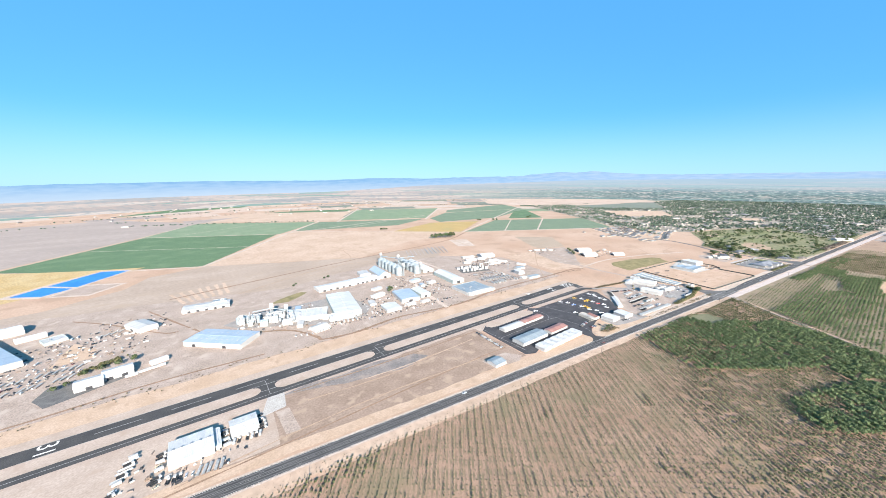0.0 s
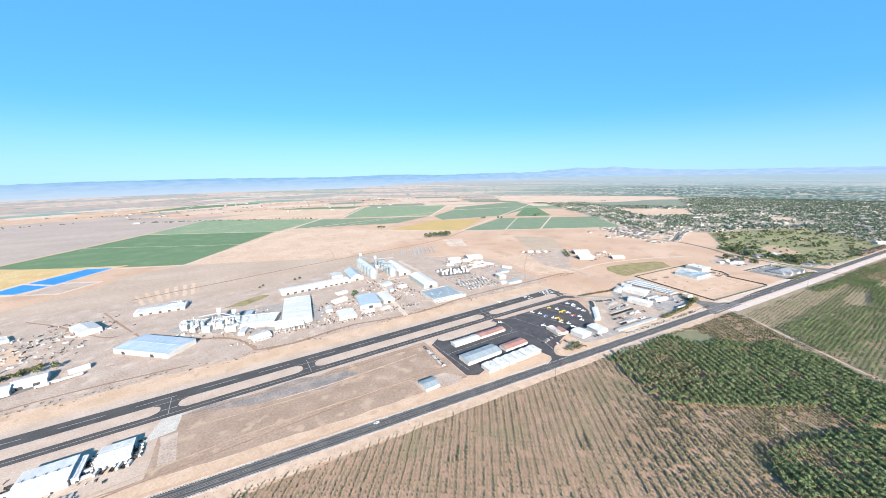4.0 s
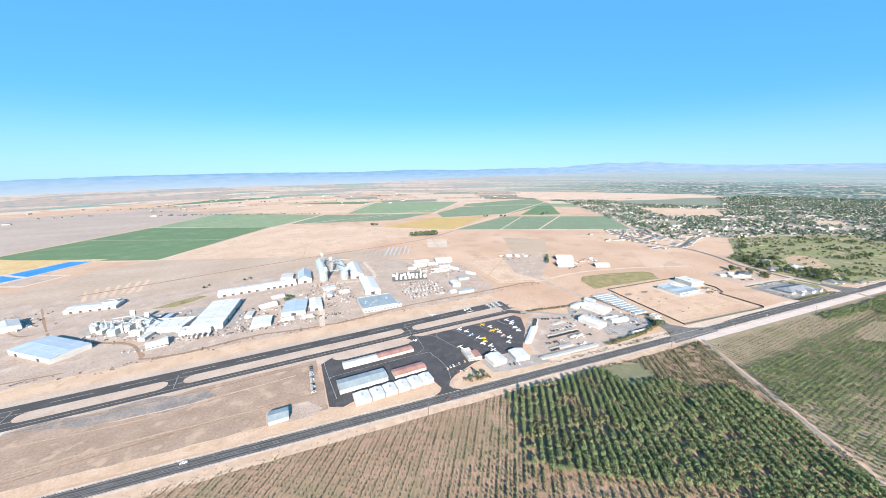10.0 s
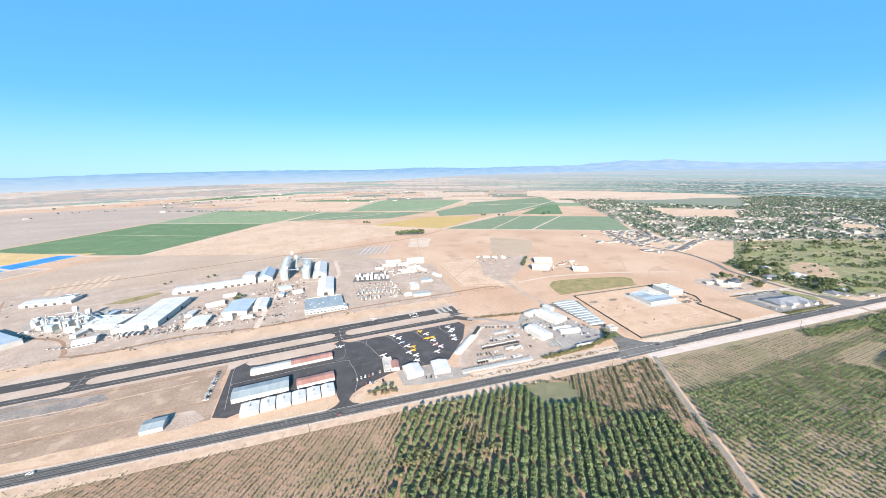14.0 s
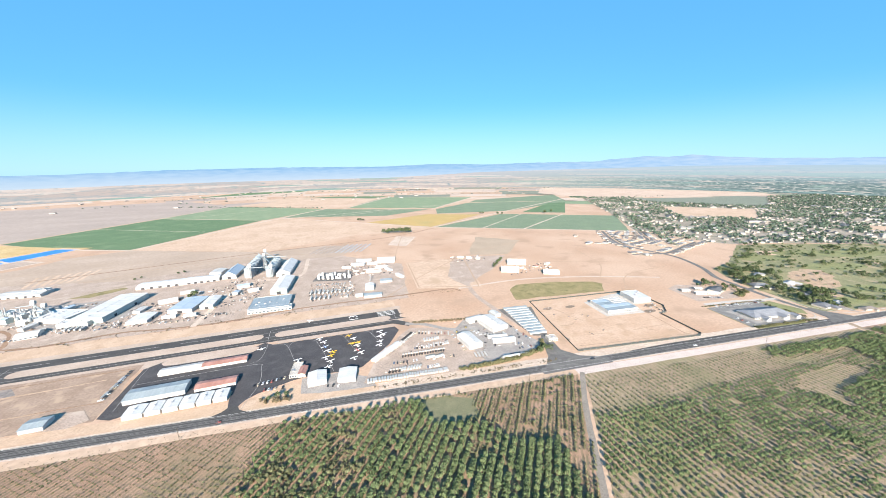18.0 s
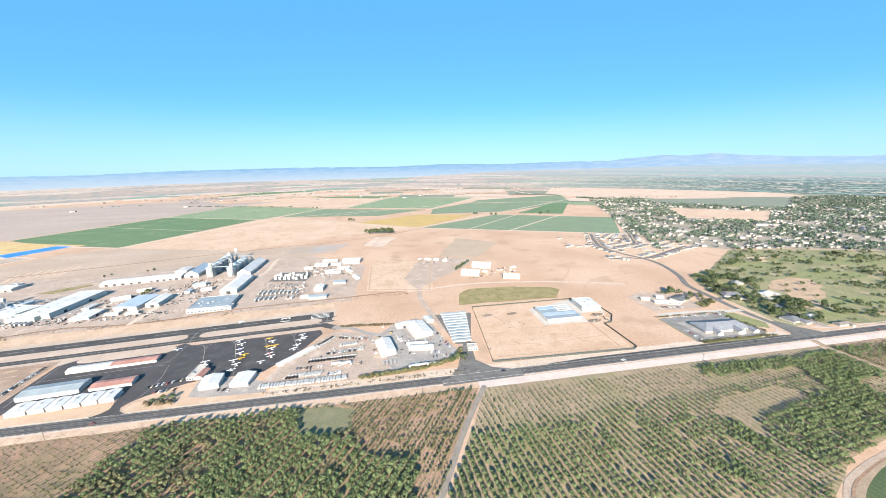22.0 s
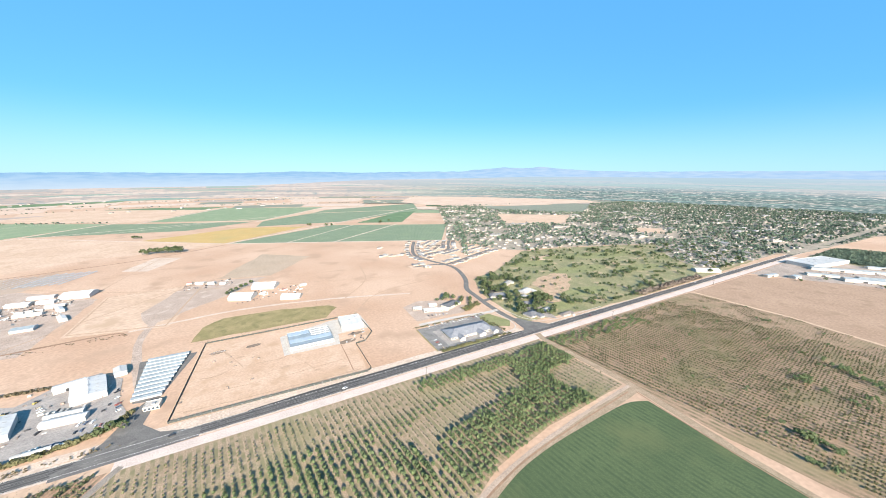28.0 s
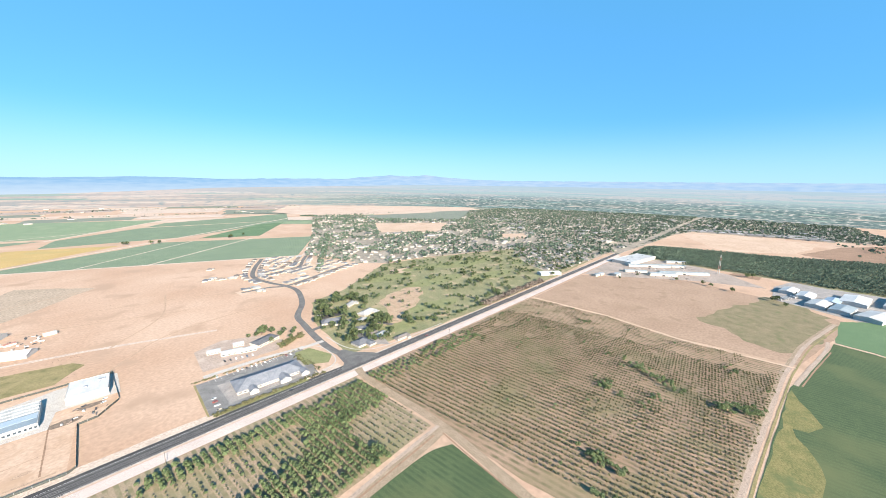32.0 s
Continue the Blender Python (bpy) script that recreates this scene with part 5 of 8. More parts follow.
hall(324, 772, 68, 34, 6.5, rz=3, rise=2.0, roof=WHITE, wall=WHITE, label="white warehouse end with loading doors", doors=[("s", -24 + 12 * k, 6, 4) for k in range(5)], name="warehouse", category="warehouse")
hall(343, 818, 34, 26, 8, rz=82, rise=2, roof=GREY_ROOF, label="white shed with solar panels on its roof", name="shed")
hall(380, 800, 74, 30, 8, rz=86, rise=9, roof=BLUE_ROOF, label="tall steep-roofed grain store with a blue-grey roof", name="grain_store", category="barn", doors=(("w", 0, 7, 5),))
hall(500, 795, 112, 30, 8, rz=84, rise=8, roof=WHITE, label="tall white steep-roofed grain store", name="grain_store", category="barn", doors=(("w", 0, 7, 5),))
hall(502, 660, 92, 32, 9, rz=84, rise=5, roof=WHITE, wall=TEAL, label="white-roofed drying shed with pale green walls", name="drying_shed", category="barn", doors=(("w", 0, 8, 6),))
flat_roofed(490, 560, 68, 60, 6, rz=-2, roof=BLUEGREY, label="blue-grey flat-roofed workshop block", units=8, name="workshop_block")
flat_roofed(492, 532, 72, 16, 5.5, rz=-2, roof=BLUEGREY, wall=WHITE_WALL, label="low white office with solar panels", units=0, windows=12, name="office")
hall(346, 606, 62, 40, 7, rz=80, rise=1.4, roof=BLUE_ROOF, label="pale blue-roofed metal workshop building", name="workshop", doors=(("w", 0, 8, 5), ("s", 10, 6, 4)))
hall(382, 604, 48, 22, 7.5, rz=86, rise=2, roof=WHITE, wall=TEAL, label="white-roofed shed with a dark side", name="shed", doors=(("w", 0, 6, 4.5),))
for k, (x, y, L, W, h, rz) in enumerate(((300, 645, 30, 14, 5, 20), (318, 690, 24, 12, 4, 15), (420, 690, 24, 14, 5, 10), (445, 655, 20, 12, 4, 5), (270, 610, 22, 12, 4.5, 80), (415, 648, 14, 10, 5, 80), (330, 560, 20, 10, 3.5, 5), (362, 556, 18, 9, 3.5, 5))):
    hall(x, y, L, W, h, rz=rz, roof=(WHITE, GREY_ROOF, BLUE_ROOF)[k % 3], label="small metal outbuilding between the workshops", name="outbuilding", doors=(("s", 0, 4, 3.2),))


def silo(x, y, r, h, label="galvanised steel grain silo with a conical roof"):
    b = base("silo", x, y, 0, 0, label, "silo", "grain silos")
    bm = bmesh.new()
    prof = []
    for k in range(15):
        z = -0.1 + (h + 0.1) * k / 14
        prof += [(r, z), (r + 0.12, z + h / 28)] if k < 14 else [(r, z)]
    part("body", lathe(prof, 24), GALV, b)
    part("roof", lathe(((r + 0.3, h - 0.05), (r + 0.3, h + 0.15), (1.2, h + r * 0.52), (1.2, h + r * 0.52 + 1.2), (0, h + r * 0.52 + 1.5)), 24), GALV, b)
    part("ladder", boxes((-0.4, -r - 0.5, 0, -0.3, -r - 0.3, h), (0.3, -r - 0.5, 0, 0.4, -r - 0.3, h), *[(-0.3, -r - 0.45, 0.5 + 1.0 * k, 0.3, -r - 0.35, 0.6 + 1.0 * k) for k in range(int(h))]), METAL, b)
    return b


for k in range(6):
    silo(419 + k * 1.2, 764 + k * 23, 10.2, 21)
for k in range(5):
    silo(466 + k * 1.5, 752 + k * 22, 9.6, 20)
for k in range(5):
    silo(42 + k * 7.4, 662 - k * 3, 3.2, 11, "small steel bin beside the mill")


def elevator(x, y, h, w=5.0, reach=()):
    """A leg tower with a head house and conveyors."""
    b = base("grain_elevator", x, y, 0, 0, "tall galvanised grain elevator tower with conveyors", "tower")
    c = w / 2
    part("tower", boxes(*[(sx * c - 0.25, sy * c - 0.25, -0.1, sx * c + 0.25, sy * c + 0.25, h) for sx in (-1, 1) for sy in (-1, 1)],
                        *[(-c, s * c - 0.12, 4 * k, c, s * c + 0.12, 4 * k + 0.25) for k in range(1, int(h / 4)) for s in (-1, 1)],
                        *[(s * c - 0.12, -c, 4 * k, s * c + 0.12, c, 4 * k + 0.25) for k in range(1, int(h / 4)) for s in (-1, 1)]), METAL, b)
    part("leg", boxes((-1.3, -0.8, -0.1, -0.3, 0.8, h), (0.3, -0.8, -0.1, 1.3, 0.8, h)), GALV, b)
    part("head_house", prism(((-3, h - 3), (3, h - 3), (3, h + 2), (0, h + 4), (-3, h + 2)), -3.2, 3.2), WHITE, b)
    for dx, dy in reach:
        v = Vector((dx, dy))
        s = Vector((-v.y, v.x)).normalized() * 0.7
        q = bmesh.new()
        for z0, z1 in ((h - 6, h - 4.6),):
            lo = [q.verts.new((*p, z)) for p, z in ((s, z0), (v + s, z0 - 3), (v - s, z0 - 3), (-s, z0))]
            hi = [q.verts.new((*p, z)) for p, z in ((s, z1), (v + s, z1 - 3), (v - s, z1 - 3), (-s, z1))]
            q.faces.new(hi)
            q.faces.new(lo[::-1])
            for i in range(4):
                q.faces.new((lo[i], lo[(i + 1) % 4], hi[(i + 1) % 4], hi[i]))
        bmesh.ops.recalc_face_normals(q, faces=q.faces)
        part("conveyor", q, GALV, b)
    return b


elevator(446, 818, 38, 6, ((-24, -50), (-22, 55), (22, -60), (24, 30), (52, 0)))
elevator(436, 905, 30, 5, ((-10, -40), (30, -60)))
elevator(424, 752, 30, 4, ((4, 40), (42, 6)))
elevator(470, 742, 28, 4, ((4, 40),))
elevator(96, 664, 22, 4, ((30, -30), (-30, 8)))
elevator(118, 650, 19, 3.5, ((20, -20),))

# gas plant yard
sheet("plant_pad", ((560, 672), (640, 650), (652, 700), (646, 722), (580, 735)), layer(), ASPHALT_OLD, "dark pad under process tanks", jitter=2)
rnd = random.Random(11)
for k in range(16):
    x, y = 574 + (k % 8) * 9.5 + rnd.uniform(-2, 2), 684 + (k // 8) * 26 - (k % 8) * 2.2 + rnd.uniform(-3, 3)
    if k % 3 == 0:
        b = base("tank", x, y, 0, 0, "upright white process tank", "tank", "process tanks")
        r, h = rnd.uniform(1.8, 3.2), rnd.uniform(6, 12)
        shell = part("shell", lathe(((r, -0.1), (r, h), (r * 0.6, h + r * 0.4), (0, h + r * 0.5)), 16), WHITE, b)
        part("rim", lathe(((r + 0.15, h - 0.5), (r + 0.15, h - 0.2), (r, h - 0.2)), 16), METAL, shell)
    else:
        flat_roofed(x, y, rnd.uniform(5, 9), rnd.uniform(4, 7), rnd.uniform(3, 7), rz=-18, wall=GREY_ROOF, roof=METAL, label="grey machinery housing on the plant pad", units=1, name="machine_house")
for k, (x, y, L, W, h, rz, m) in enumerate(((670, 768, 34, 16, 5, -14, WHITE), (706, 764, 26, 14, 4.5, -14, WHITE), (746, 782, 46, 34, 7, -14, WHITE), (690, 806, 40, 14, 4, -14, GREY_ROOF), (700, 694, 36, 9, 4, -6, WHITE), (736, 700, 30, 9, 4, -70, WHITE), (716, 616, 26, 16, 4, -6, BLUEGREY), (752, 640, 26, 10, 4, -72, WHITE), (676, 536, 34, 14, 4.5, -6, BLUEGREY), (676, 582, 22, 18, 8, 80, WHITE), (650, 545, 14, 10, 4, 0, WHITE), (640, 752, 22, 12, 4, -14, CREAM), (725, 730, 28, 8, 3.5, -14, WHITE))):
    hall(x, y, L, W, h, rz=rz, roof=m, label="pale metal shed in the equipment yard", name="equipment_shed", doors=(("s", 0, min(8, L / 3), 3.2),))
b = base("derrick", 682, 628, 0, 0, "grey steel lattice derrick", "tower")
part("frame", boxes(*[(sx * 1.6 - 0.15, sy * 1.6 - 0.15, -0.1, sx * 1.6 + 0.15, sy * 1.6 + 0.15, 14) for sx in (-1, 1) for sy in (-1, 1)], *[(-1.6, -1.7, 2.3 * k, 1.6, -1.5, 2.3 * k + 0.2) for k in range(1, 6)]), METAL, b)
part("crown", boxes((-1.9, -1.9, 14, 1.9, 1.9, 15.2)), METAL, b)

# contractor's yard by the highway
sheet("yard_pad", ((765, 334), (770, 284), (776, 251), (786, 242), (865, 246), (880, 264), (868, 300), (864, 355), (840, 386), (802, 374)), layer(), YARD_GREY, "grey paved part of the contractor's yard", jitter=2)
sheet("yard_ground", ((626, 256), (700, 244), (786, 240), (778, 290), (772, 340), (742, 366), (712, 376), (690, 356), (650, 312)), layer(), SOIL_GREY, "pale gravel storage yard with parked machinery", jitter=2)
hall(782, 301, 38, 21, 6.5, rz=97, rise=2, roof=WHITE, label="white metal workshop in the contractor's yard", doors=[("n", -12 + 12 * k, 4, 3.4) for k in range(3)], vents=3, skylights=4, name="workshop")
hall(838, 340, 44, 29, 6.5, rz=100, rise=2.4, roof=WHITE, label="large white yard building with a pale blue roof", doors=[("n", -12 + 12 * k, 4, 3.4) for k in range(3)], name="workshop", vents=3, skylights=5)
hall(818, 364, 26, 13, 5, rz=10, roof=WHITE, label="white lean-to machinery shed", name="shed", doors=(("s", 0, 6, 3.6),))
hall(830, 287, 34, 9, 4.5, rz=-10, roof=WHITE, label="white open vehicle shed", name="vehicle_shed", doors=[("s", -12 + 6 * k, 3.6, 3.2) for k in range(5)])
hall(827, 301, 30, 5, 3.5, rz=-10, roof=GREY_ROOF, label="low grey-roofed parts store", name="store")
hall(860, 372, 18, 12, 5, rz=100, roof=GREY_ROOF, label="small grey-roofed annex beside the workshop", name="annex")
# self-storage rows
sheet("storage_lot", ((876, 390), (880, 286), (902, 280), (938, 380)), layer(), ASPHALT_OLD, "grey paved lanes between storage rows", jitter=0.4)
for k in range(11):
    f = k / 10
    cx, cy = 907 - 15 * f, 384 - 92 * f
    hall(cx, cy, 44 - 17 * f, 5.8, 2.2, rz=-7, rise=0.5, over=0.2, roof=BLUEGREY, label="low white self-storage row", name="storage_row", group="self-storage rows", doors=[("s", -12 + 8 * j, 2.8, 2.2) for j in range(4)])
flat_roofed(899, 268, 14, 12, 4.2, rz=-10, roof=CONCRETE, wall=CREAM, label="small storage office with terracotta wall", units=2, windows=4, name="storage_office")
# fenced compound
sheet("concrete_apron", ((1040, 362), (1034, 300), (1108, 290), (1116, 322), (1166, 318), (1172, 374), (1120, 378)), layer(), CONCRETE, "pale concrete apron round the compound buildings", jitter=0.8)
plant_building = flat_roofed(1076, 329, 60, 50, 5.2, rz=-6, roof=BLUEGREY, label="low blue-grey-roofed building with a row of windows", units=0, windows=18, name="plant_building")
flat_roofed(1144, 345, 34, 40, 8.0, rz=-10, roof=WHITE, wall=WHITE_WALL, label="white boxy warehouse inside the fence", units=3, name="warehouse")
for k in range(4):
    part("roof_panel", boxes((-29, -24 + k * 12, 5.27, 0 if k > 1 else 29, -13.5 + k * 12, 5.5)), BLUE_ROOF if k % 2 else BLUEGREY, plant_building)
for k in range(3):
    part("roof_panel", boxes((2, 2 + k * 7.4, 5.27, 29, 7 + k * 7.4, 6.1)), WHITE, plant_building)
# clinic by the junction
CLINIC_ROOF = surface("blue_grey_shingle", (0.145, 0.155, 0.175), (0.195, 0.205, 0.225), scale=6, fine=0.6)
b = hall(1287, 215, 76, 30, 4.2, rz=-9, rise=5.5, hip=True, over=1.2, roof=CLINIC_ROOF, wall=CREAM, label="long clinic with a pale grey hipped roof", windows=14, name="clinic", category="clinic", doors=(("s", 0, 5, 3),))
for px in (1262, 1297, 1320):
    hall(px, 200 - (px - 1262) * 0.16, 12, 9, 4.2, rz=81, rise=2.4, roof=CLINIC_ROOF, wall=WHITE_WALL, label="gabled bay of the clinic front", name="porch", end_wall=None)
hall(1297, 196, 14, 12, 4.4, rz=81, rise=2.6, roof=CLINIC_ROOF, wall=WHITE_WALL, label="gabled clinic entrance porch", name="porch", windows=3)
hall(1330, 318, 36, 20, 4, rz=15, rise=2.5, hip=True, roof=SHINGLE, wall=CREAM, label="cream bungalow with bushes", name="bungalow", category="house", windows=5)
for k, (x, y, L, W) in enumerate(((1284, 318, 26, 11), (1302, 308, 22, 10), (1268, 338, 16, 9), (1300, 336, 14, 8))):
    hall(x, y, L, W, 3.6, rz=-20, roof=WHITE if k % 2 else GREY_ROOF, wall=CREAM, label="small pale office building", name="small_office", windows=4)
# farm barns
for x, y, L, W, h, rise in ((1013, 586, 42, 32, 5.5, 5.5), (1061, 636, 46, 34, 5.5, 5.5), (1093, 534, 36, 24, 4.5, 4)):
    hall(x, y, L, W, h, rz=-28, rise=rise, over=0.6, roof=WHITE, label="broad white farm barn on bare soil", name="barn", category="barn", group="farm barns", doors=(("w", 0, W * 0.6, h - 0.6), ("s", L * 0.2, 5, 3.2)), vents=3)
for k, (x, y, L, W, h) in enumerate(((945, 738, 18, 10, 4), (965, 726, 14, 9, 4), (925, 752, 10, 8, 3.5), (985, 712, 12, 8, 3), (1130, 600, 14, 8, 3.5), (1090, 590, 12, 6, 3), (1050, 590, 10, 6, 3))):
    hall(x, y, L, W, h, rz=-30 + 10 * k, roof=(WHITE, GREY_ROOF, RED_ROOF)[k % 3], wall=CREAM, label="small farm building on bare ground", name="farm_building")

# packing plant, tower and warehouses beyond the brown field
flat_roofed(2370, -20, 170, 60, 9, rz=-16, roof=GREY_ROOF, label="large white packing plant", units=10, name="packing_plant")
for x, y, L, W, h in ((2119, -16, 22, 14, 6), (2300, -70, 120, 16, 6), (2205, -115, 70, 18, 7), (2260, -160, 130, 14, 6), (2200, -50, 60, 14, 5), (2090, 22, 40, 10, 5), (2340, -120, 90, 14, 5), (2420, -130, 60, 14, 5)):
    hall(x, y, L, W, h, rz=-58 if L > 50 else -16, roof=GALV, wall=CREAM, label="long white packing shed", name="packing_shed", doors=(("s", 0, 8, 4),))
b = base("radio_tower", 2331, -238, 0, 10, "red and white lattice radio tower", "tower")
for k in range(7):
    w0, w1 = 2.2 - 0.2 * k, 2.2 - 0.2 * (k + 1)
    q = bmesh.new()
    for sx in (-1, 1):
        for sy in (-1, 1):
            lo = [(sx * w0 + d, sy * w0 + f_) for d, f_ in ((-0.3, -0.3), (0.3, -0.3), (0.3, 0.3), (-0.3, 0.3))]
            hi = [(sx * w1 + d, sy * w1 + f_) for d, f_ in ((-0.3, -0.3), (0.3, -0.3), (0.3, 0.3), (-0.3, 0.3))]
            A = [q.verts.new((*p, 8 * k - (0.1 if not k else 0))) for p in lo]
            B = [q.verts.new((*p, 8 * k + 8)) for p in hi]
            for i in range(4):
                q.faces.new((A[i], A[(i + 1) % 4], B[(i + 1) % 4], B[i]))
    for z in (2.5, 5.5):
        box(q, -w0, -w0 - 0.15, 8 * k + z, w0, -w0 + 0.15, 8 * k + z + 0.35)
        box(q, -w0, w0 - 0.15, 8 * k + z, w0, w0 + 0.15, 8 * k + z + 0.35)
    part("section", q, RED_ROOF if k % 3 == 2 else WHITE, b)
for x, y, L, W, h, rz, m in ((2228, -368, 56, 26, 6, -18, GREY_ROOF), (2200, -392, 56, 26, 6, -18, WHITE), (2138, -402, 60, 30, 6, -22, GREY_ROOF), (2120, -432, 60, 30, 6, -22, GALV), (2098, -470, 70, 36, 7, -30, GREY_ROOF), (2218, -470, 80, 40, 7, -18, WHITE), (2240, -545, 110, 50, 7, -20, GREY_ROOF), (2180, -430, 50, 24, 6, -18, BLUE_ROOF)):
    hall(x, y, L, W, h, rz=rz, rise=2.5, roof=m, label="large pale grey warehouse with white gable ends", name="warehouse", category="warehouse", doors=(("s", 0, 8, 5), ("e", 0, 8, 5)))
hall(2010, 130, 60, 22, 6, rz=-40, roof=WHITE, label="white roadside shed by the park", name="roadside_shed")


# ---- plants ----
def leaf_cloud(seed, n, r, zc, rz, leaf, trunk=0.0, trunk_r=0.16, hollow=0.5):
    """Vertices, quads and material slots of a crown of leaf clumps, and of a tapered trunk with limbs."""
    g = np.random.default_rng(seed)
    d = g.normal(size=(n, 3))
    d /= np.linalg.norm(d, axis=1)[:, None]
    d[:, 2] = np.where(d[:, 2] < -0.55, -d[:, 2], d[:, 2])
    lump = 1 + 0.22 * np.sin(d @ g.normal(size=(3, 3)) * 2.4).sum(1) / 1.7
    q = d * (g.uniform(hollow, 1.0, n) ** 0.6 * lump)[:, None] * (r, r, rz) + (0, 0, zc)
    nrm = d + g.normal(scale=0.45, size=(n, 3))
    nrm /= np.linalg.norm(nrm, axis=1)[:, None]
    u = np.cross(nrm, g.normal(size=(n, 3)))
    u /= np.linalg.norm(u, axis=1)[:, None]
    w = np.cross(nrm, u)
    s = leaf * g.uniform(0.6, 1.25, (n, 1))
    V = np.stack([q - u * s - w * s * 0.7, q + u * s - w * s * 0.55, q + u * s * 0.8 + w * s * 0.75, q - u * s * 0.9 + w * s * 0.65], 1).reshape(-1, 3)
    F = np.arange(n * 4).reshape(-1, 4)
    M = np.zeros(n, int)
    if trunk:
        t = []
        segs = [((0, 0, -0.1), (0, 0, trunk), trunk_r, trunk_r * 0.7)]
        for k in range(3):
            a = 2 * math.pi * k / 3 + seed
            segs.append(((0, 0, trunk * 0.9), (r * 0.5 * math.cos(a), r * 0.5 * math.sin(a), zc + rz * 0.2), trunk_r * 0.6, trunk_r * 0.25))
        tv, tf = [], []
        for p, e, r0, r1 in segs:
            for c, rr in ((p, r0), (e, r1)):
                for i in range(3):
                    b = 2 * math.pi * i / 3
                    tv.append((c[0] + rr * math.cos(b), c[1] + rr * math.sin(b), c[2]))
            k0 = len(V) + len(tv) - 6
            tf += [(k0 + i, k0 + (i + 1) % 3, k0 + 3 + (i + 1) % 3, k0 + 3 + i) for i in range(3)]
        V = np.vstack([V, tv])
        F = np.vstack([F, tf])
        M = np.concatenate([M, np.ones(len(tf), int)])
    return V, F, M


def mesh_of(name, V, F, M, mats):
    me = bpy.data.meshes.new(name)
    me.vertices.add(len(V))
    me.vertices.foreach_set("co", np.asarray(V, np.float32).ravel())
    me.loops.add(F.size)
    me.loops.foreach_set("vertex_index", F.astype(np.int32).ravel())
    me.polygons.add(len(F))
    me.polygons.foreach_set("loop_start", np.arange(0, F.size, 4, dtype=np.int32))
    me.polygons.foreach_set("material_index", M.astype(np.int32))
    me.update(calc_edges=True)
    me.validate()
    for m in mats:
        me.materials.append(m)
    return me


def thicket(name, spots, kinds, mats, label, category="trees"):
    """Many plants joined into one thing. spots: x, y, size."""
    Vs, Fs, Ms, k = [], [], [], 0
    g = np.random.default_rng(len(spots))
    for x, y, s in spots:
        V, F, M = kinds[int(g.integers(len(kinds)))]
        a = g.uniform(0, 6.283)
        c, d = math.cos(a), math.sin(a)
        W = V * s
        Vs.append(np.stack([W[:, 0] * c - W[:, 1] * d + x, W[:, 0] * d + W[:, 1] * c + y, W[:, 2] * g.uniform(0.85, 1.15)], 1))
        Fs.append(F + k)
        Ms.append(M)
        k += len(V)
    ob = new(name, mesh_of(name, np.vstack(Vs), np.vstack(Fs), np.concatenate(Ms), mats))
    return tagged(ob, label, category, kind="stuff")


def tree_kind(name, seed, n, r, zc, rz, leaf, trunk, tr, leafmat, label, category="tree", group=""):
    V, F, M = leaf_cloud(seed, n, r, zc, rz, leaf, trunk, tr)
    b = base(name, 0, 0, 0, 0, label, category, group)
    for nm, sel, mt in (("crown", 0, leafmat), ("trunk", 1, BARK)):
        f = F[M == sel]
        used, inv = np.unique(f, return_inverse=True)
        o = new(nm, mesh_of(nm, V[used], inv.reshape(f.shape), np.zeros(len(f), int), [mt]))
        o.parent = b
    return b


def plant(kinds, x, y, s=1.0, made={}):
    k = kinds[int(abs(x * 13 + y * 7)) % len(kinds)]
    m = pose(x, y, ground_z(x, y), 0, 0, (x * 37 + y * 91) % 360) @ Matrix.Diagonal((s, s, s, 1))
    if k not in made:
        made[k] = True
        k.matrix_basis = m
        return k
    o = copy_thing(k, m)
    o.scale = (s, s, s)
    return o


LEAF_N = surface("young_tree_leaf", (0.112, 0.112, 0.054), (0.172, 0.16, 0.082), scale=50, fine=1.5, rough=0.8, rnd=-0.35)
leafy(LEAF_N)
WALNUT = [leaf_cloud(20 + i, 96, 3.2, 3.7, 2.7, 0.72, 1.6) for i in range(6)]
SAPLING = [leaf_cloud(40 + i, 16, 0.9, 1.1, 0.95, 0.42, 0.5, 0.06) for i in range(5)]
ROUGH = [leaf_cloud(60 + i, 22, 2.2, 2.0, 1.9, 0.9) for i in range(5)]
TOWNTREE = [leaf_cloud(80 + i, 18, 5.2, 6.0, 4.6, 2.6) for i in range(6)]


def n2(x, y, s, k=0.0):
    return noise.noise(Vector((x / s, y / s, k)))


def near_seg(x, y, a, b, w):
    ax, ay, bx, by = *a, *b
    t = max(0, min(1, ((x - ax) * (bx - ax) + (y - ay) * (by - ay)) / ((bx - ax) ** 2 + (by - ay) ** 2)))
    return math.hypot(x - ax - t * (bx - ax), y - ay - t * (by - ay)) < w


YOUNG = ((676, 208), (880, 186), (835, 122), (812, 108), (779, 110), (749, 119), (730, 146), (685, 166))
WEED_PATCH = ((678, 203), (735, 190), (732, 160), (701, 157), (683, 168))
GREEN1 = ((545, 222), (676, 208), (685, 166), (730, 146), (749, 119), (790, 106), (770, 40), (690, -80), (560, -260), (440, -260), (520, -90), (640, 30), (560, 80), (500, 128))
GREEN2 = ((470, 12), (500, 46), (640, 0), (712, -75), (600, -75), (545, -38), (508, -22))


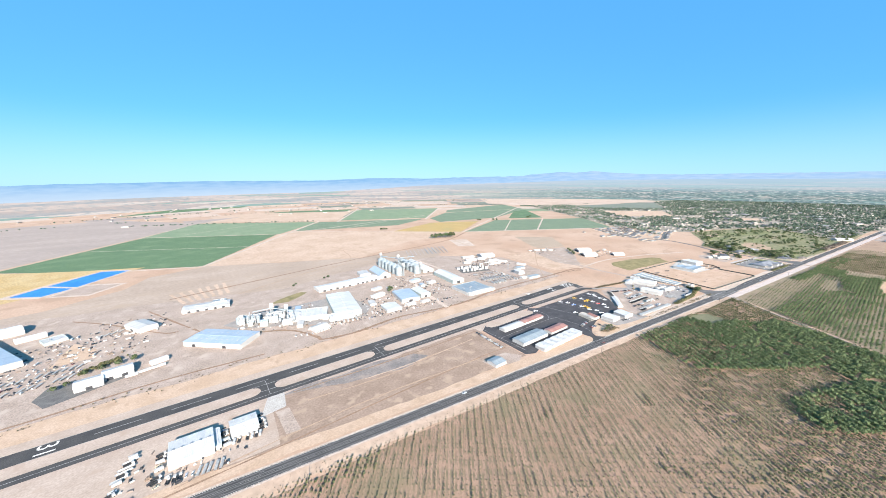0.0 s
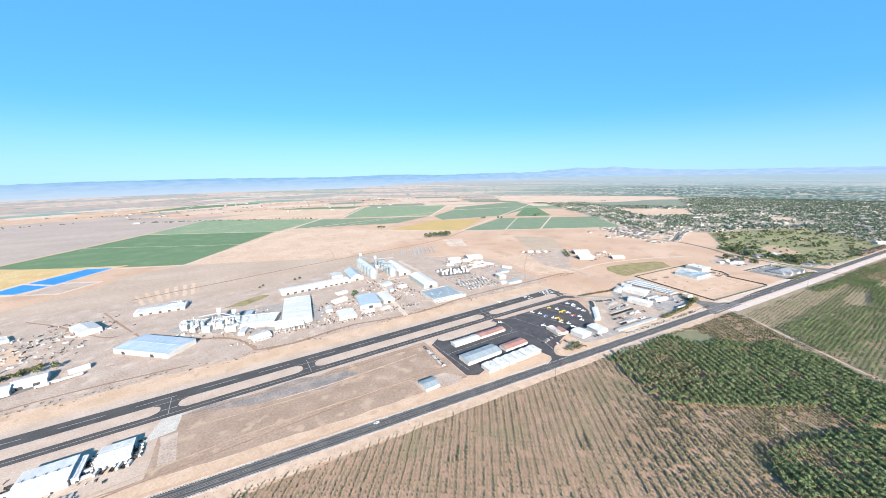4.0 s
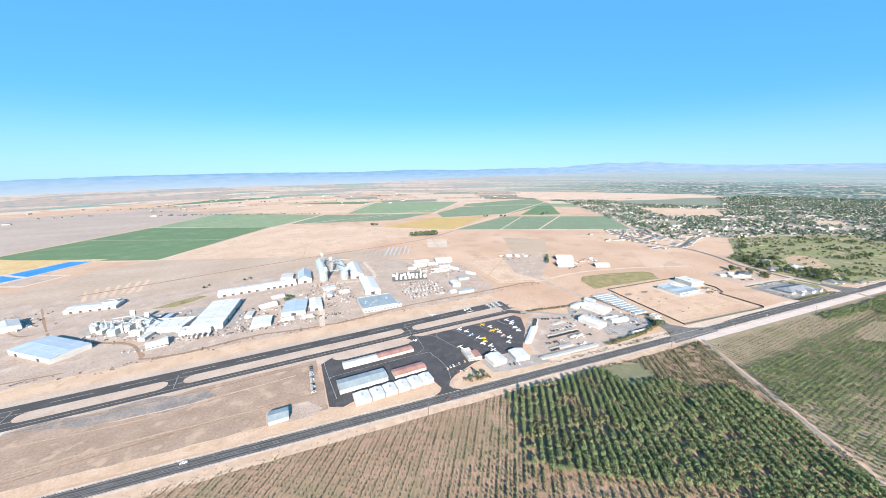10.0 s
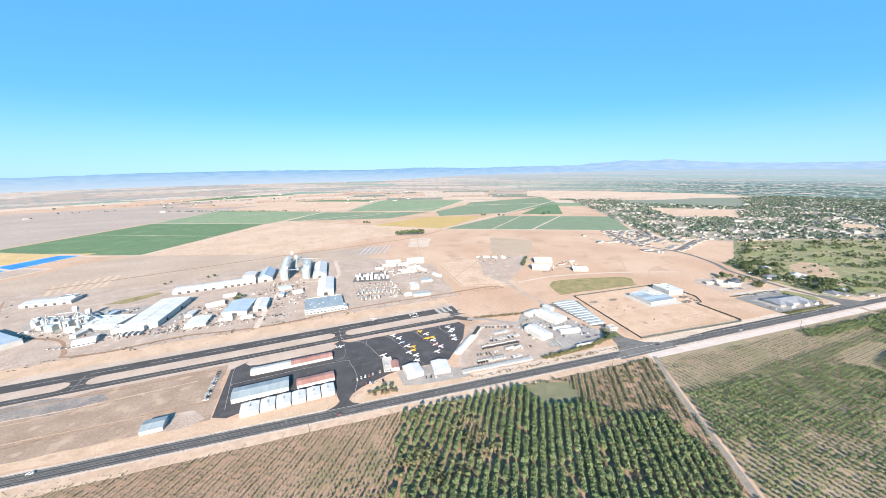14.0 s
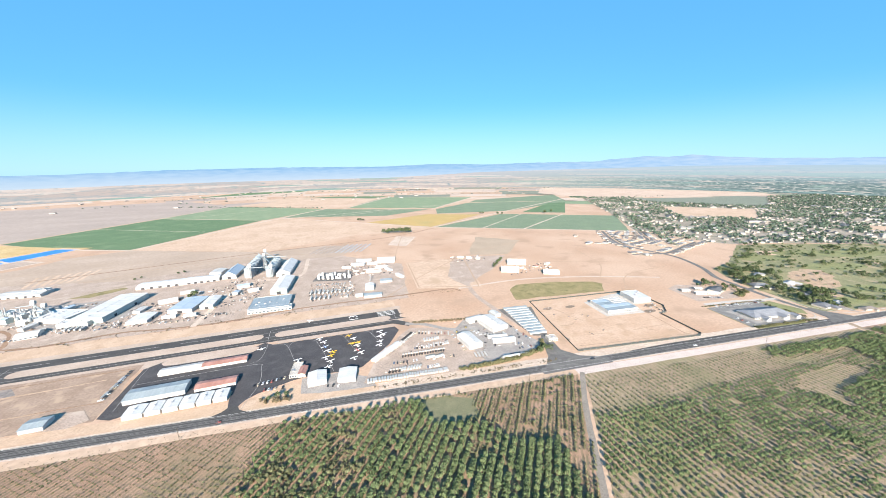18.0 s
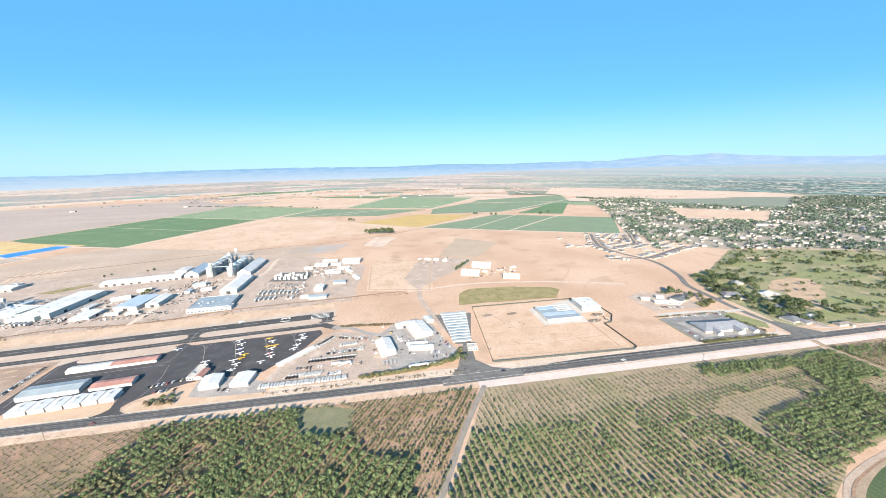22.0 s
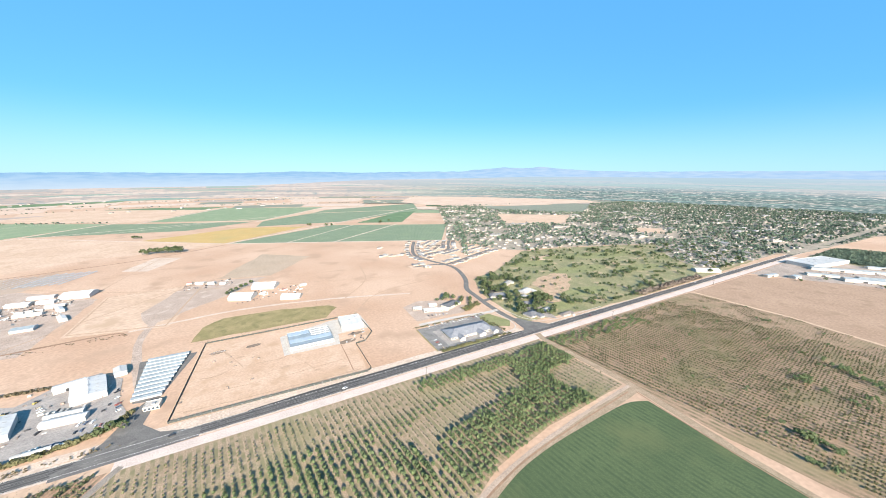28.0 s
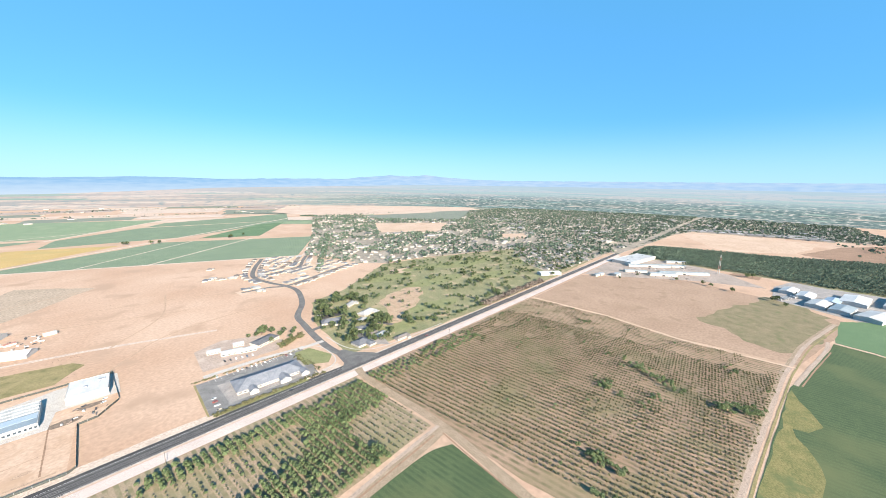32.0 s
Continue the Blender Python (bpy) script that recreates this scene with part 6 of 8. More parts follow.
def west_size(x, y):
    n = n2(x, y, 34) + 0.5 * n2(x, y, 12, 5)
    if inside(x, y, WEED_PATCH):
        return 0.0
    if inside(x, y, YOUNG):
        return 0.28 + 0.08 * n
    if inside(x, y, GREEN1) or inside(x, y, GREEN2):
        if n < -0.52:
            return 0.3
        if x < 655 and y > 150 - 0.22 * (655 - x) + 14 * n:
            return (0.52 if n < -0.1 else 0.78) + 0.12 * n
        return 0.93 + 0.2 * n
    e = n2(x, y, 55, 9) + 0.35 * n2(x, y, 15, 2)
    if e > 0.5:
        return 0.22 + 0.05 * n
    if e < -0.5:
        return 0.12
    return max(0.14, min(0.25, 0.1 + (x - 330) / 1100 + (120 - y) / 900)) * (1 + 0.25 * n)


def east_size(x, y):
    n = n2(x, y, 30, 3) + 0.5 * n2(x, y, 12, 7)
    if x > 1292 + 6 * n and y < 66 + 8 * n:
        return 0.3 + 0.12 * n
    if x > 1180 and y < 70 - (1345 - x) * 0.25 + 60 and x > 1225 + max(0, y - 20) * 0.5:
        return 0.92 + 0.2 * n
    if near_seg(x, y, (1141, 24), (1300, 40), 34) or near_seg(x, y, (1153, 132), (1320, 108), 12):
        return 0.85 + 0.2 * n
    if near_seg(x, y, (840, 80), (1060, 40), 40):
        return 0.74 + 0.25 * n
    if near_seg(x, y, (1118, 60), (1190, 60), 26):
        return 0.25
    if y > 118 - (x - 880) * 0.06:
        return 0.34 + 0.12 * n
    return 0.56 + 0.28 * n


def north_size(x, y):
    n = n2(x, y, 26, 3) + 0.5 * n2(x, y, 10, 7)
    for a, b, w in (((1625, -130), (1580, -190), 8), ((1574, -236), (1590, -272), 9), ((1362, -147), (1360, -185), 9), ((1408, -142), (1404, -162), 7), ((1531, -120), (1529, -142), 6)):
        if near_seg(x, y, a, b, w):
            return 0.8 + 0.2 * n
    if y > 92 - (x - 1368) * 0.12 and x < 1560:
        return 0.62 + 0.2 * n
    if n > 0.62:
        return 0.6
    if x > 1690 or n2(x, y, 48, 21) + 0.5 * n2(x, y, 17, 5) < -0.48:
        return 0.0 if n < 0.05 else 0.26
    return 0.36 + 0.12 * n


def grid_in(poly, deg, across, along):
    """Planting spots in rows that run at deg."""
    d = Vector((math.cos(radians(deg)), math.sin(radians(deg))))
    s = Vector((-d.y, d.x))
    us = [Vector(p) @ d for p in poly]
    vs = [Vector(p) @ s for p in poly]
    out = []
    for i in range(int(min(vs) / across), int(max(vs) / across) + 1):
        for j in range(int(min(us) / along), int(max(us) / along) + 1):
            p = d * (j * along + 1.0 * n2(i * 9, j * 9, 5, 1)) + s * (i * across + 0.7 * n2(i * 9, j * 9, 5, 4))
            if inside(p.x, p.y, poly):
                out.append((p.x, p.y))
    return out


SEEN_W = ((-60, 316), (560, 217), (874, 182), (785, 46), (714, -60), (420, -75), (130, 180), (-60, 300))
rp = random.Random(5)
orchard_trees = [tree_kind("orchard_tree", 20 + i, 96, 3.2, 3.7, 2.7, 0.72, 1.6, 0.16, LEAF_A, "young walnut tree with a round green crown", group="orchard rows") for i in range(5)]
big, small, low, count = [], [], [], 0
for x, y in grid_in(SEEN_W, 52, 7.6, 4.9):
    if y > road_y(x) - 22:
        continue
    s = west_size(x, y)
    if s <= 0.05 or random.random() < (0.05 if s > 0.5 else 0.1):
        continue
    if s > 0.5:
        if 600 < x < 690 and 120 < y < 195 and count < 150:
            plant(orchard_trees, x, y, s)
            count += 1
        else:
            big.append((x, y, s))
    else:
        small.append((x, y, s * 5.8))
        small.append((x - 2.99 + rp.uniform(-0.5, 0.5), y + 2.34 + rp.uniform(-0.5, 0.5), s * rp.uniform(2.6, 4.6)))
        small.append((x + 1.97 + rp.uniform(-0.5, 0.5), y + 2.52 + rp.uniform(-0.5, 0.5), s * rp.uniform(2.2, 4.6)))
for x, y in grid_in(EAST, 90, 6.4, 5.0):
    if y > road_y(x) - 36 or y < -90:
        continue
    s = east_size(x, y)
    if s > 0.05 and random.random() > 0.07:
        s = max(0.2, s * random.uniform(0.72, 1.0))
        (big if s > 0.42 else small).append((x, y, s if s > 0.42 else s * 3.6))
for x, y in grid_in(NORTH, 90, 6.4, 3.3):
    if y > road_y(x) - 34 or x < 1366:
        continue
    s = north_size(x, y)
    if s > 0.05 and random.random() > 0.06:
        if s > 0.55:
            if random.random() < 0.6:
                big.append((x, y, s))
        else:
            low.append((x, y, s * random.uniform(2.6, 4.0)))
thicket("young_orchard", low, SAPLING, (LEAF_N, BARK), "close rows of low young orchard trees", "saplings")
thicket("orchard_rest", big, WALNUT, (LEAF_A, BARK), "rows of leafy green orchard trees", "orchard")
thicket("orchard_saplings", small, SAPLING, (LEAF_B, BARK), "rows of small orchard saplings and weeds", "saplings")

# shade trees of the park and along the lanes
shade_trees = [tree_kind("shade_tree", 120 + i, 90, 5.6 + 0.5 * (i % 3), 7.0, 4.8, 1.25, 3.2, 0.35, LEAF_C, "broad dark green shade tree", group="park trees") for i in range(5)]
PARK_HOUSES = ((1438, 304, 34, 20, 1), (1506, 290, 36, 18, 0), (1420, 200, 24, 20, 1), (1458, 198, 22, 12, 0), (1474, 166, 26, 10, 3), (1452, 242, 14, 12, 1), (1514, 350, 30, 12, 0), (1476, 268, 18, 10, 0))
PARK = ((1400, 200), (1425, 330), (1475, 415), (1560, 435), (1640, 475), (1790, 555), (1960, 515), (2400, 310), (2290, 100), (1903, 122), (1559, 156))


def clear_of_houses(x, y):
    return all(abs(x - a) > L / 2 + 2 or abs(y - b) > W / 2 + 3 for a, b, L, W, m in PARK_HOUSES)


count = 0
rp = random.Random(5)
tries = 0
spots = []
while count < 140 and tries < 6000:
    tries += 1
    x, y = rp.uniform(1395, 2380), rp.uniform(110, 560)
    if not inside(x, y, PARK) or y < road_y(x) + 16:
        continue
    n = n2(x, y, 45, 2)
    west = x < 1560
    if n < (-0.05 if west else 0.08) or (1530 < x < 1640 and 235 < y < 335 and rp.random() < 0.85):
        continue
    if not clear_of_houses(x, y) or any((x - a) ** 2 + (y - b) ** 2 < 60 for a, b in spots):
        continue
    spots.append((x, y))
    plant(shade_trees, x, y, rp.uniform(0.65, 1.25) if west else rp.uniform(0.5, 0.95))
    count += 1
for x in range(1600, 1680, 16):
    plant(shade_trees, x + rp.uniform(-2, 2), road_y(x) + 20 + rp.uniform(-2, 4), rp.uniform(0.4, 0.6))
for x, y, s in ((339, 661, 1.0), (332, 655, 0.7), (806, 1172, 1.5), (816, 1160, 1.3), (828, 1170, 1.6), (840, 1160, 1.7), (852, 1164, 1.4), (862, 1154, 1.9), (874, 1158, 1.6), (886, 1150, 1.9), (898, 1148, 1.7), (890, 1162, 1.4), (745, 1530, 1.0), (756, 1522, 1.1), (768, 1516, 0.9), (1370, 1510, 1.0), (1380, 1500, 1.1),
                (1440, 1452, 1.2), (1462, 1446, 1.1), (1690, 1400, 1.1), (1700, 1412, 1.2), (1760, 1440, 1.0), (-138, 600, 0.6), (-122, 604, 0.6), (-106, 606, 0.7), (-90, 610, 0.8), (-160, 572, 0.6), (-150, 578, 0.55), (1338, 345, 1.1), (1346, 356, 1.0), (1352, 340, 0.9), (1336, 310, 0.7),
                (1355, 318, 0.8), (988, 622, 0.7), (996, 632, 0.8), (1006, 640, 0.75), (1016, 656, 0.8), (1026, 664, 0.7), (1038, 678, 0.75), (1362, 300, 0.6), (1372, 312, 0.7), (1366, 330, 0.7), (1352, 286, 0.6), (1340, 282, 0.5), (1330, 346, 0.6), (1320, 350, 0.6), (1348, 352, 0.8), (1380, 322, 0.6), (862, 242, 0.8), (870, 246, 0.9), (878, 244, 0.75), (523, 262, 0.45), (532, 264, 0.55), (541, 264, 0.5), (250, 850, 0.5), (262, 855, 0.6), (172, 830, 0.5), (180, 842, 0.45)):
    plant(shade_trees, x, y, s)
for x, y, s in ((2170, -205, 0.9), (2160, -222, 0.8), (2140, -262, 0.9), (2110, -330, 1.0), (2128, -338, 0.9), (2080, -345, 0.8), (2330, -300, 1.1), (2345, -312, 1.0), (2090, -30, 0.6), (2150, -62, 0.7), (2170, -150, 0.7)):
    plant(shade_trees, x, y, s)
more = []
while len(more) < 660:
    x, y = rp.uniform(1395, 2390), rp.uniform(105, 560)
    if inside(x, y, PARK) and y > road_y(x) + 14 and (n2(x, y, 45, 2) > 0.08 or rp.random() < (0.5 if x < 1490 else 0.14)) and clear_of_houses(x, y) and not (1480 < x < 1690 and 200 < y < 345 and rp.random() < 0.6):
        more.append((x, y, rp.uniform(0.3, 0.8)))
CORNER = ((1396, 215), (1420, 322), (1470, 410), (1545, 432), (1545, 345), (1528, 240), (1470, 182), (1415, 182))
while len(more) < 740:
    x, y = rp.uniform(1395, 1550), rp.uniform(180, 435)
    if inside(x, y, CORNER) and n2(x, y, 22, 12) > -0.1 and clear_of_houses(x, y):
        more.append((x, y, rp.uniform(0.6, 1.2)))
thicket("park_grove", more, [leaf_cloud(140 + i, 60, 5.4, 6.2, 4.6, 1.35, 3.0, 0.3) for i in range(4)], (LEAF_C, BARK), "groves of dark green park trees")
# bushes along the contractor's yard and verges
brush = []
hedge = []
for k in range(150):
    x = rp.uniform(630, 880)
    brush.append((x, road_y(x) + 13 + rp.uniform(-3, 3), rp.uniform(0.2, 0.5)))
dry_row = []
for k in range(260):
    x = rp.uniform(1684, 1930)
    dry_row.append((x, road_y(x) + 17 + rp.uniform(-5, 6), rp.uniform(1.1, 2.1)))
thicket("dry_tree_row", dry_row, ROUGH, (surface("dry_twigs", (0.12, 0.095, 0.078), (0.175, 0.14, 0.112), scale=20, fine=1.5, rnd=-0.3), BARK), "row of bare brown trees beside the highway", "trees")
for k in range(260):
    x = rp.uniform(742, 884)
    hedge.append((x, interp(x, ((742, 241), (786, 240), (825, 239), (865, 247), (884, 268))) + rp.uniform(-2.5, 2.5), rp.uniform(0.6, 1.15)))
for k in range(36):
    x = rp.uniform(-150, -98)
    hedge.append((x, 590 + (x + 168) * 0.58 + rp.uniform(-3, 4), rp.uniform(0.6, 1.4)))
for k in range(26):
    x = rp.uniform(514, 546)
    brush.append((x, 262 - (x - 514) * 0.2 + rp.uniform(-4, 4), rp.uniform(0.5, 1.0)))
for k in range(220):
    x = rp.uniform(720, 810)
    brush.append((x, 392 - (x - 720) * 0.22 + rp.uniform(-3, 3), rp.uniform(0.3, 0.7)))
for k in range(300):
    x = rp.uniform(-300, 850)
    brush.append((x, 506 + 8 * n2(x, 0, 80) + rp.uniform(-9, 9), rp.uniform(0.15, 0.5)))
for k in range(170):  # beds round the clinic
    x = rp.uniform(1216, 1338)
    hedge.append((x, 187 - (x - 1216) * 0.115 + rp.uniform(-2.5, 2.5), rp.uniform(0.35, 0.75)))
for k in range(90):
    x = rp.uniform(1222, 1350)
    hedge.append((x, 271 - (x - 1222) * 0.13 + rp.uniform(-1.5, 1.5), rp.uniform(0.25, 0.55)))
for k in range(60):
    hedge.append((rp.uniform(1332, 1342), rp.uniform(182, 240), rp.uniform(0.3, 0.6)))
for k in range(120):
    x = rp.uniform(1336, 1380)
    hedge.append((x, 284 + (x - 1336) * 0.3 + rp.uniform(-7, 7), rp.uniform(0.5, 1.1)))
thicket("hedge", hedge, ROUGH, (LEAF_N, BARK), "rough olive-green hedge and bushes", "hedge")
thicket("brush", brush, ROUGH, (LEAF_D, BARK), "dry olive-brown brush and hedge plants", "brush")
scrub = []
for k in range(2200):
    x, y = rp.uniform(-300, 1350), rp.uniform(470, 1180)
    if n2(x, y, 60, 6) > 0.25:
        scrub.append((x, y, rp.uniform(0.1, 0.3)))
for k in range(900):
    x = rp.uniform(-50, 870)
    scrub.append((x, road_y(x) - 17 + rp.uniform(-7, 5), rp.uniform(0.12, 0.4)))
for k in range(500):
    x, y = rp.uniform(930, 1150), rp.uniform(395, 490)
    if n2(x, y, 22, 1) > 0.1:
        scrub.append((x, y, rp.uniform(0.2, 0.45)))
thicket("scrub", scrub, SAPLING, (LEAF_D, BARK), "sparse dry weeds and tumbleweed", "weeds")

# town trees and the dark orchard beyond the plant
canopy = []
BARE = (((2230, 1068), (2463, 1368), (2803, 1075), (2440, 861)), ((2480, 520), (2600, 600), (2700, 520), (2560, 440)))
while len(canopy) < 330:
    x, y = rp.uniform(2030, 2520), rp.uniform(60, 380)
    if inside(x, y, RESID) and y > road_y(x) + 14:
        canopy.append((x, y, rp.uniform(0.4, 1.0)))
while len(canopy) < 16800:
    x, y = rp.uniform(1690, 4490), rp.uniform(-910, 1950)
    if not inside(x, y, TOWN) or any(inside(x, y, b) for b in BARE) or abs(y - road_y(x)) < 14:
        continue
    if n2(x, y, 120, 8) + 0.4 * n2(x, y, 40, 2) < -0.25 - (x - 2600) / 5000:
        continue
    canopy.append((x, y, rp.uniform(0.4, 1.05)))
FAR_ORCHARD = ((2470, 4), (2700, -18), (2740, -123), (2770, -424), (2840, -624), (2850, -900), (2300, -790), (2325, -545), (2340, -436), (2370, -372), (2390, -277), (2424, -120))
for x, y in grid_in(FAR_ORCHARD, 70, 8.5, 7.5):
    canopy.append((x, y, rp.uniform(0.5, 0.72)))
for k in range(260):
    x, y = rp.uniform(2900, 3480), rp.uniform(-1060, -640)
    if n2(x, y, 70, 3) > 0.0:
        canopy.append((x, y, rp.uniform(0.6, 1.2)))
for k in range(620):  # tree lines along far fields and the river
    t_ = rp.random()
    a, b = rp.choice((((-900, 2700), (900, 3050)), ((900, 3050), (2400, 2500)), ((-700, 3100), (400, 3300)), ((1200, 3400), (2900, 3000)), ((2400, 2080), (2480, 2000)), ((500, 3600), (1900, 3350)), ((2006, 1153), (1599, 602)), ((2006, 1153), (1599, 602)), ((-300, 2560), (600, 2120)), ((2380, 2010), (3060, 1810))))
    canopy.append((a[0] + (b[0] - a[0]) * t_, a[1] + (b[1] - a[1]) * t_ + rp.uniform(-12, 12), rp.uniform(0.4, 0.9)))
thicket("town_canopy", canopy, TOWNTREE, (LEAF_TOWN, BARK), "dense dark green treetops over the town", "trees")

# ---- houses ----
HOUSE_WALL = surface("tan_stucco", (0.30, 0.272, 0.24), (0.37, 0.338, 0.298), scale=30, fine=1.0, rnd=0.2)
HOUSE_ROOFS = [surface("roof_%s" % n, c, tuple(v * 1.2 for v in c), scale=6, fine=0.7, rnd=0.15) for n, c in (("white", (0.25, 0.247, 0.24)), ("grey", (0.11, 0.114, 0.125)), ("brown", (0.115, 0.098, 0.088)), ("tan", (0.165, 0.145, 0.13)))]


def house(x, y, L, W, h, rz, m, wing=True, glazed=False):
    b = base("house", x, y, 0, rz, "single-storey suburban house with a %s roof" % m.name.split("_")[1], "house", "suburban houses")
    for nm, (cx, cy, l, w) in (("main", (0, 0, L, W)), ("wing", (L * 0.28, -W * 0.55, W * 0.62, W * 0.8)))[: 2 if wing else 1]:
        rise = min(l, w) * 0.22
        x0, x1, y0, y1 = cx - l / 2, cx + l / 2, cy - w / 2, cy + w / 2
        part("wall", boxes((x0, y0, -0.3, x1, y1, h)), HOUSE_WALL, b)
        bm = bmesh.new()
        o, hx = 0.6, min(l, w) * 0.5
        along = l >= w
        v = [bm.verts.new(p) for p in ((x0 - o, y0 - o, h), (x1 + o, y0 - o, h), (x1 + o, y1 + o, h), (x0 - o, y1 + o, h))]
        r = [bm.verts.new(p) for p in (((x0 + hx, cy, h + rise), (x1 - hx, cy, h + rise)) if along else ((cx, y0 + hx, h + rise), (cx, y1 - hx, h + rise)))]
        if (r[0].co - r[1].co).length < 0.2:
            r[0].co += Vector((-0.2, 0, 0)) if along else Vector((0, -0.2, 0))
        if along:
            faces = ((v[0], v[1], r[1], r[0]), (v[1], v[2], r[1]), (v[2], v[3], r[0], r[1]), (v[3], v[0], r[0]))
        else:
            faces = ((v[0], v[1], r[0]), (v[1], v[2], r[1], r[0]), (v[2], v[3], r[1]), (v[3], v[0], r[0], r[1]))
        for f in faces:
            bm.faces.new(f)
        bm.faces.new(v[::-1])
        part("roof", bm, m, b)
    for k in range(3 if glazed else 0):
        part("window", boxes((-L * 0.4 + k * L * 0.22, -W / 2 - 0.07, 0.9, -L * 0.4 + k * L * 0.22 + 1.6, -W / 2 + 0.02, 2.1)), GLASS, b)
    return b


templates = [house(1560 + 26 * i, 800 - 9 * i, 17, 11, 3.0, -30 + 90 * (i % 2), HOUSE_ROOFS[i % 4], i != 2) for i in range(4)]
LOTS = []


def lots_along(points, off, step=17.0):
    """House lots on both sides of a street, with the street's bearing."""
    P = smooth_line(points, 8)
    run = 0.0
    for a, b in zip(P, P[1:]):
        d = b - a
        run += d.length
        if run > step:
            run = 0.0
            s = Vector((-d.y, d.x)).normalized()
            for k in (-1, 1):
                q = a + s * off * k
                if all((q - Vector(o[:2])).length > 13 for o in LOTS) and rp.random() < 0.9:
                    LOTS.append((q.x, q.y, math.degrees(math.atan2(d.y, d.x)) + (0 if k < 0 else 180)))


lots_along(((1590, 895), (1522, 790), (1481, 702), (1483, 640)), 17)
lots_along(((1481, 694), (1545, 703), (1616, 722), (1660, 780), (1707, 838)), 17)
lots_along(((1500, 568), (1561, 584), (1640, 612), (1740, 640)), 16)
lots_along(((1408, 592), (1462, 586)), 15)
lots_along(((1560, 740), (1630, 800), (1680, 846)), 12)
lots_along(((1540, 800), (1600, 848), (1640, 872)), 12)
lots_along(((1560, 650), (1640, 672), (1730, 700)), 14)
for x, y, a in LOTS + [(1436, 861, 60), (1406, 756, 60), (1390, 749, 60), (1418, 738, 20), (1440, 730, 20), (1456, 739, 60)]:
    copy_thing(templates[rp.choice((1, 1, 2, 3, 0))], pose(x, y, ground_z(x, y), 0, 0, a))
for x, y, L, W, m in PARK_HOUSES:
    house(x, y, L, W, 3.4, rp.uniform(-30, 30), HOUSE_ROOFS[m], glazed=True)
for k in range(16):
    while True:
        x, y = rp.uniform(1700, 2500), rp.uniform(500, 1500)
        if inside(x, y, TOWN) and not inside(x, y, BARE[0]):
            break
    copy_thing(templates[rp.randrange(4)], pose(x, y, ground_z(x, y), 0, 0, rp.choice((-35, 55, 145, 235))))


def joined_blocks(name, rows, wall, roofs, label):
    """Far low buildings joined: body and gabled roof each."""
    for nm, mt, top in (("walls", wall, False), ("roofs", roofs, True)):
        Vs, Fs, k = [], [], 0
        for x, y, L, W, h, a in rows:
            c, s = math.cos(a), math.sin(a)
            l, w, r = L / 2, W / 2, W * 0.16
            if top:
                P = ((-l - .5, -w - .5, h), (l + .5, -w - .5, h), (l + .5, w + .5, h), (-l - .5, w + .5, h), (-l * 0.7, 0, h + r), (l * 0.7, 0, h + r))
                q = ((0, 1, 5, 4), (2, 3, 4, 5), (1, 2, 5, 5), (3, 0, 4, 4))
            else:
                P = ((-l, -w, 0), (l, -w, 0), (l, w, 0), (-l, w, 0), (-l, -w, h), (l, -w, h), (l, w, h), (-l, w, h))
                q = ((0, 1, 5, 4), (1, 2, 6, 5), (2, 3, 7, 6), (3, 0, 4, 7))
            Vs += [(px * c - py * s + x, px * s + py * c + y, pz) for px, py, pz in P]
            Fs += [[i + k for i in dict.fromkeys(f)] for f in q]
            k += len(P)
        me = bpy.data.meshes.new(name)
        me.from_pydata(Vs, [], Fs)
        me.materials.append(mt)
        tagged(new(name + ("_tops" if top else ""), me), label, "houses", kind="stuff")


far_roof = surface("far_roof", (0.16, 0.158, 0.155), (0.26, 0.252, 0.245), scale=60, fine=12, rnd=-0.5)
rows = []
while len(rows) < 90:
    x, y = rp.uniform(2040, 2510), rp.uniform(70, 370)
    if inside(x, y, RESID) and y > road_y(x) + 20:
        rows.append((x, y, rp.uniform(11, 18), rp.uniform(8, 12), 3.2, rp.choice((-0.1, 1.47)) + rp.uniform(-0.06, 0.06)))
while len(rows) < 2890:
    x, y = rp.uniform(1720, 4450), rp.uniform(-880, 1900)
    if inside(x, y, TOWN) and not any(inside(x, y, b) for b in BARE) and abs(y - road_y(x)) > 22 and n2(x, y, 150, 5) > -0.35:
        big_ = rp.random() < 0.03
        rows.append((x, y, rp.uniform(24, 50) if big_ else rp.uniform(9, 15), rp.uniform(14, 24) if big_ else rp.uniform(7, 10), rp.uniform(3, 6) if not big_ else 6, rp.choice((-0.6, 0.97)) + rp.uniform(-0.06, 0.06)))
for k in range(46):
    x, y = rp.uniform(3240, 3420), rp.uniform(-560, -140)
    rows.append((3400 + rp.uniform(0, 130), -150 - k * 11 + rp.uniform(-20, 20), rp.uniform(30, 70), rp.uniform(14, 26), 6, 1.5 + rp.uniform(-0.1, 0.1)))
for k in range(70):  # scattered farmsteads on the plain
    rows.append((rp.uniform(-1500, 3000), rp.uniform(2500, 3850), rp.uniform(14, 40), rp.uniform(10, 18), 5, rp.uniform(0, 3)))
joined_blocks("town_houses", rows, HOUSE_WALL, far_roof, "distant pale houses among trees")

# ---- aircraft ----
PLANE_PAINT = {n: surface("aircraft_" + n, c, tuple(min(1, v * 1.12) for v in c), scale=2, fine=0.5, rough=0.35) for n, c in (("white", (0.74, 0.74, 0.73)), ("yellow", (0.70, 0.42, 0.03)), ("blue", (0.10, 0.20, 0.48)), ("red", (0.45, 0.08, 0.07)))}


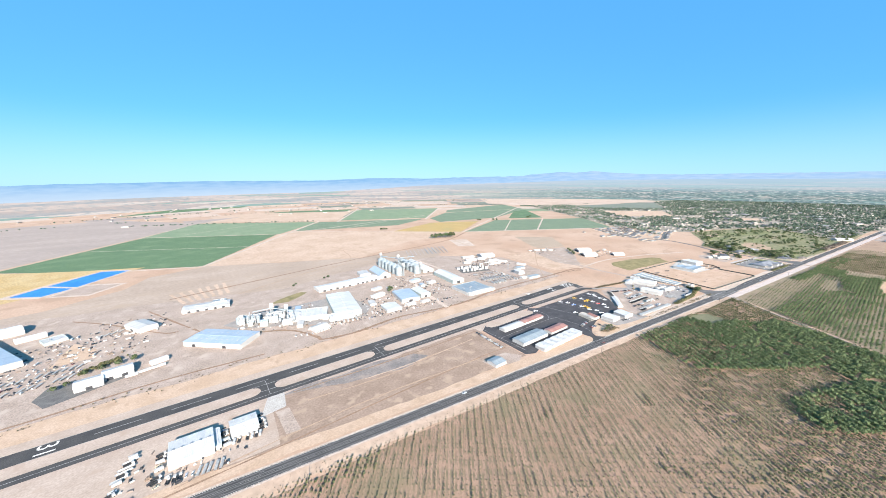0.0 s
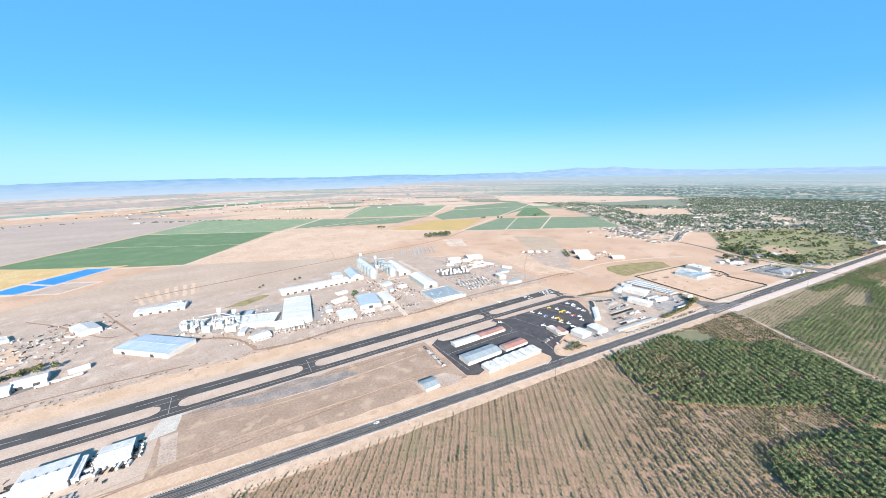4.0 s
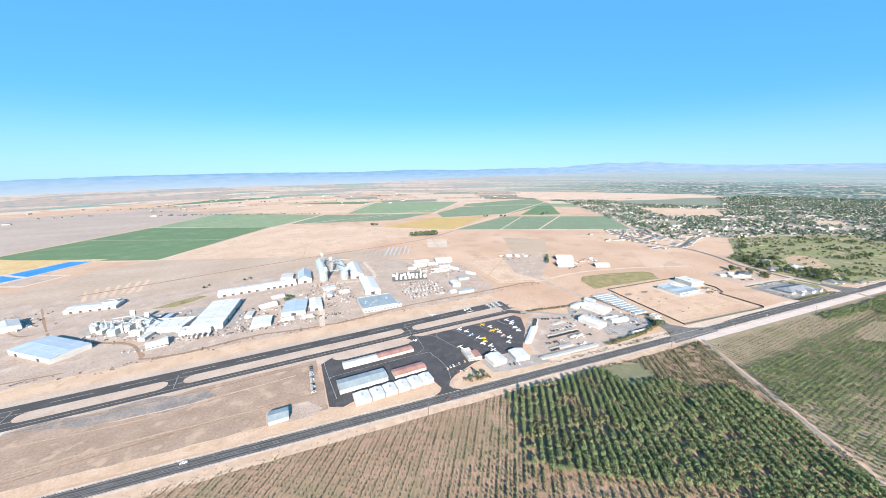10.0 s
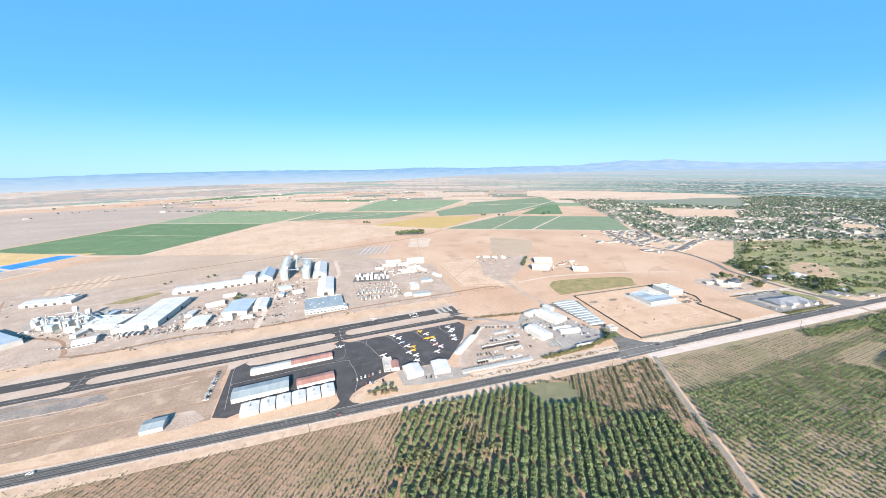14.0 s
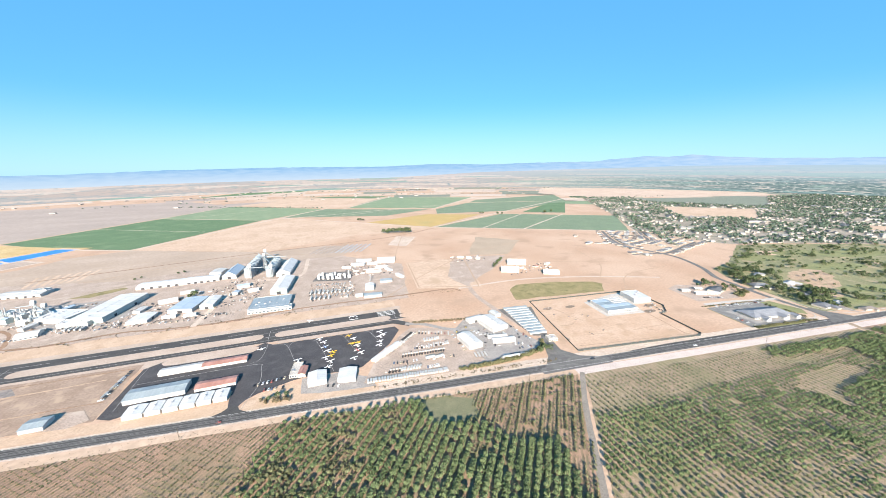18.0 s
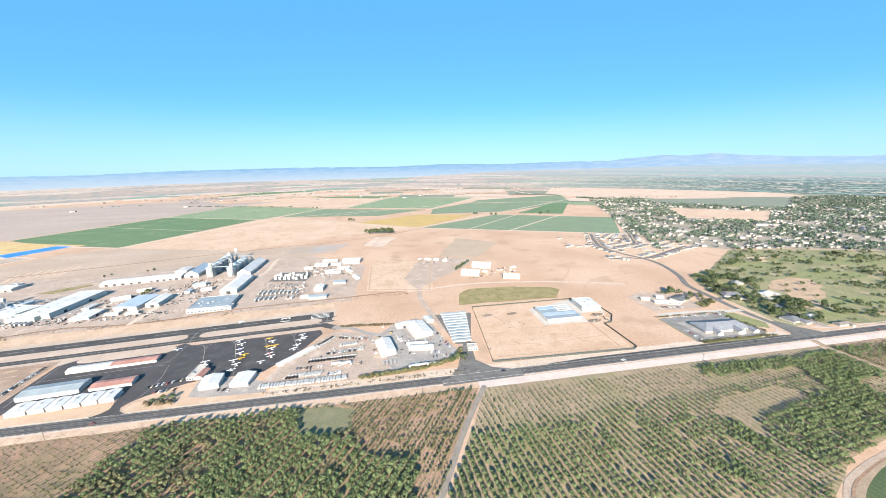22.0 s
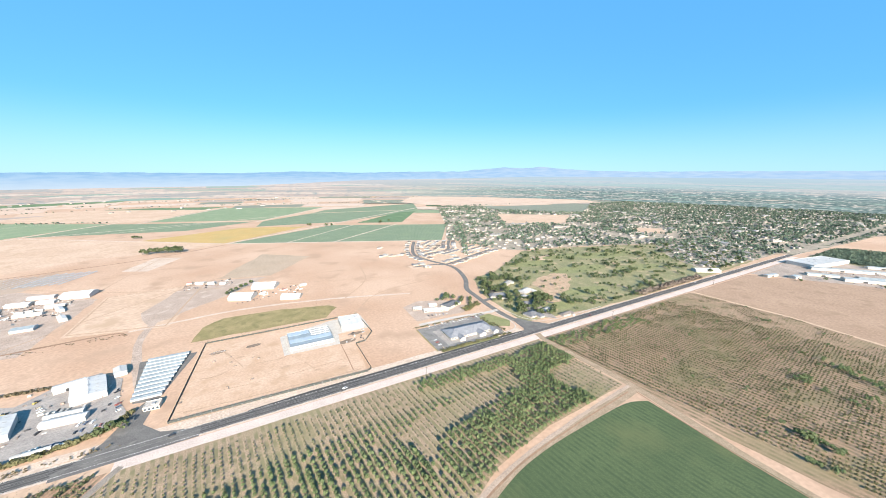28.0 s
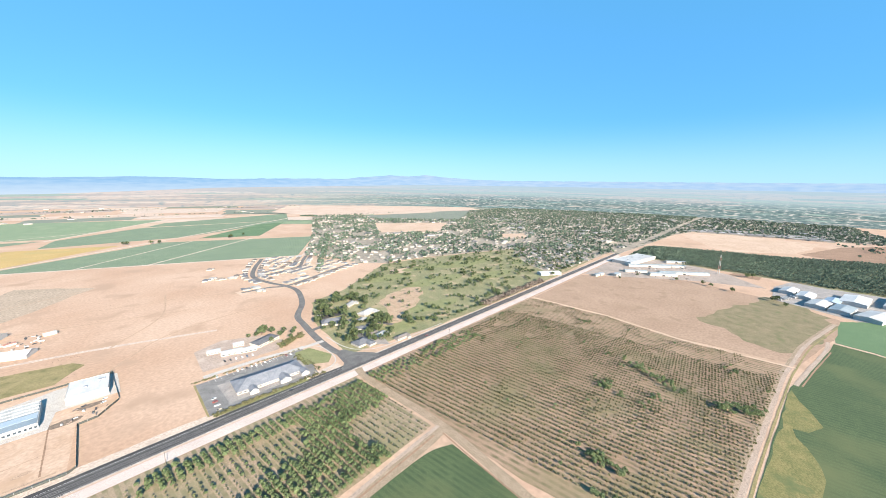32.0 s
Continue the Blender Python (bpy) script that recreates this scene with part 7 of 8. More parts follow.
def loft(stations, sides=10):
    """A body through stations of x, half width, half height, centre height."""
    bm = bmesh.new()
    rings = [[bm.verts.new((x, w * math.cos(2 * math.pi * i / sides), z + h * math.sin(2 * math.pi * i / sides))) for i in range(sides)] for x, w, h, z in stations]
    for p, q in zip(rings, rings[1:]):
        for i in range(sides):
            bm.faces.new((p[i], q[i], q[(i + 1) % sides], p[(i + 1) % sides]))
    bm.faces.new(rings[0][::-1])
    bm.faces.new(rings[-1])
    bmesh.ops.recalc_face_normals(bm, faces=bm.faces)
    return bm


def slab(pts, z0, z1):
    bm = bmesh.new()
    a = [bm.verts.new((x, y, z0)) for x, y in pts]
    b = [bm.verts.new((x, y, z1)) for x, y in pts]
    bm.faces.new(a[::-1])
    bm.faces.new(b)
    for i in range(len(pts)):
        j = (i + 1) % len(pts)
        bm.faces.new((a[i], a[j], b[j], b[i]))
    return bm


def aircraft(x, y, rz, colour, high=True, wing="white", span=10.8):
    m, mw = PLANE_PAINT[colour], PLANE_PAINT[wing]
    b = base("light_aircraft", x, y, 0, rz, "parked %s %s-wing light aircraft on the apron" % (colour, "high" if high else "low"), "aircraft", "parked aircraft")
    part("fuselage", loft(((3.2, 0.35, 0.35, 1.25), (2.9, 0.52, 0.5, 1.25), (1.4, 0.6, 0.65, 1.35), (0.2, 0.62, 0.8, 1.45), (-1.2, 0.58, 0.6, 1.4), (-4.4, 0.26, 0.24, 1.45))), m, b, smooth=True)
    part("canopy", loft(((1.35, 0.3, 0.1, 1.9), (0.8, 0.5, 0.28, 2.0), (-0.4, 0.5, 0.28, 2.0), (-1.0, 0.3, 0.08, 1.9))), GLASS, b, smooth=True)
    z = 2.28 if high else 0.95
    h = span / 2
    part("wing", slab(((0.95, -h * 0.3), (0.75, -h), (-0.35, -h), (-0.65, -h * 0.3), (-0.65, h * 0.3), (-0.35, h), (0.75, h), (0.95, h * 0.3)), z, z + 0.17), mw, b)
    part("tailplane", slab(((-3.5, -0.1), (-3.7, -1.9), (-4.6, -1.9), (-4.7, 0), (-4.6, 1.9), (-3.7, 1.9), (-3.5, 0.1)), 1.5, 1.58), m, b)
    fin = prism(((-0.05, 1.5), (0.05, 1.5), (0.04, 2.9), (-0.04, 2.9)), -4.7, -3.9)
    for v in fin.verts:
        if v.co.z > 2:
            v.co.x -= 0.3
        elif v.co.x > -4.2:
            v.co.x += 0.5
    part("fin", fin, m, b)
    part("propeller", boxes((3.28, -0.9, 1.18, 3.34, 0.9, 1.32)), DARK, b)
    part("spinner", lathe(((0.22, 0), (0.16, 0.25), (0, 0.4)), 8), m, b).matrix_basis = pose(3.2, 0, 1.25, 0, 90, 0)
    for wx, wy in ((2.3, 0), (-0.2, 1.2), (-0.2, -1.2)):
        w = part("wheel", lathe(((0.02, -0.09), (0.26, -0.09), (0.28, 0), (0.26, 0.09), (0.02, 0.09)), 10), RUBBER, b)
        w.matrix_basis = pose(wx, wy, 0.28, 90, 0, 0)
        part("strut", boxes((wx - 0.05, wy * 0.6 - 0.05, 0.28, wx + 0.05, wy * 0.6 + 0.05, 1.2)), METAL, b)
    return b


for x, y, c, hi, wg in ((576, 386, "white", True, "white"), (582, 374, "white", True, "white"), (583, 361, "blue", False, "white"), (587, 347, "white", True, "white"), (591, 334, "yellow", False, "yellow"), (584, 329, "white", True, "white"), (590, 318, "white", True, "white"), (594, 343, "yellow", False, "yellow"), (587, 307, "white", False, "white"),
                       (618, 383, "yellow", False, "yellow"), (624, 370, "white", True, "white"), (620, 358, "yellow", False, "yellow"), (627, 348, "white", True, "white"), (626, 336, "red", False, "white"), (630, 326, "white", True, "white"), (620, 315, "white", True, "white"), (629, 358, "yellow", False, "yellow"),
                       (664, 378, "white", True, "white"), (662, 363, "white", True, "white"), (660, 350, "white", False, "white"), (657, 338, "white", True, "white"), (668, 368, "white", True, "white"),
                       (549, 336, "white", True, "white"), (561, 456, "white", True, "white"), (498, 386, "white", False, "white")):
    aircraft(x, y, 108 + (x * 7 + y * 3) % 16 - 8 + (0 if y < 430 else -50), c, hi, wg)

# ---- vehicles ----
CAR_PAINT = [surface("car_" + n, c, tuple(v * 1.08 for v in c), scale=2, fine=0.5, rough=0.3) for n, c in (("white", (0.72, 0.72, 0.71)), ("silver", (0.48, 0.49, 0.50)), ("black", (0.03, 0.03, 0.035)), ("red", (0.22, 0.07, 0.06)), ("blue", (0.09, 0.12, 0.18)), ("tan", (0.45, 0.38, 0.28)))]
CAR_NAMES = ("white", "silver", "black", "red", "blue", "tan")


def wheels(b, xs, y, r=0.34):
    for wx in xs:
        for s in (-1, 1):
            w = part("wheel", lathe(((0.05, -0.1), (r * 0.95, -0.1), (r, 0), (r * 0.95, 0.1), (0.05, 0.1)), 10), RUBBER, b)
            w.matrix_basis = pose(wx, s * y, r, 90, 0, 0)


def car(i):
    b = base("car", 0, 0, 0, 0, "parked %s car" % CAR_NAMES[i] + " on open ground", "car", "parked cars")
    part("body", prism(((-2.3, 0.35), (2.3, 0.35), (2.35, 0.75), (1.2, 0.95), (-2.25, 0.98)), -0.9, 0.9), CAR_PAINT[i], b).rotation_euler = (0, 0, radians(90))
    bm = boxes((-1.9, -0.8, 0.95, 0.95, 0.8, 1.48))
    for v in bm.verts:
        if v.co.z > 1.2:
            v.co.x *= 0.68
            v.co.y *= 0.86
    cabin = part("cabin", bm, GLASS, b)
    part("roof", boxes((-1.25, -0.66, 1.48, 0.6, 0.66, 1.53)), CAR_PAINT[i], cabin)
    wheels(b, (-1.4, 1.4), 0.82)
    return b


def pickup(i):
    b = base("pickup", 0, 0, 0, 0, "parked %s pickup truck" % CAR_NAMES[i] + " on open ground", "truck", "parked trucks")
    part("body", boxes((-2.8, -0.95, 0.45, 2.8, 0.95, 1.0)), CAR_PAINT[i], b)
    part("bed", boxes((-2.8, -0.95, 1.0, -2.7, 0.95, 1.35), (-2.7, -0.95, 1.0, -0.7, -0.85, 1.35), (-2.7, 0.85, 1.0, -0.7, 0.95, 1.35)), CAR_PAINT[i], b)
    bm = boxes((-0.7, -0.85, 1.0, 1.5, 0.85, 1.8))
    for v in bm.verts:
        if v.co.z > 1.5:
            v.co.x = v.co.x * 0.78
            v.co.y *= 0.88
    cab = part("cab", bm, GLASS, b)
    part("roof", boxes((-0.6, -0.74, 1.8, 1.15, 0.74, 1.86)), CAR_PAINT[i], cab)
    wheels(b, (-1.8, 1.8), 0.86, 0.4)
    return b


def short_trailer():
    b = base("cargo_trailer", 0, 0, 0, 0, "short white cargo trailer parked nose to the fence", "trailer", "parked cargo trailers")
    box_ = part("box", boxes((-3.2, -1.15, 0.7, 3.2, 1.15, 3.0)), WHITE, b)
    part("door", boxes((-3.26, -1.05, 0.8, -3.2, 1.05, 2.9)), GREY_ROOF, box_)
    part("hitch", boxes((3.2, -0.15, 0.6, 4.4, 0.15, 0.8)), METAL, b)
    wheels(b, (-0.6,), 1.0, 0.36)
    return b


def work_truck():
    b = base("work_truck", 0, 0, 0, 0, "white-cabbed work truck with a dark bed", "truck", "parked work trucks")
    cab = boxes((1.6, -1.15, 0.7, 4.0, 1.15, 2.7))
    for v in cab.verts:
        if v.co.z > 2 and v.co.x > 3:
            v.co.x -= 0.6
    cab = part("cab", cab, WHITE, b)
    part("windscreen", boxes((3.5, -1.0, 1.7, 3.75, 1.0, 2.3)), GLASS, cab)
    part("bed", boxes((-4.0, -1.2, 0.8, 1.4, 1.2, 1.1), (-4.0, -1.2, 1.1, 1.4, -1.05, 2.0), (-4.0, 1.05, 1.1, 1.4, 1.2, 2.0), (-4.0, -1.05, 1.1, -3.85, 1.05, 2.0)), DARK, b)
    wheels(b, (-2.6, 2.8), 1.0, 0.5)
    return b


def trailer(kind="box"):
    b = base("semi_trailer", 0, 0, 0, 0, "white box semi-trailer parked in a row" if kind == "box" else "flatbed trailer loaded with pale pipes", "trailer", "parked trailers")
    if kind == "box":
        box_ = part("box", boxes((-6.2, -1.28, 1.15, 6.2, 1.28, 4.0)), WHITE, b)
        part("door", boxes((-6.26, -1.2, 1.2, -6.2, 1.2, 3.9)), GREY_ROOF, box_)
    else:
        part("deck", boxes((-6.2, -1.28, 1.05, 6.2, 1.28, 1.25)), METAL, b)
        for k in range(4):
            p = part("pipe", lathe(((0.28, -5.5), (0.28, 5.5), (0.2, 5.5), (0.2, -5.5)), 8), WHITE, b)
            p.matrix_basis = pose(0, -0.9 + 0.6 * k, 1.53, 0, 90, 0)
    part("chassis", boxes((-5.8, -0.5, 0.8, 5.8, 0.5, 1.05)), METAL, b)
    part("landing_leg", boxes((3.4, -0.9, 0, 3.6, -0.75, 1.1), (3.4, 0.75, 0, 3.6, 0.9, 1.1)), METAL, b)
    wheels(b, (-4.4,), 1.05, 0.5)
    return b


def machine():
    b = base("loader", 0, 0, 0, 0, "weathered yellow-brown loader parked on gravel", "machine", "parked machines")
    part("body", boxes((-2.4, -0.9, 0.8, 0.6, 0.9, 1.9)), YELLOW, b)
    part("cab", boxes((-0.7, -0.75, 1.9, 0.6, 0.75, 3.1)), GLASS, b)
    part("arm", prism(((-0.8, 1.0), (0.8, 1.0), (0.8, 1.4), (-0.8, 1.4)), 0.6, 3.0), DARK, b)
    part("bucket", prism(((-1.3, 0.3), (1.3, 0.3), (1.3, 1.3), (-1.3, 1.3)), 2.7, 3.6), DARK, b)
    wheels(b, (-1.6, 1.1), 1.0, 0.7)
    return b


STOCK = {}


def park(key, maker, x, y, rz):
    m = pose(x, y, ground_z(x, y), 0, 0, rz)
    if key not in STOCK:
        STOCK[key] = maker()
        STOCK[key].matrix_basis = m
        return STOCK[key]
    return copy_thing(STOCK[key], m)


def any_vehicle(x, y, rz):
    i = rp.choice((0, 0, 0, 0, 1, 1, 1, 2, 2, 2, 5, 5, 3, 4))
    if rp.random() < 0.5:
        park("car%d" % i, lambda: car(i), x, y, rz)
    else:
        park("pickup%d" % i, lambda: pickup(i), x, y, rz)


def line_of(fn, a, b, n, rz, skip=0.12):
    for k in range(n):
        if rp.random() > skip:
            t_ = k / max(1, n - 1)
            fn(a[0] + (b[0] - a[0]) * t_ + rp.uniform(-0.4, 0.4), a[1] + (b[1] - a[1]) * t_ + rp.uniform(-0.6, 0.6), rz + rp.uniform(-4, 4))


BOXT = lambda x, y, r: park("box", trailer, x, y, r)
FLAT = lambda x, y, r: park("flat", lambda: trailer("flat"), x, y, r)
LOAD = lambda x, y, r: park("loader", machine, x, y, r)
CARGO = lambda x, y, r: park("cargo", short_trailer, x, y, r)


def odd(x, y, r):
    (CARGO, TRUCK, TRUCK, any_vehicle, FLAT)[rp.randrange(5)](x, y, r)


TRUCK = lambda x, y, r: park("work_truck", work_truck, x, y, r)
line_of(CARGO, (631, 256), (728, 247), 30, 84, 0.0)
line_of(CARGO, (648, 300), (690, 333), 13, -52, 0.0)
line_of(TRUCK, (692, 338), (711, 356), 8, -48, 0.0)
line_of(odd, (716, 356), (762, 336), 11, 70, 0.05)
line_of(CARGO, (722, 328), (742, 327), 6, 80, 0.0)
line_of(odd, (703, 312), (751, 310), 15, 75, 0.0)
line_of(TRUCK, (683, 298), (740, 294), 16, 70, 0.05)
line_of(any_vehicle, (668, 285), (698, 282), 8, 78, 0.1)
line_of(BOXT, (716, 281), (728, 279), 2, 6, 0)
line_of(any_vehicle, (735, 277), (748, 276), 4, 75)
line_of(TRUCK, (660, 268), (672, 267), 4, 62, 0)
line_of(CARGO, (675, 267), (698, 265), 7, 62, 0.0)
line_of(any_vehicle, (707, 262), (722, 261), 6, 78, 0.05)
line_of(FLAT, (776, 266), (790, 264), 4, 80, 0)
line_of(any_vehicle, (812, 252), (836, 250), 8, 80, 0.05)
line_of(BOXT, (812, 246), (838, 244), 3, -4, 0.0)
line_of(any_vehicle, (842, 262), (860, 262), 5, 80, 0.2)
line_of(any_vehicle, (838, 276), (852, 272), 4, 60)
line_of(any_vehicle, (862, 330), (870, 280), 8, 40, 0.2)
line_of(odd, (812, 310), (850, 304), 9, 80, 0.1)
line_of(any_vehicle, (800, 334), (808, 318), 4, 20)
line_of(LOAD, (776, 336), (796, 346), 3, 60, 0.1)
line_of(any_vehicle, (766, 330), (768, 284), 6, 10, 0.2)
line_of(any_vehicle, (503, 296), (536, 300), 8, 80)
line_of(any_vehicle, (516, 283), (536, 281), 6, 80)
line_of(any_vehicle, (586, 266), (597, 262), 3, 70)
line_of(any_vehicle, (346, 326), (349, 384), 12, 10)
line_of(FLAT, (345, 336), (347, 366), 3, 85, 0.2)
for a, b, n in (((-52, 330), (-50, 370), 9), ((-44, 331), (-6, 326), 10), ((-2, 372), (0, 348), 7), ((-78, 352), (-70, 382), 8), ((-86, 322), (-80, 345), 6), ((6, 348), (28, 346), 7), ((31, 352), (32, 376), 5)):
    line_of(odd, a, b, n, 75 if abs(b[0] - a[0]) > 20 else 10)
for k in range(4):
    line_of(FLAT if k % 2 else any_vehicle, (-245 + k * 6, 640 - k * 16), (-150 + k * 2, 650 - k * 14), 13, 70, 0.2)
line_of(BOXT, (-88, 560), (-60, 568), 4, 10, 0.2)
line_of(any_vehicle, (-180, 700), (-140, 720), 6, 60, 0.2)
line_of(FLAT, (-160, 735), (-120, 752), 6, 60, 0.2)
for k in range(4):
    line_of(FLAT if k % 2 else BOXT, (560, 560 + 16 * k), (636 - 2 * k, 548 + 16 * k), 10, 75, 0.2)
line_of(FLAT, (570, 640), (640, 628), 12, 75, 0.2)
line_of(any_vehicle, (660, 700), (676, 690), 4, 60)
line_of(BOXT, (660, 712), (720, 716), 6, -14, 0.1)
line_of(any_vehicle, (300, 540), (390, 534), 12, 80, 0.3)
line_of(any_vehicle, (235, 545), (262, 560), 6, 80, 0.3)
line_of(any_vehicle, (400, 660), (455, 640), 8, 80, 0.3)
line_of(any_vehicle, (110, 552), (135, 545), 4, 80, 0.2)
line_of(BOXT, (185, 563), (215, 556), 5, 80, 0.2)
line_of(any_vehicle, (1236, 268), (1340, 250), 20, 80, 0.35)
line_of(any_vehicle, (1228, 220), (1224, 195), 4, 0, 0.3)
line_of(any_vehicle, (1316, 178), (1330, 180), 2, 80)
line_of(any_vehicle, (1268, 300), (1300, 290), 6, 80, 0.3)
line_of(any_vehicle, (1440, 348), (1470, 336), 9, 70, 0.1)
line_of(any_vehicle, (1150, 306), (1156, 330), 4, 20, 0.2)
line_of(BOXT, (2130, -340), (2180, -372), 8, 40, 0.2)
for x, off, r in ((917, 3.4, 174), (1077, -3.4, -6), (1504, -3.4, -6), (1290, 3.4, 174), (480, -3.4, -6), (1880, 3.4, 174), (230, 3.4, 174)):
    p = hw(x, off)
    SHEETS.append((p.x - 5, p.x + 5, p.y - 5, p.y + 5, [(p.x - 4, p.y - 4), (p.x + 4, p.y - 4), (p.x + 4, p.y + 4), (p.x - 4, p.y + 4)], ZH))
    any_vehicle(p.x, p.y, r)

# ---- yard clutter ----
RUST = surface("rusty_scrap", (0.14, 0.108, 0.09), (0.25, 0.205, 0.175), scale=2, fine=0.4)


def container():
    b = base("container", 0, 0, 0, 0, "pale steel shipping container on bare ground", "container", "yard containers")
    body = part("body", boxes((-3.0, -1.2, 0, 3.0, 1.2, 2.6)), WHITE, b)
    part("door", boxes((3.0, -1.1, 0.1, 3.06, 1.1, 2.5)), GREY_ROOF, body)
    return b


def crates():
    b = base("crate_stack", 0, 0, 0, 0, "stack of weathered wooden crates", "crates", "crate stacks")
    for k, (x, y, z, s) in enumerate(((-1.3, 0, 0, 1.2), (1.3, 0.2, 0, 1.2), (0, 0.1, 1.3, 1.2))):
        part("crate", boxes((x - s, y - s, z, x + s, y + s, z + 1.25)), WOOD, b)
    return b


def lying_tank():
    b = base("storage_tank", 0, 0, 0, 0, "white horizontal storage tank on saddles", "tank", "yard tanks")
    part("shell", lathe(((0.3, -3.6), (1.1, -3.2), (1.2, -2.9), (1.2, 2.9), (1.1, 3.2), (0.3, 3.6)), 12), WHITE, b).matrix_basis = pose(0, 0, 1.7, 0, 90, 0)
    part("saddle", boxes((-2.2, -0.9, 0, -1.8, 0.9, 1.0), (1.8, -0.9, 0, 2.2, 0.9, 1.0)), CONCRETE, b)
    return b


def scrap():
    b = base("scrap_heap", 0, 0, 0, 0, "heap of rusty scrap and pale debris", "heap", "scrap heaps")
    bm = bmesh.new()
    bmesh.ops.create_icosphere(bm, subdivisions=2, radius=1)
    for v in bm.verts:
        k = 1 + 0.5 * noise.noise(v.co * 2.3)
        v.co = Vector((v.co.x * 3.4 * k, v.co.y * 2.2 * k, max(-0.05, v.co.z * 1.3 * k)))
    part("mound", bm, RUST, b)
    part("plank", boxes((-2.5, -0.3, 0.9, 2.6, 0.1, 1.1)), WHITE, b)
    return b


CLUTTER = (("container", container), ("crates", crates), ("lying_tank", lying_tank), ("scrap", scrap))
for cx, cy, rx, ry, n in ((-160, 740, 60, 45, 26), (-60, 735, 30, 20, 10), (-200, 690, 50, 25, 14), (-120, 660, 60, 20, 14), (150, 575, 50, 14, 14), (60, 640, 30, 12, 8), (330, 660, 40, 30, 16), (420, 620, 30, 50, 16), (350, 550, 70, 10, 12), (610, 590, 40, 30, 14), (690, 720, 45, 40, 24), (700, 780, 40, 20, 12), (760, 335, 20, 20, 6), (-20, 345, 40, 14, 6), (960, 720, 40, 20, 8), (1090, 575, 50, 20, 10), (2300, -110, 90, 60, 12)):
    for k in range(n // 2):
        key, mk = CLUTTER[rp.randrange(4)]
        park(key, mk, cx + rp.uniform(-rx, rx), cy + rp.uniform(-ry, ry), rp.choice((0, 20, 75, 90)) + rp.uniform(-10, 10))

for x, y in ((955, 362), (961, 364), (967, 361)):
    park("scrap", scrap, x, y, x % 40)

# small uncounted junk and stacked goods in the yards
def debris(name, regions, mat, seed, label, share):
    """Many small odd blocks lying on the ground, joined."""
    g = random.Random(seed)
    Vs, Fs = [], []
    for cx, cy, rx, ry, n in regions:
        for _ in range(int(n * share)):
            x, y = cx + g.uniform(-rx, rx), cy + g.uniform(-ry, ry)
            a, h = g.choice((0.1, 0.4, 1.5, 1.3)) + g.uniform(-0.2, 0.2), g.uniform(0.4, 2.0)
            L, W = g.uniform(0.5, 2.6), g.uniform(0.4, 1.1)
            z, c, d, k = ground_z(x, y), math.cos(a), math.sin(a), len(Vs)
            for zz, t_ in ((z - 0.02, 1.0), (z + h, g.uniform(0.55, 1.0))):
                Vs += [(x + (px * c - py * d) * t_, y + (px * d + py * c) * t_, zz) for px, py in ((-L, -W), (L, -W), (L, W), (-L, W))]
            Fs += [(k + 4, k + 5, k + 6, k + 7)] + [(k + q, k + (q + 1) % 4, k + 4 + (q + 1) % 4, k + 4 + q) for q in range(4)]
    me = bpy.data.meshes.new(name)
    me.from_pydata(Vs, [], Fs)
    me.materials.append(mat)
    tagged(new(name, me), label, "debris", kind="stuff")


YARDS = ((110, 640, 70, 50, 110), (215, 560, 60, 14, 60), (300, 600, 50, 60, 90), (410, 640, 50, 60, 110), (420, 720, 40, 30, 40), (350, 546, 90, 9, 70), (600, 600, 45, 50, 110), (690, 730, 55, 60, 130), (-160, 700, 80, 50, 120), (-200, 620, 50, 30, 60), (-110, 770, 50, 40, 50), (960, 725, 45, 25, 40), (1060, 585, 60, 30, 60), (700, 300, 50, 40, 14), (825, 320, 45, 55, 24), (-30, 350, 45, 30, 40), (1135, 300, 18, 14, 9), (2260, -110, 90, 70, 60))
debris("dark_junk", YARDS + ((1000, 300, 80, 70, 22),), RUST, 41, "dark rusty odds and ends lying about", 0.6)
debris("pale_junk", YARDS, GREY_ROOF, 42, "pale drums and stacked goods lying about", 0.4)
debris("black_junk", YARDS, DARK, 43, "black tyres and shaded junk lying about", 0.6)

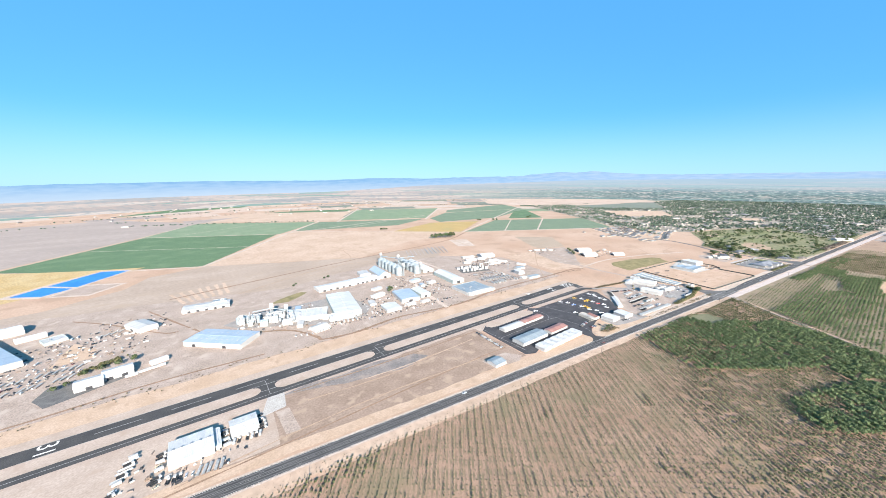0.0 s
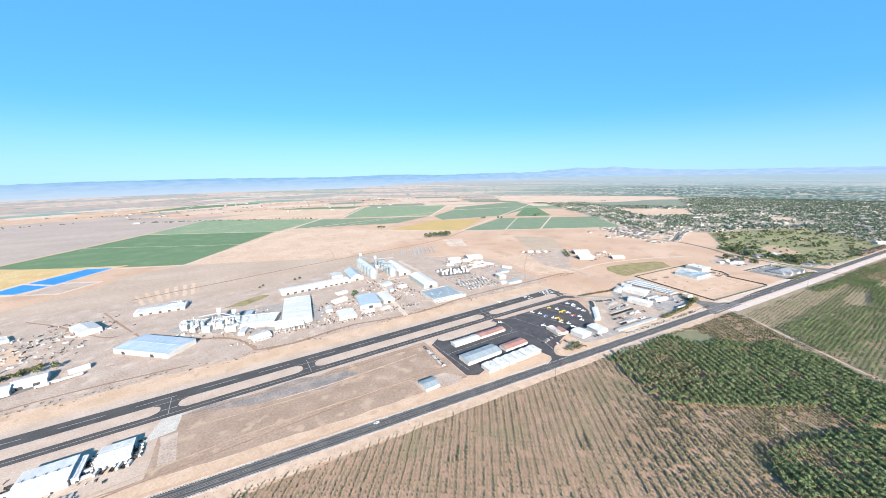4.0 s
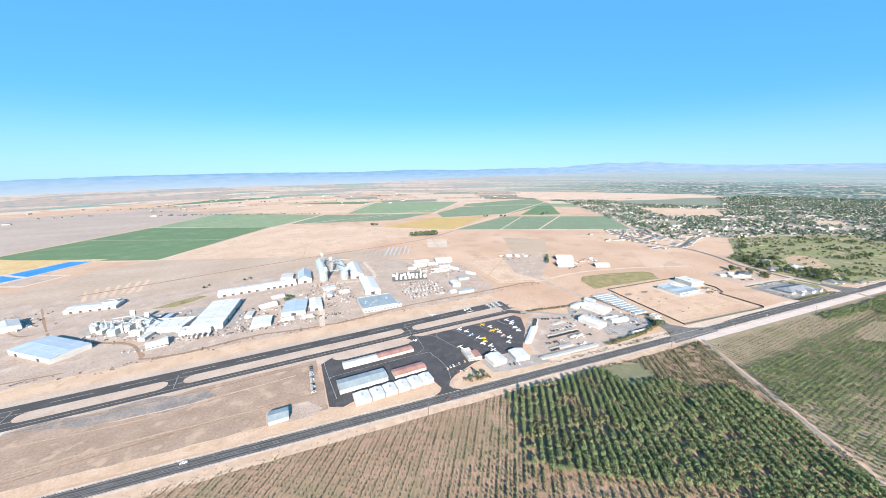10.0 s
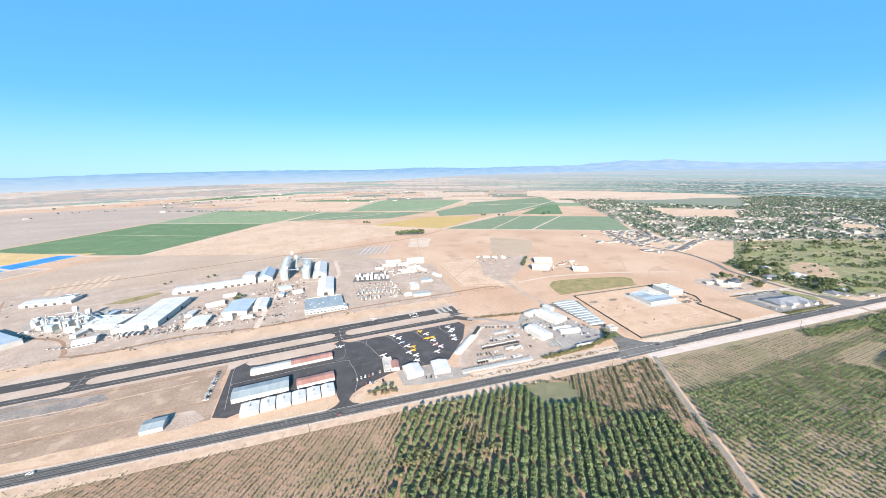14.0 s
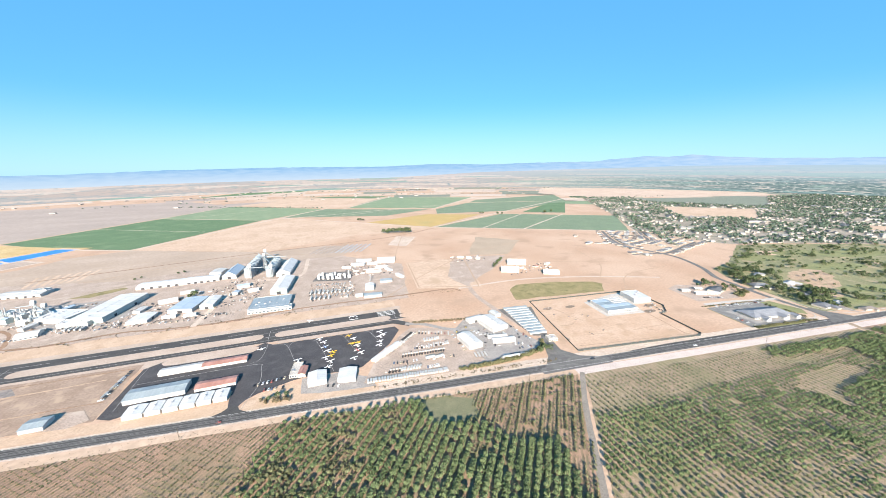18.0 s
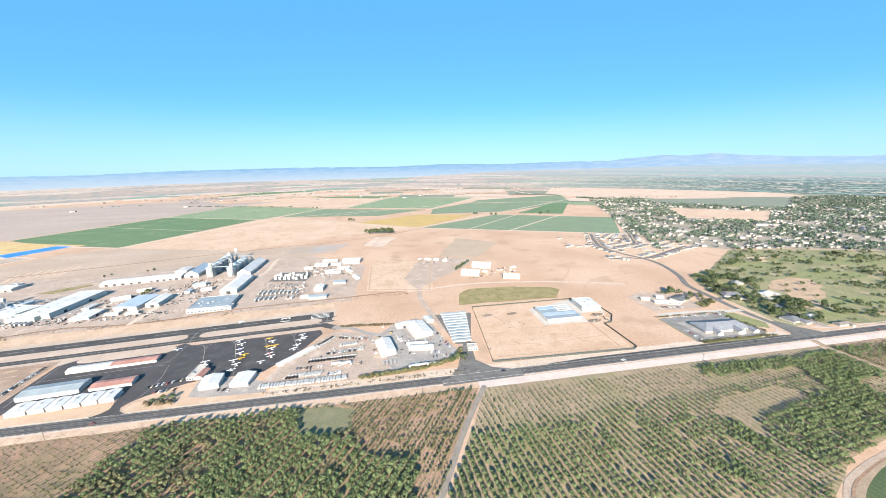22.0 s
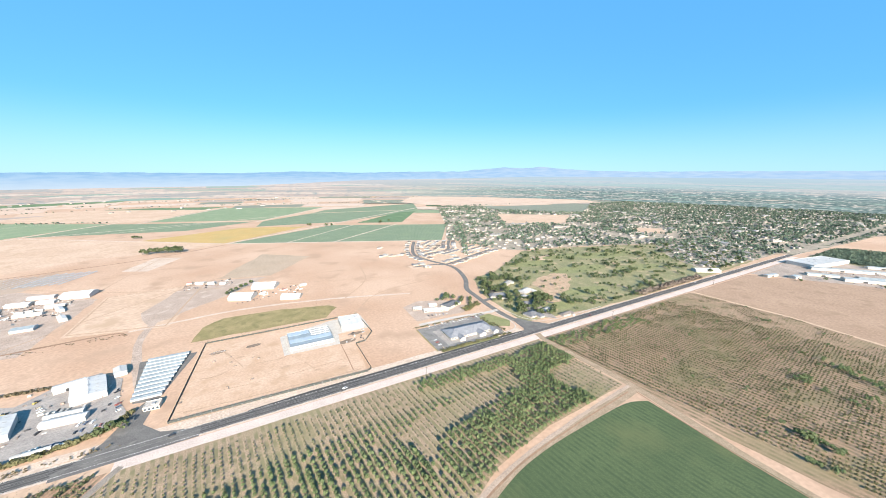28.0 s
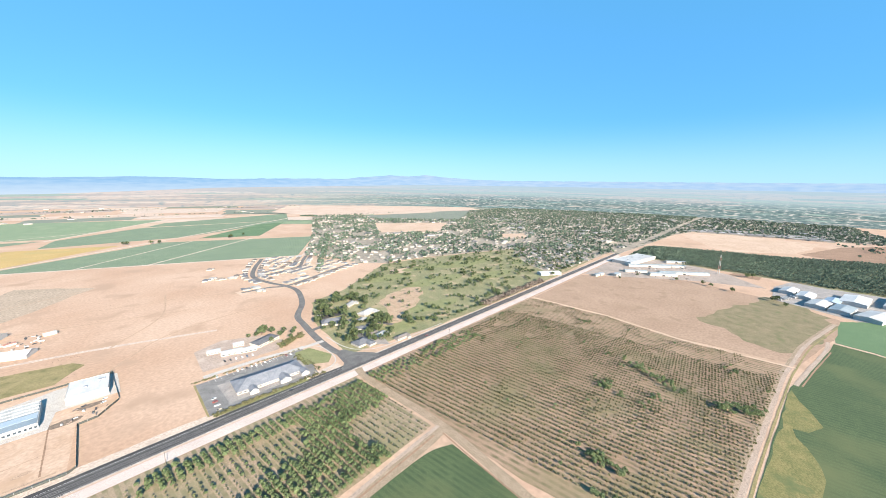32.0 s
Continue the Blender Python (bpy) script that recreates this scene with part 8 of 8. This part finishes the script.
# ---- fences, poles, solar rows ----
fence = base("fence", 0, 0, 0, 0, "dark screened fence round the compound", "fence", kind="structure")
CORNERS = ((948, 401), (913, 227), (1113, 200), (1119, 204), (1127, 277), (1142, 278), (1162, 300), (1168, 379), (948, 401))
panel_mesh, post_mesh = None, None
for a, b in zip(CORNERS, CORNERS[1:]):
    a, b = Vector(a), Vector(b)
    d = b - a
    n = max(1, round(d.length / 9))
    rz = math.degrees(math.atan2(d.y, d.x))
    for k in range(n):
        p = a + d * (k / n)
        if not panel_mesh:
            panel_mesh = part("panel", boxes((0, -0.06, -0.05, 1, 0.06, 2.3)), FENCE, fence)
            post_mesh = part("post", boxes((-0.12, -0.12, -0.1, 0.12, 0.12, 2.6)), METAL, fence)
            o, q = panel_mesh, post_mesh
        else:
            o, q = new("panel", panel_mesh.data), new("post", post_mesh.data)
            o.parent = q.parent = fence
        o.matrix_basis = pose(p.x, p.y, 0.02, 0, 0, rz) @ Matrix.Diagonal((d.length / n, 1, 1, 1))
        q.matrix_basis = pose(p.x, p.y, 0.02, 0, 0, rz)


def utility_pole(x, y, rz):
    b = base("utility_pole", x, y, 0, rz, "weathered wooden utility pole with crossarm", "pole", "utility poles")
    part("pole", lathe(((0.24, -0.2), (0.15, 13.0), (0, 13.05)), 8), WOOD, b)
    part("crossarm", boxes((-0.1, -1.5, 11.9, 0.1, 1.5, 12.15), (-0.08, -1.1, 11.0, 0.08, 1.1, 11.2)), WOOD, b)
    for k in (-1.3, -0.6, 0.6, 1.3):
        part("insulator", lathe(((0.06, 12.15), (0.1, 12.3), (0.05, 12.45)), 6, 0, k), GLASS, b)
    return b


pole = utility_pole(49, 256, -5)
for x, off in ((452, -19), (813, -22), (1170, -28), (1528, -30), (1890, -28)):
    p = hw(x, off)
    copy_thing(pole, pose(p.x, p.y, ground_z(p.x, p.y), 0, 0, -5))
# the pale sky mirrored in the panels is painted as their base colour
SOLAR_PALE = surface("hazy_solar_glass", (0.33, 0.325, 0.32), (0.42, 0.412, 0.40), scale=6, fine=1, rough=0.25)
for k in range(11):
    row = base("solar_row", 548 + k * 14.0, 932 - k * 2.5, 0, 65, "row of dark tilted solar panels", "solar panels", "solar rows")
    for j in range(10):
        q = bmesh.new()
        box(q, j * 11.2, -1.9 if k >= 5 else -0.35, 1.4, j * 11.2 + 10.6, 1.9 if k >= 5 else 0.35, 1.52)
        for v in q.verts:
            v.co.z += v.co.y * 0.28
        part("panel", q, SOLAR_PALE if k >= 5 else METAL, row)
        part("post", boxes((j * 11.2 + 5.1, -0.1, -0.1, j * 11.2 + 5.5, 0.1, 1.45)), METAL, row)
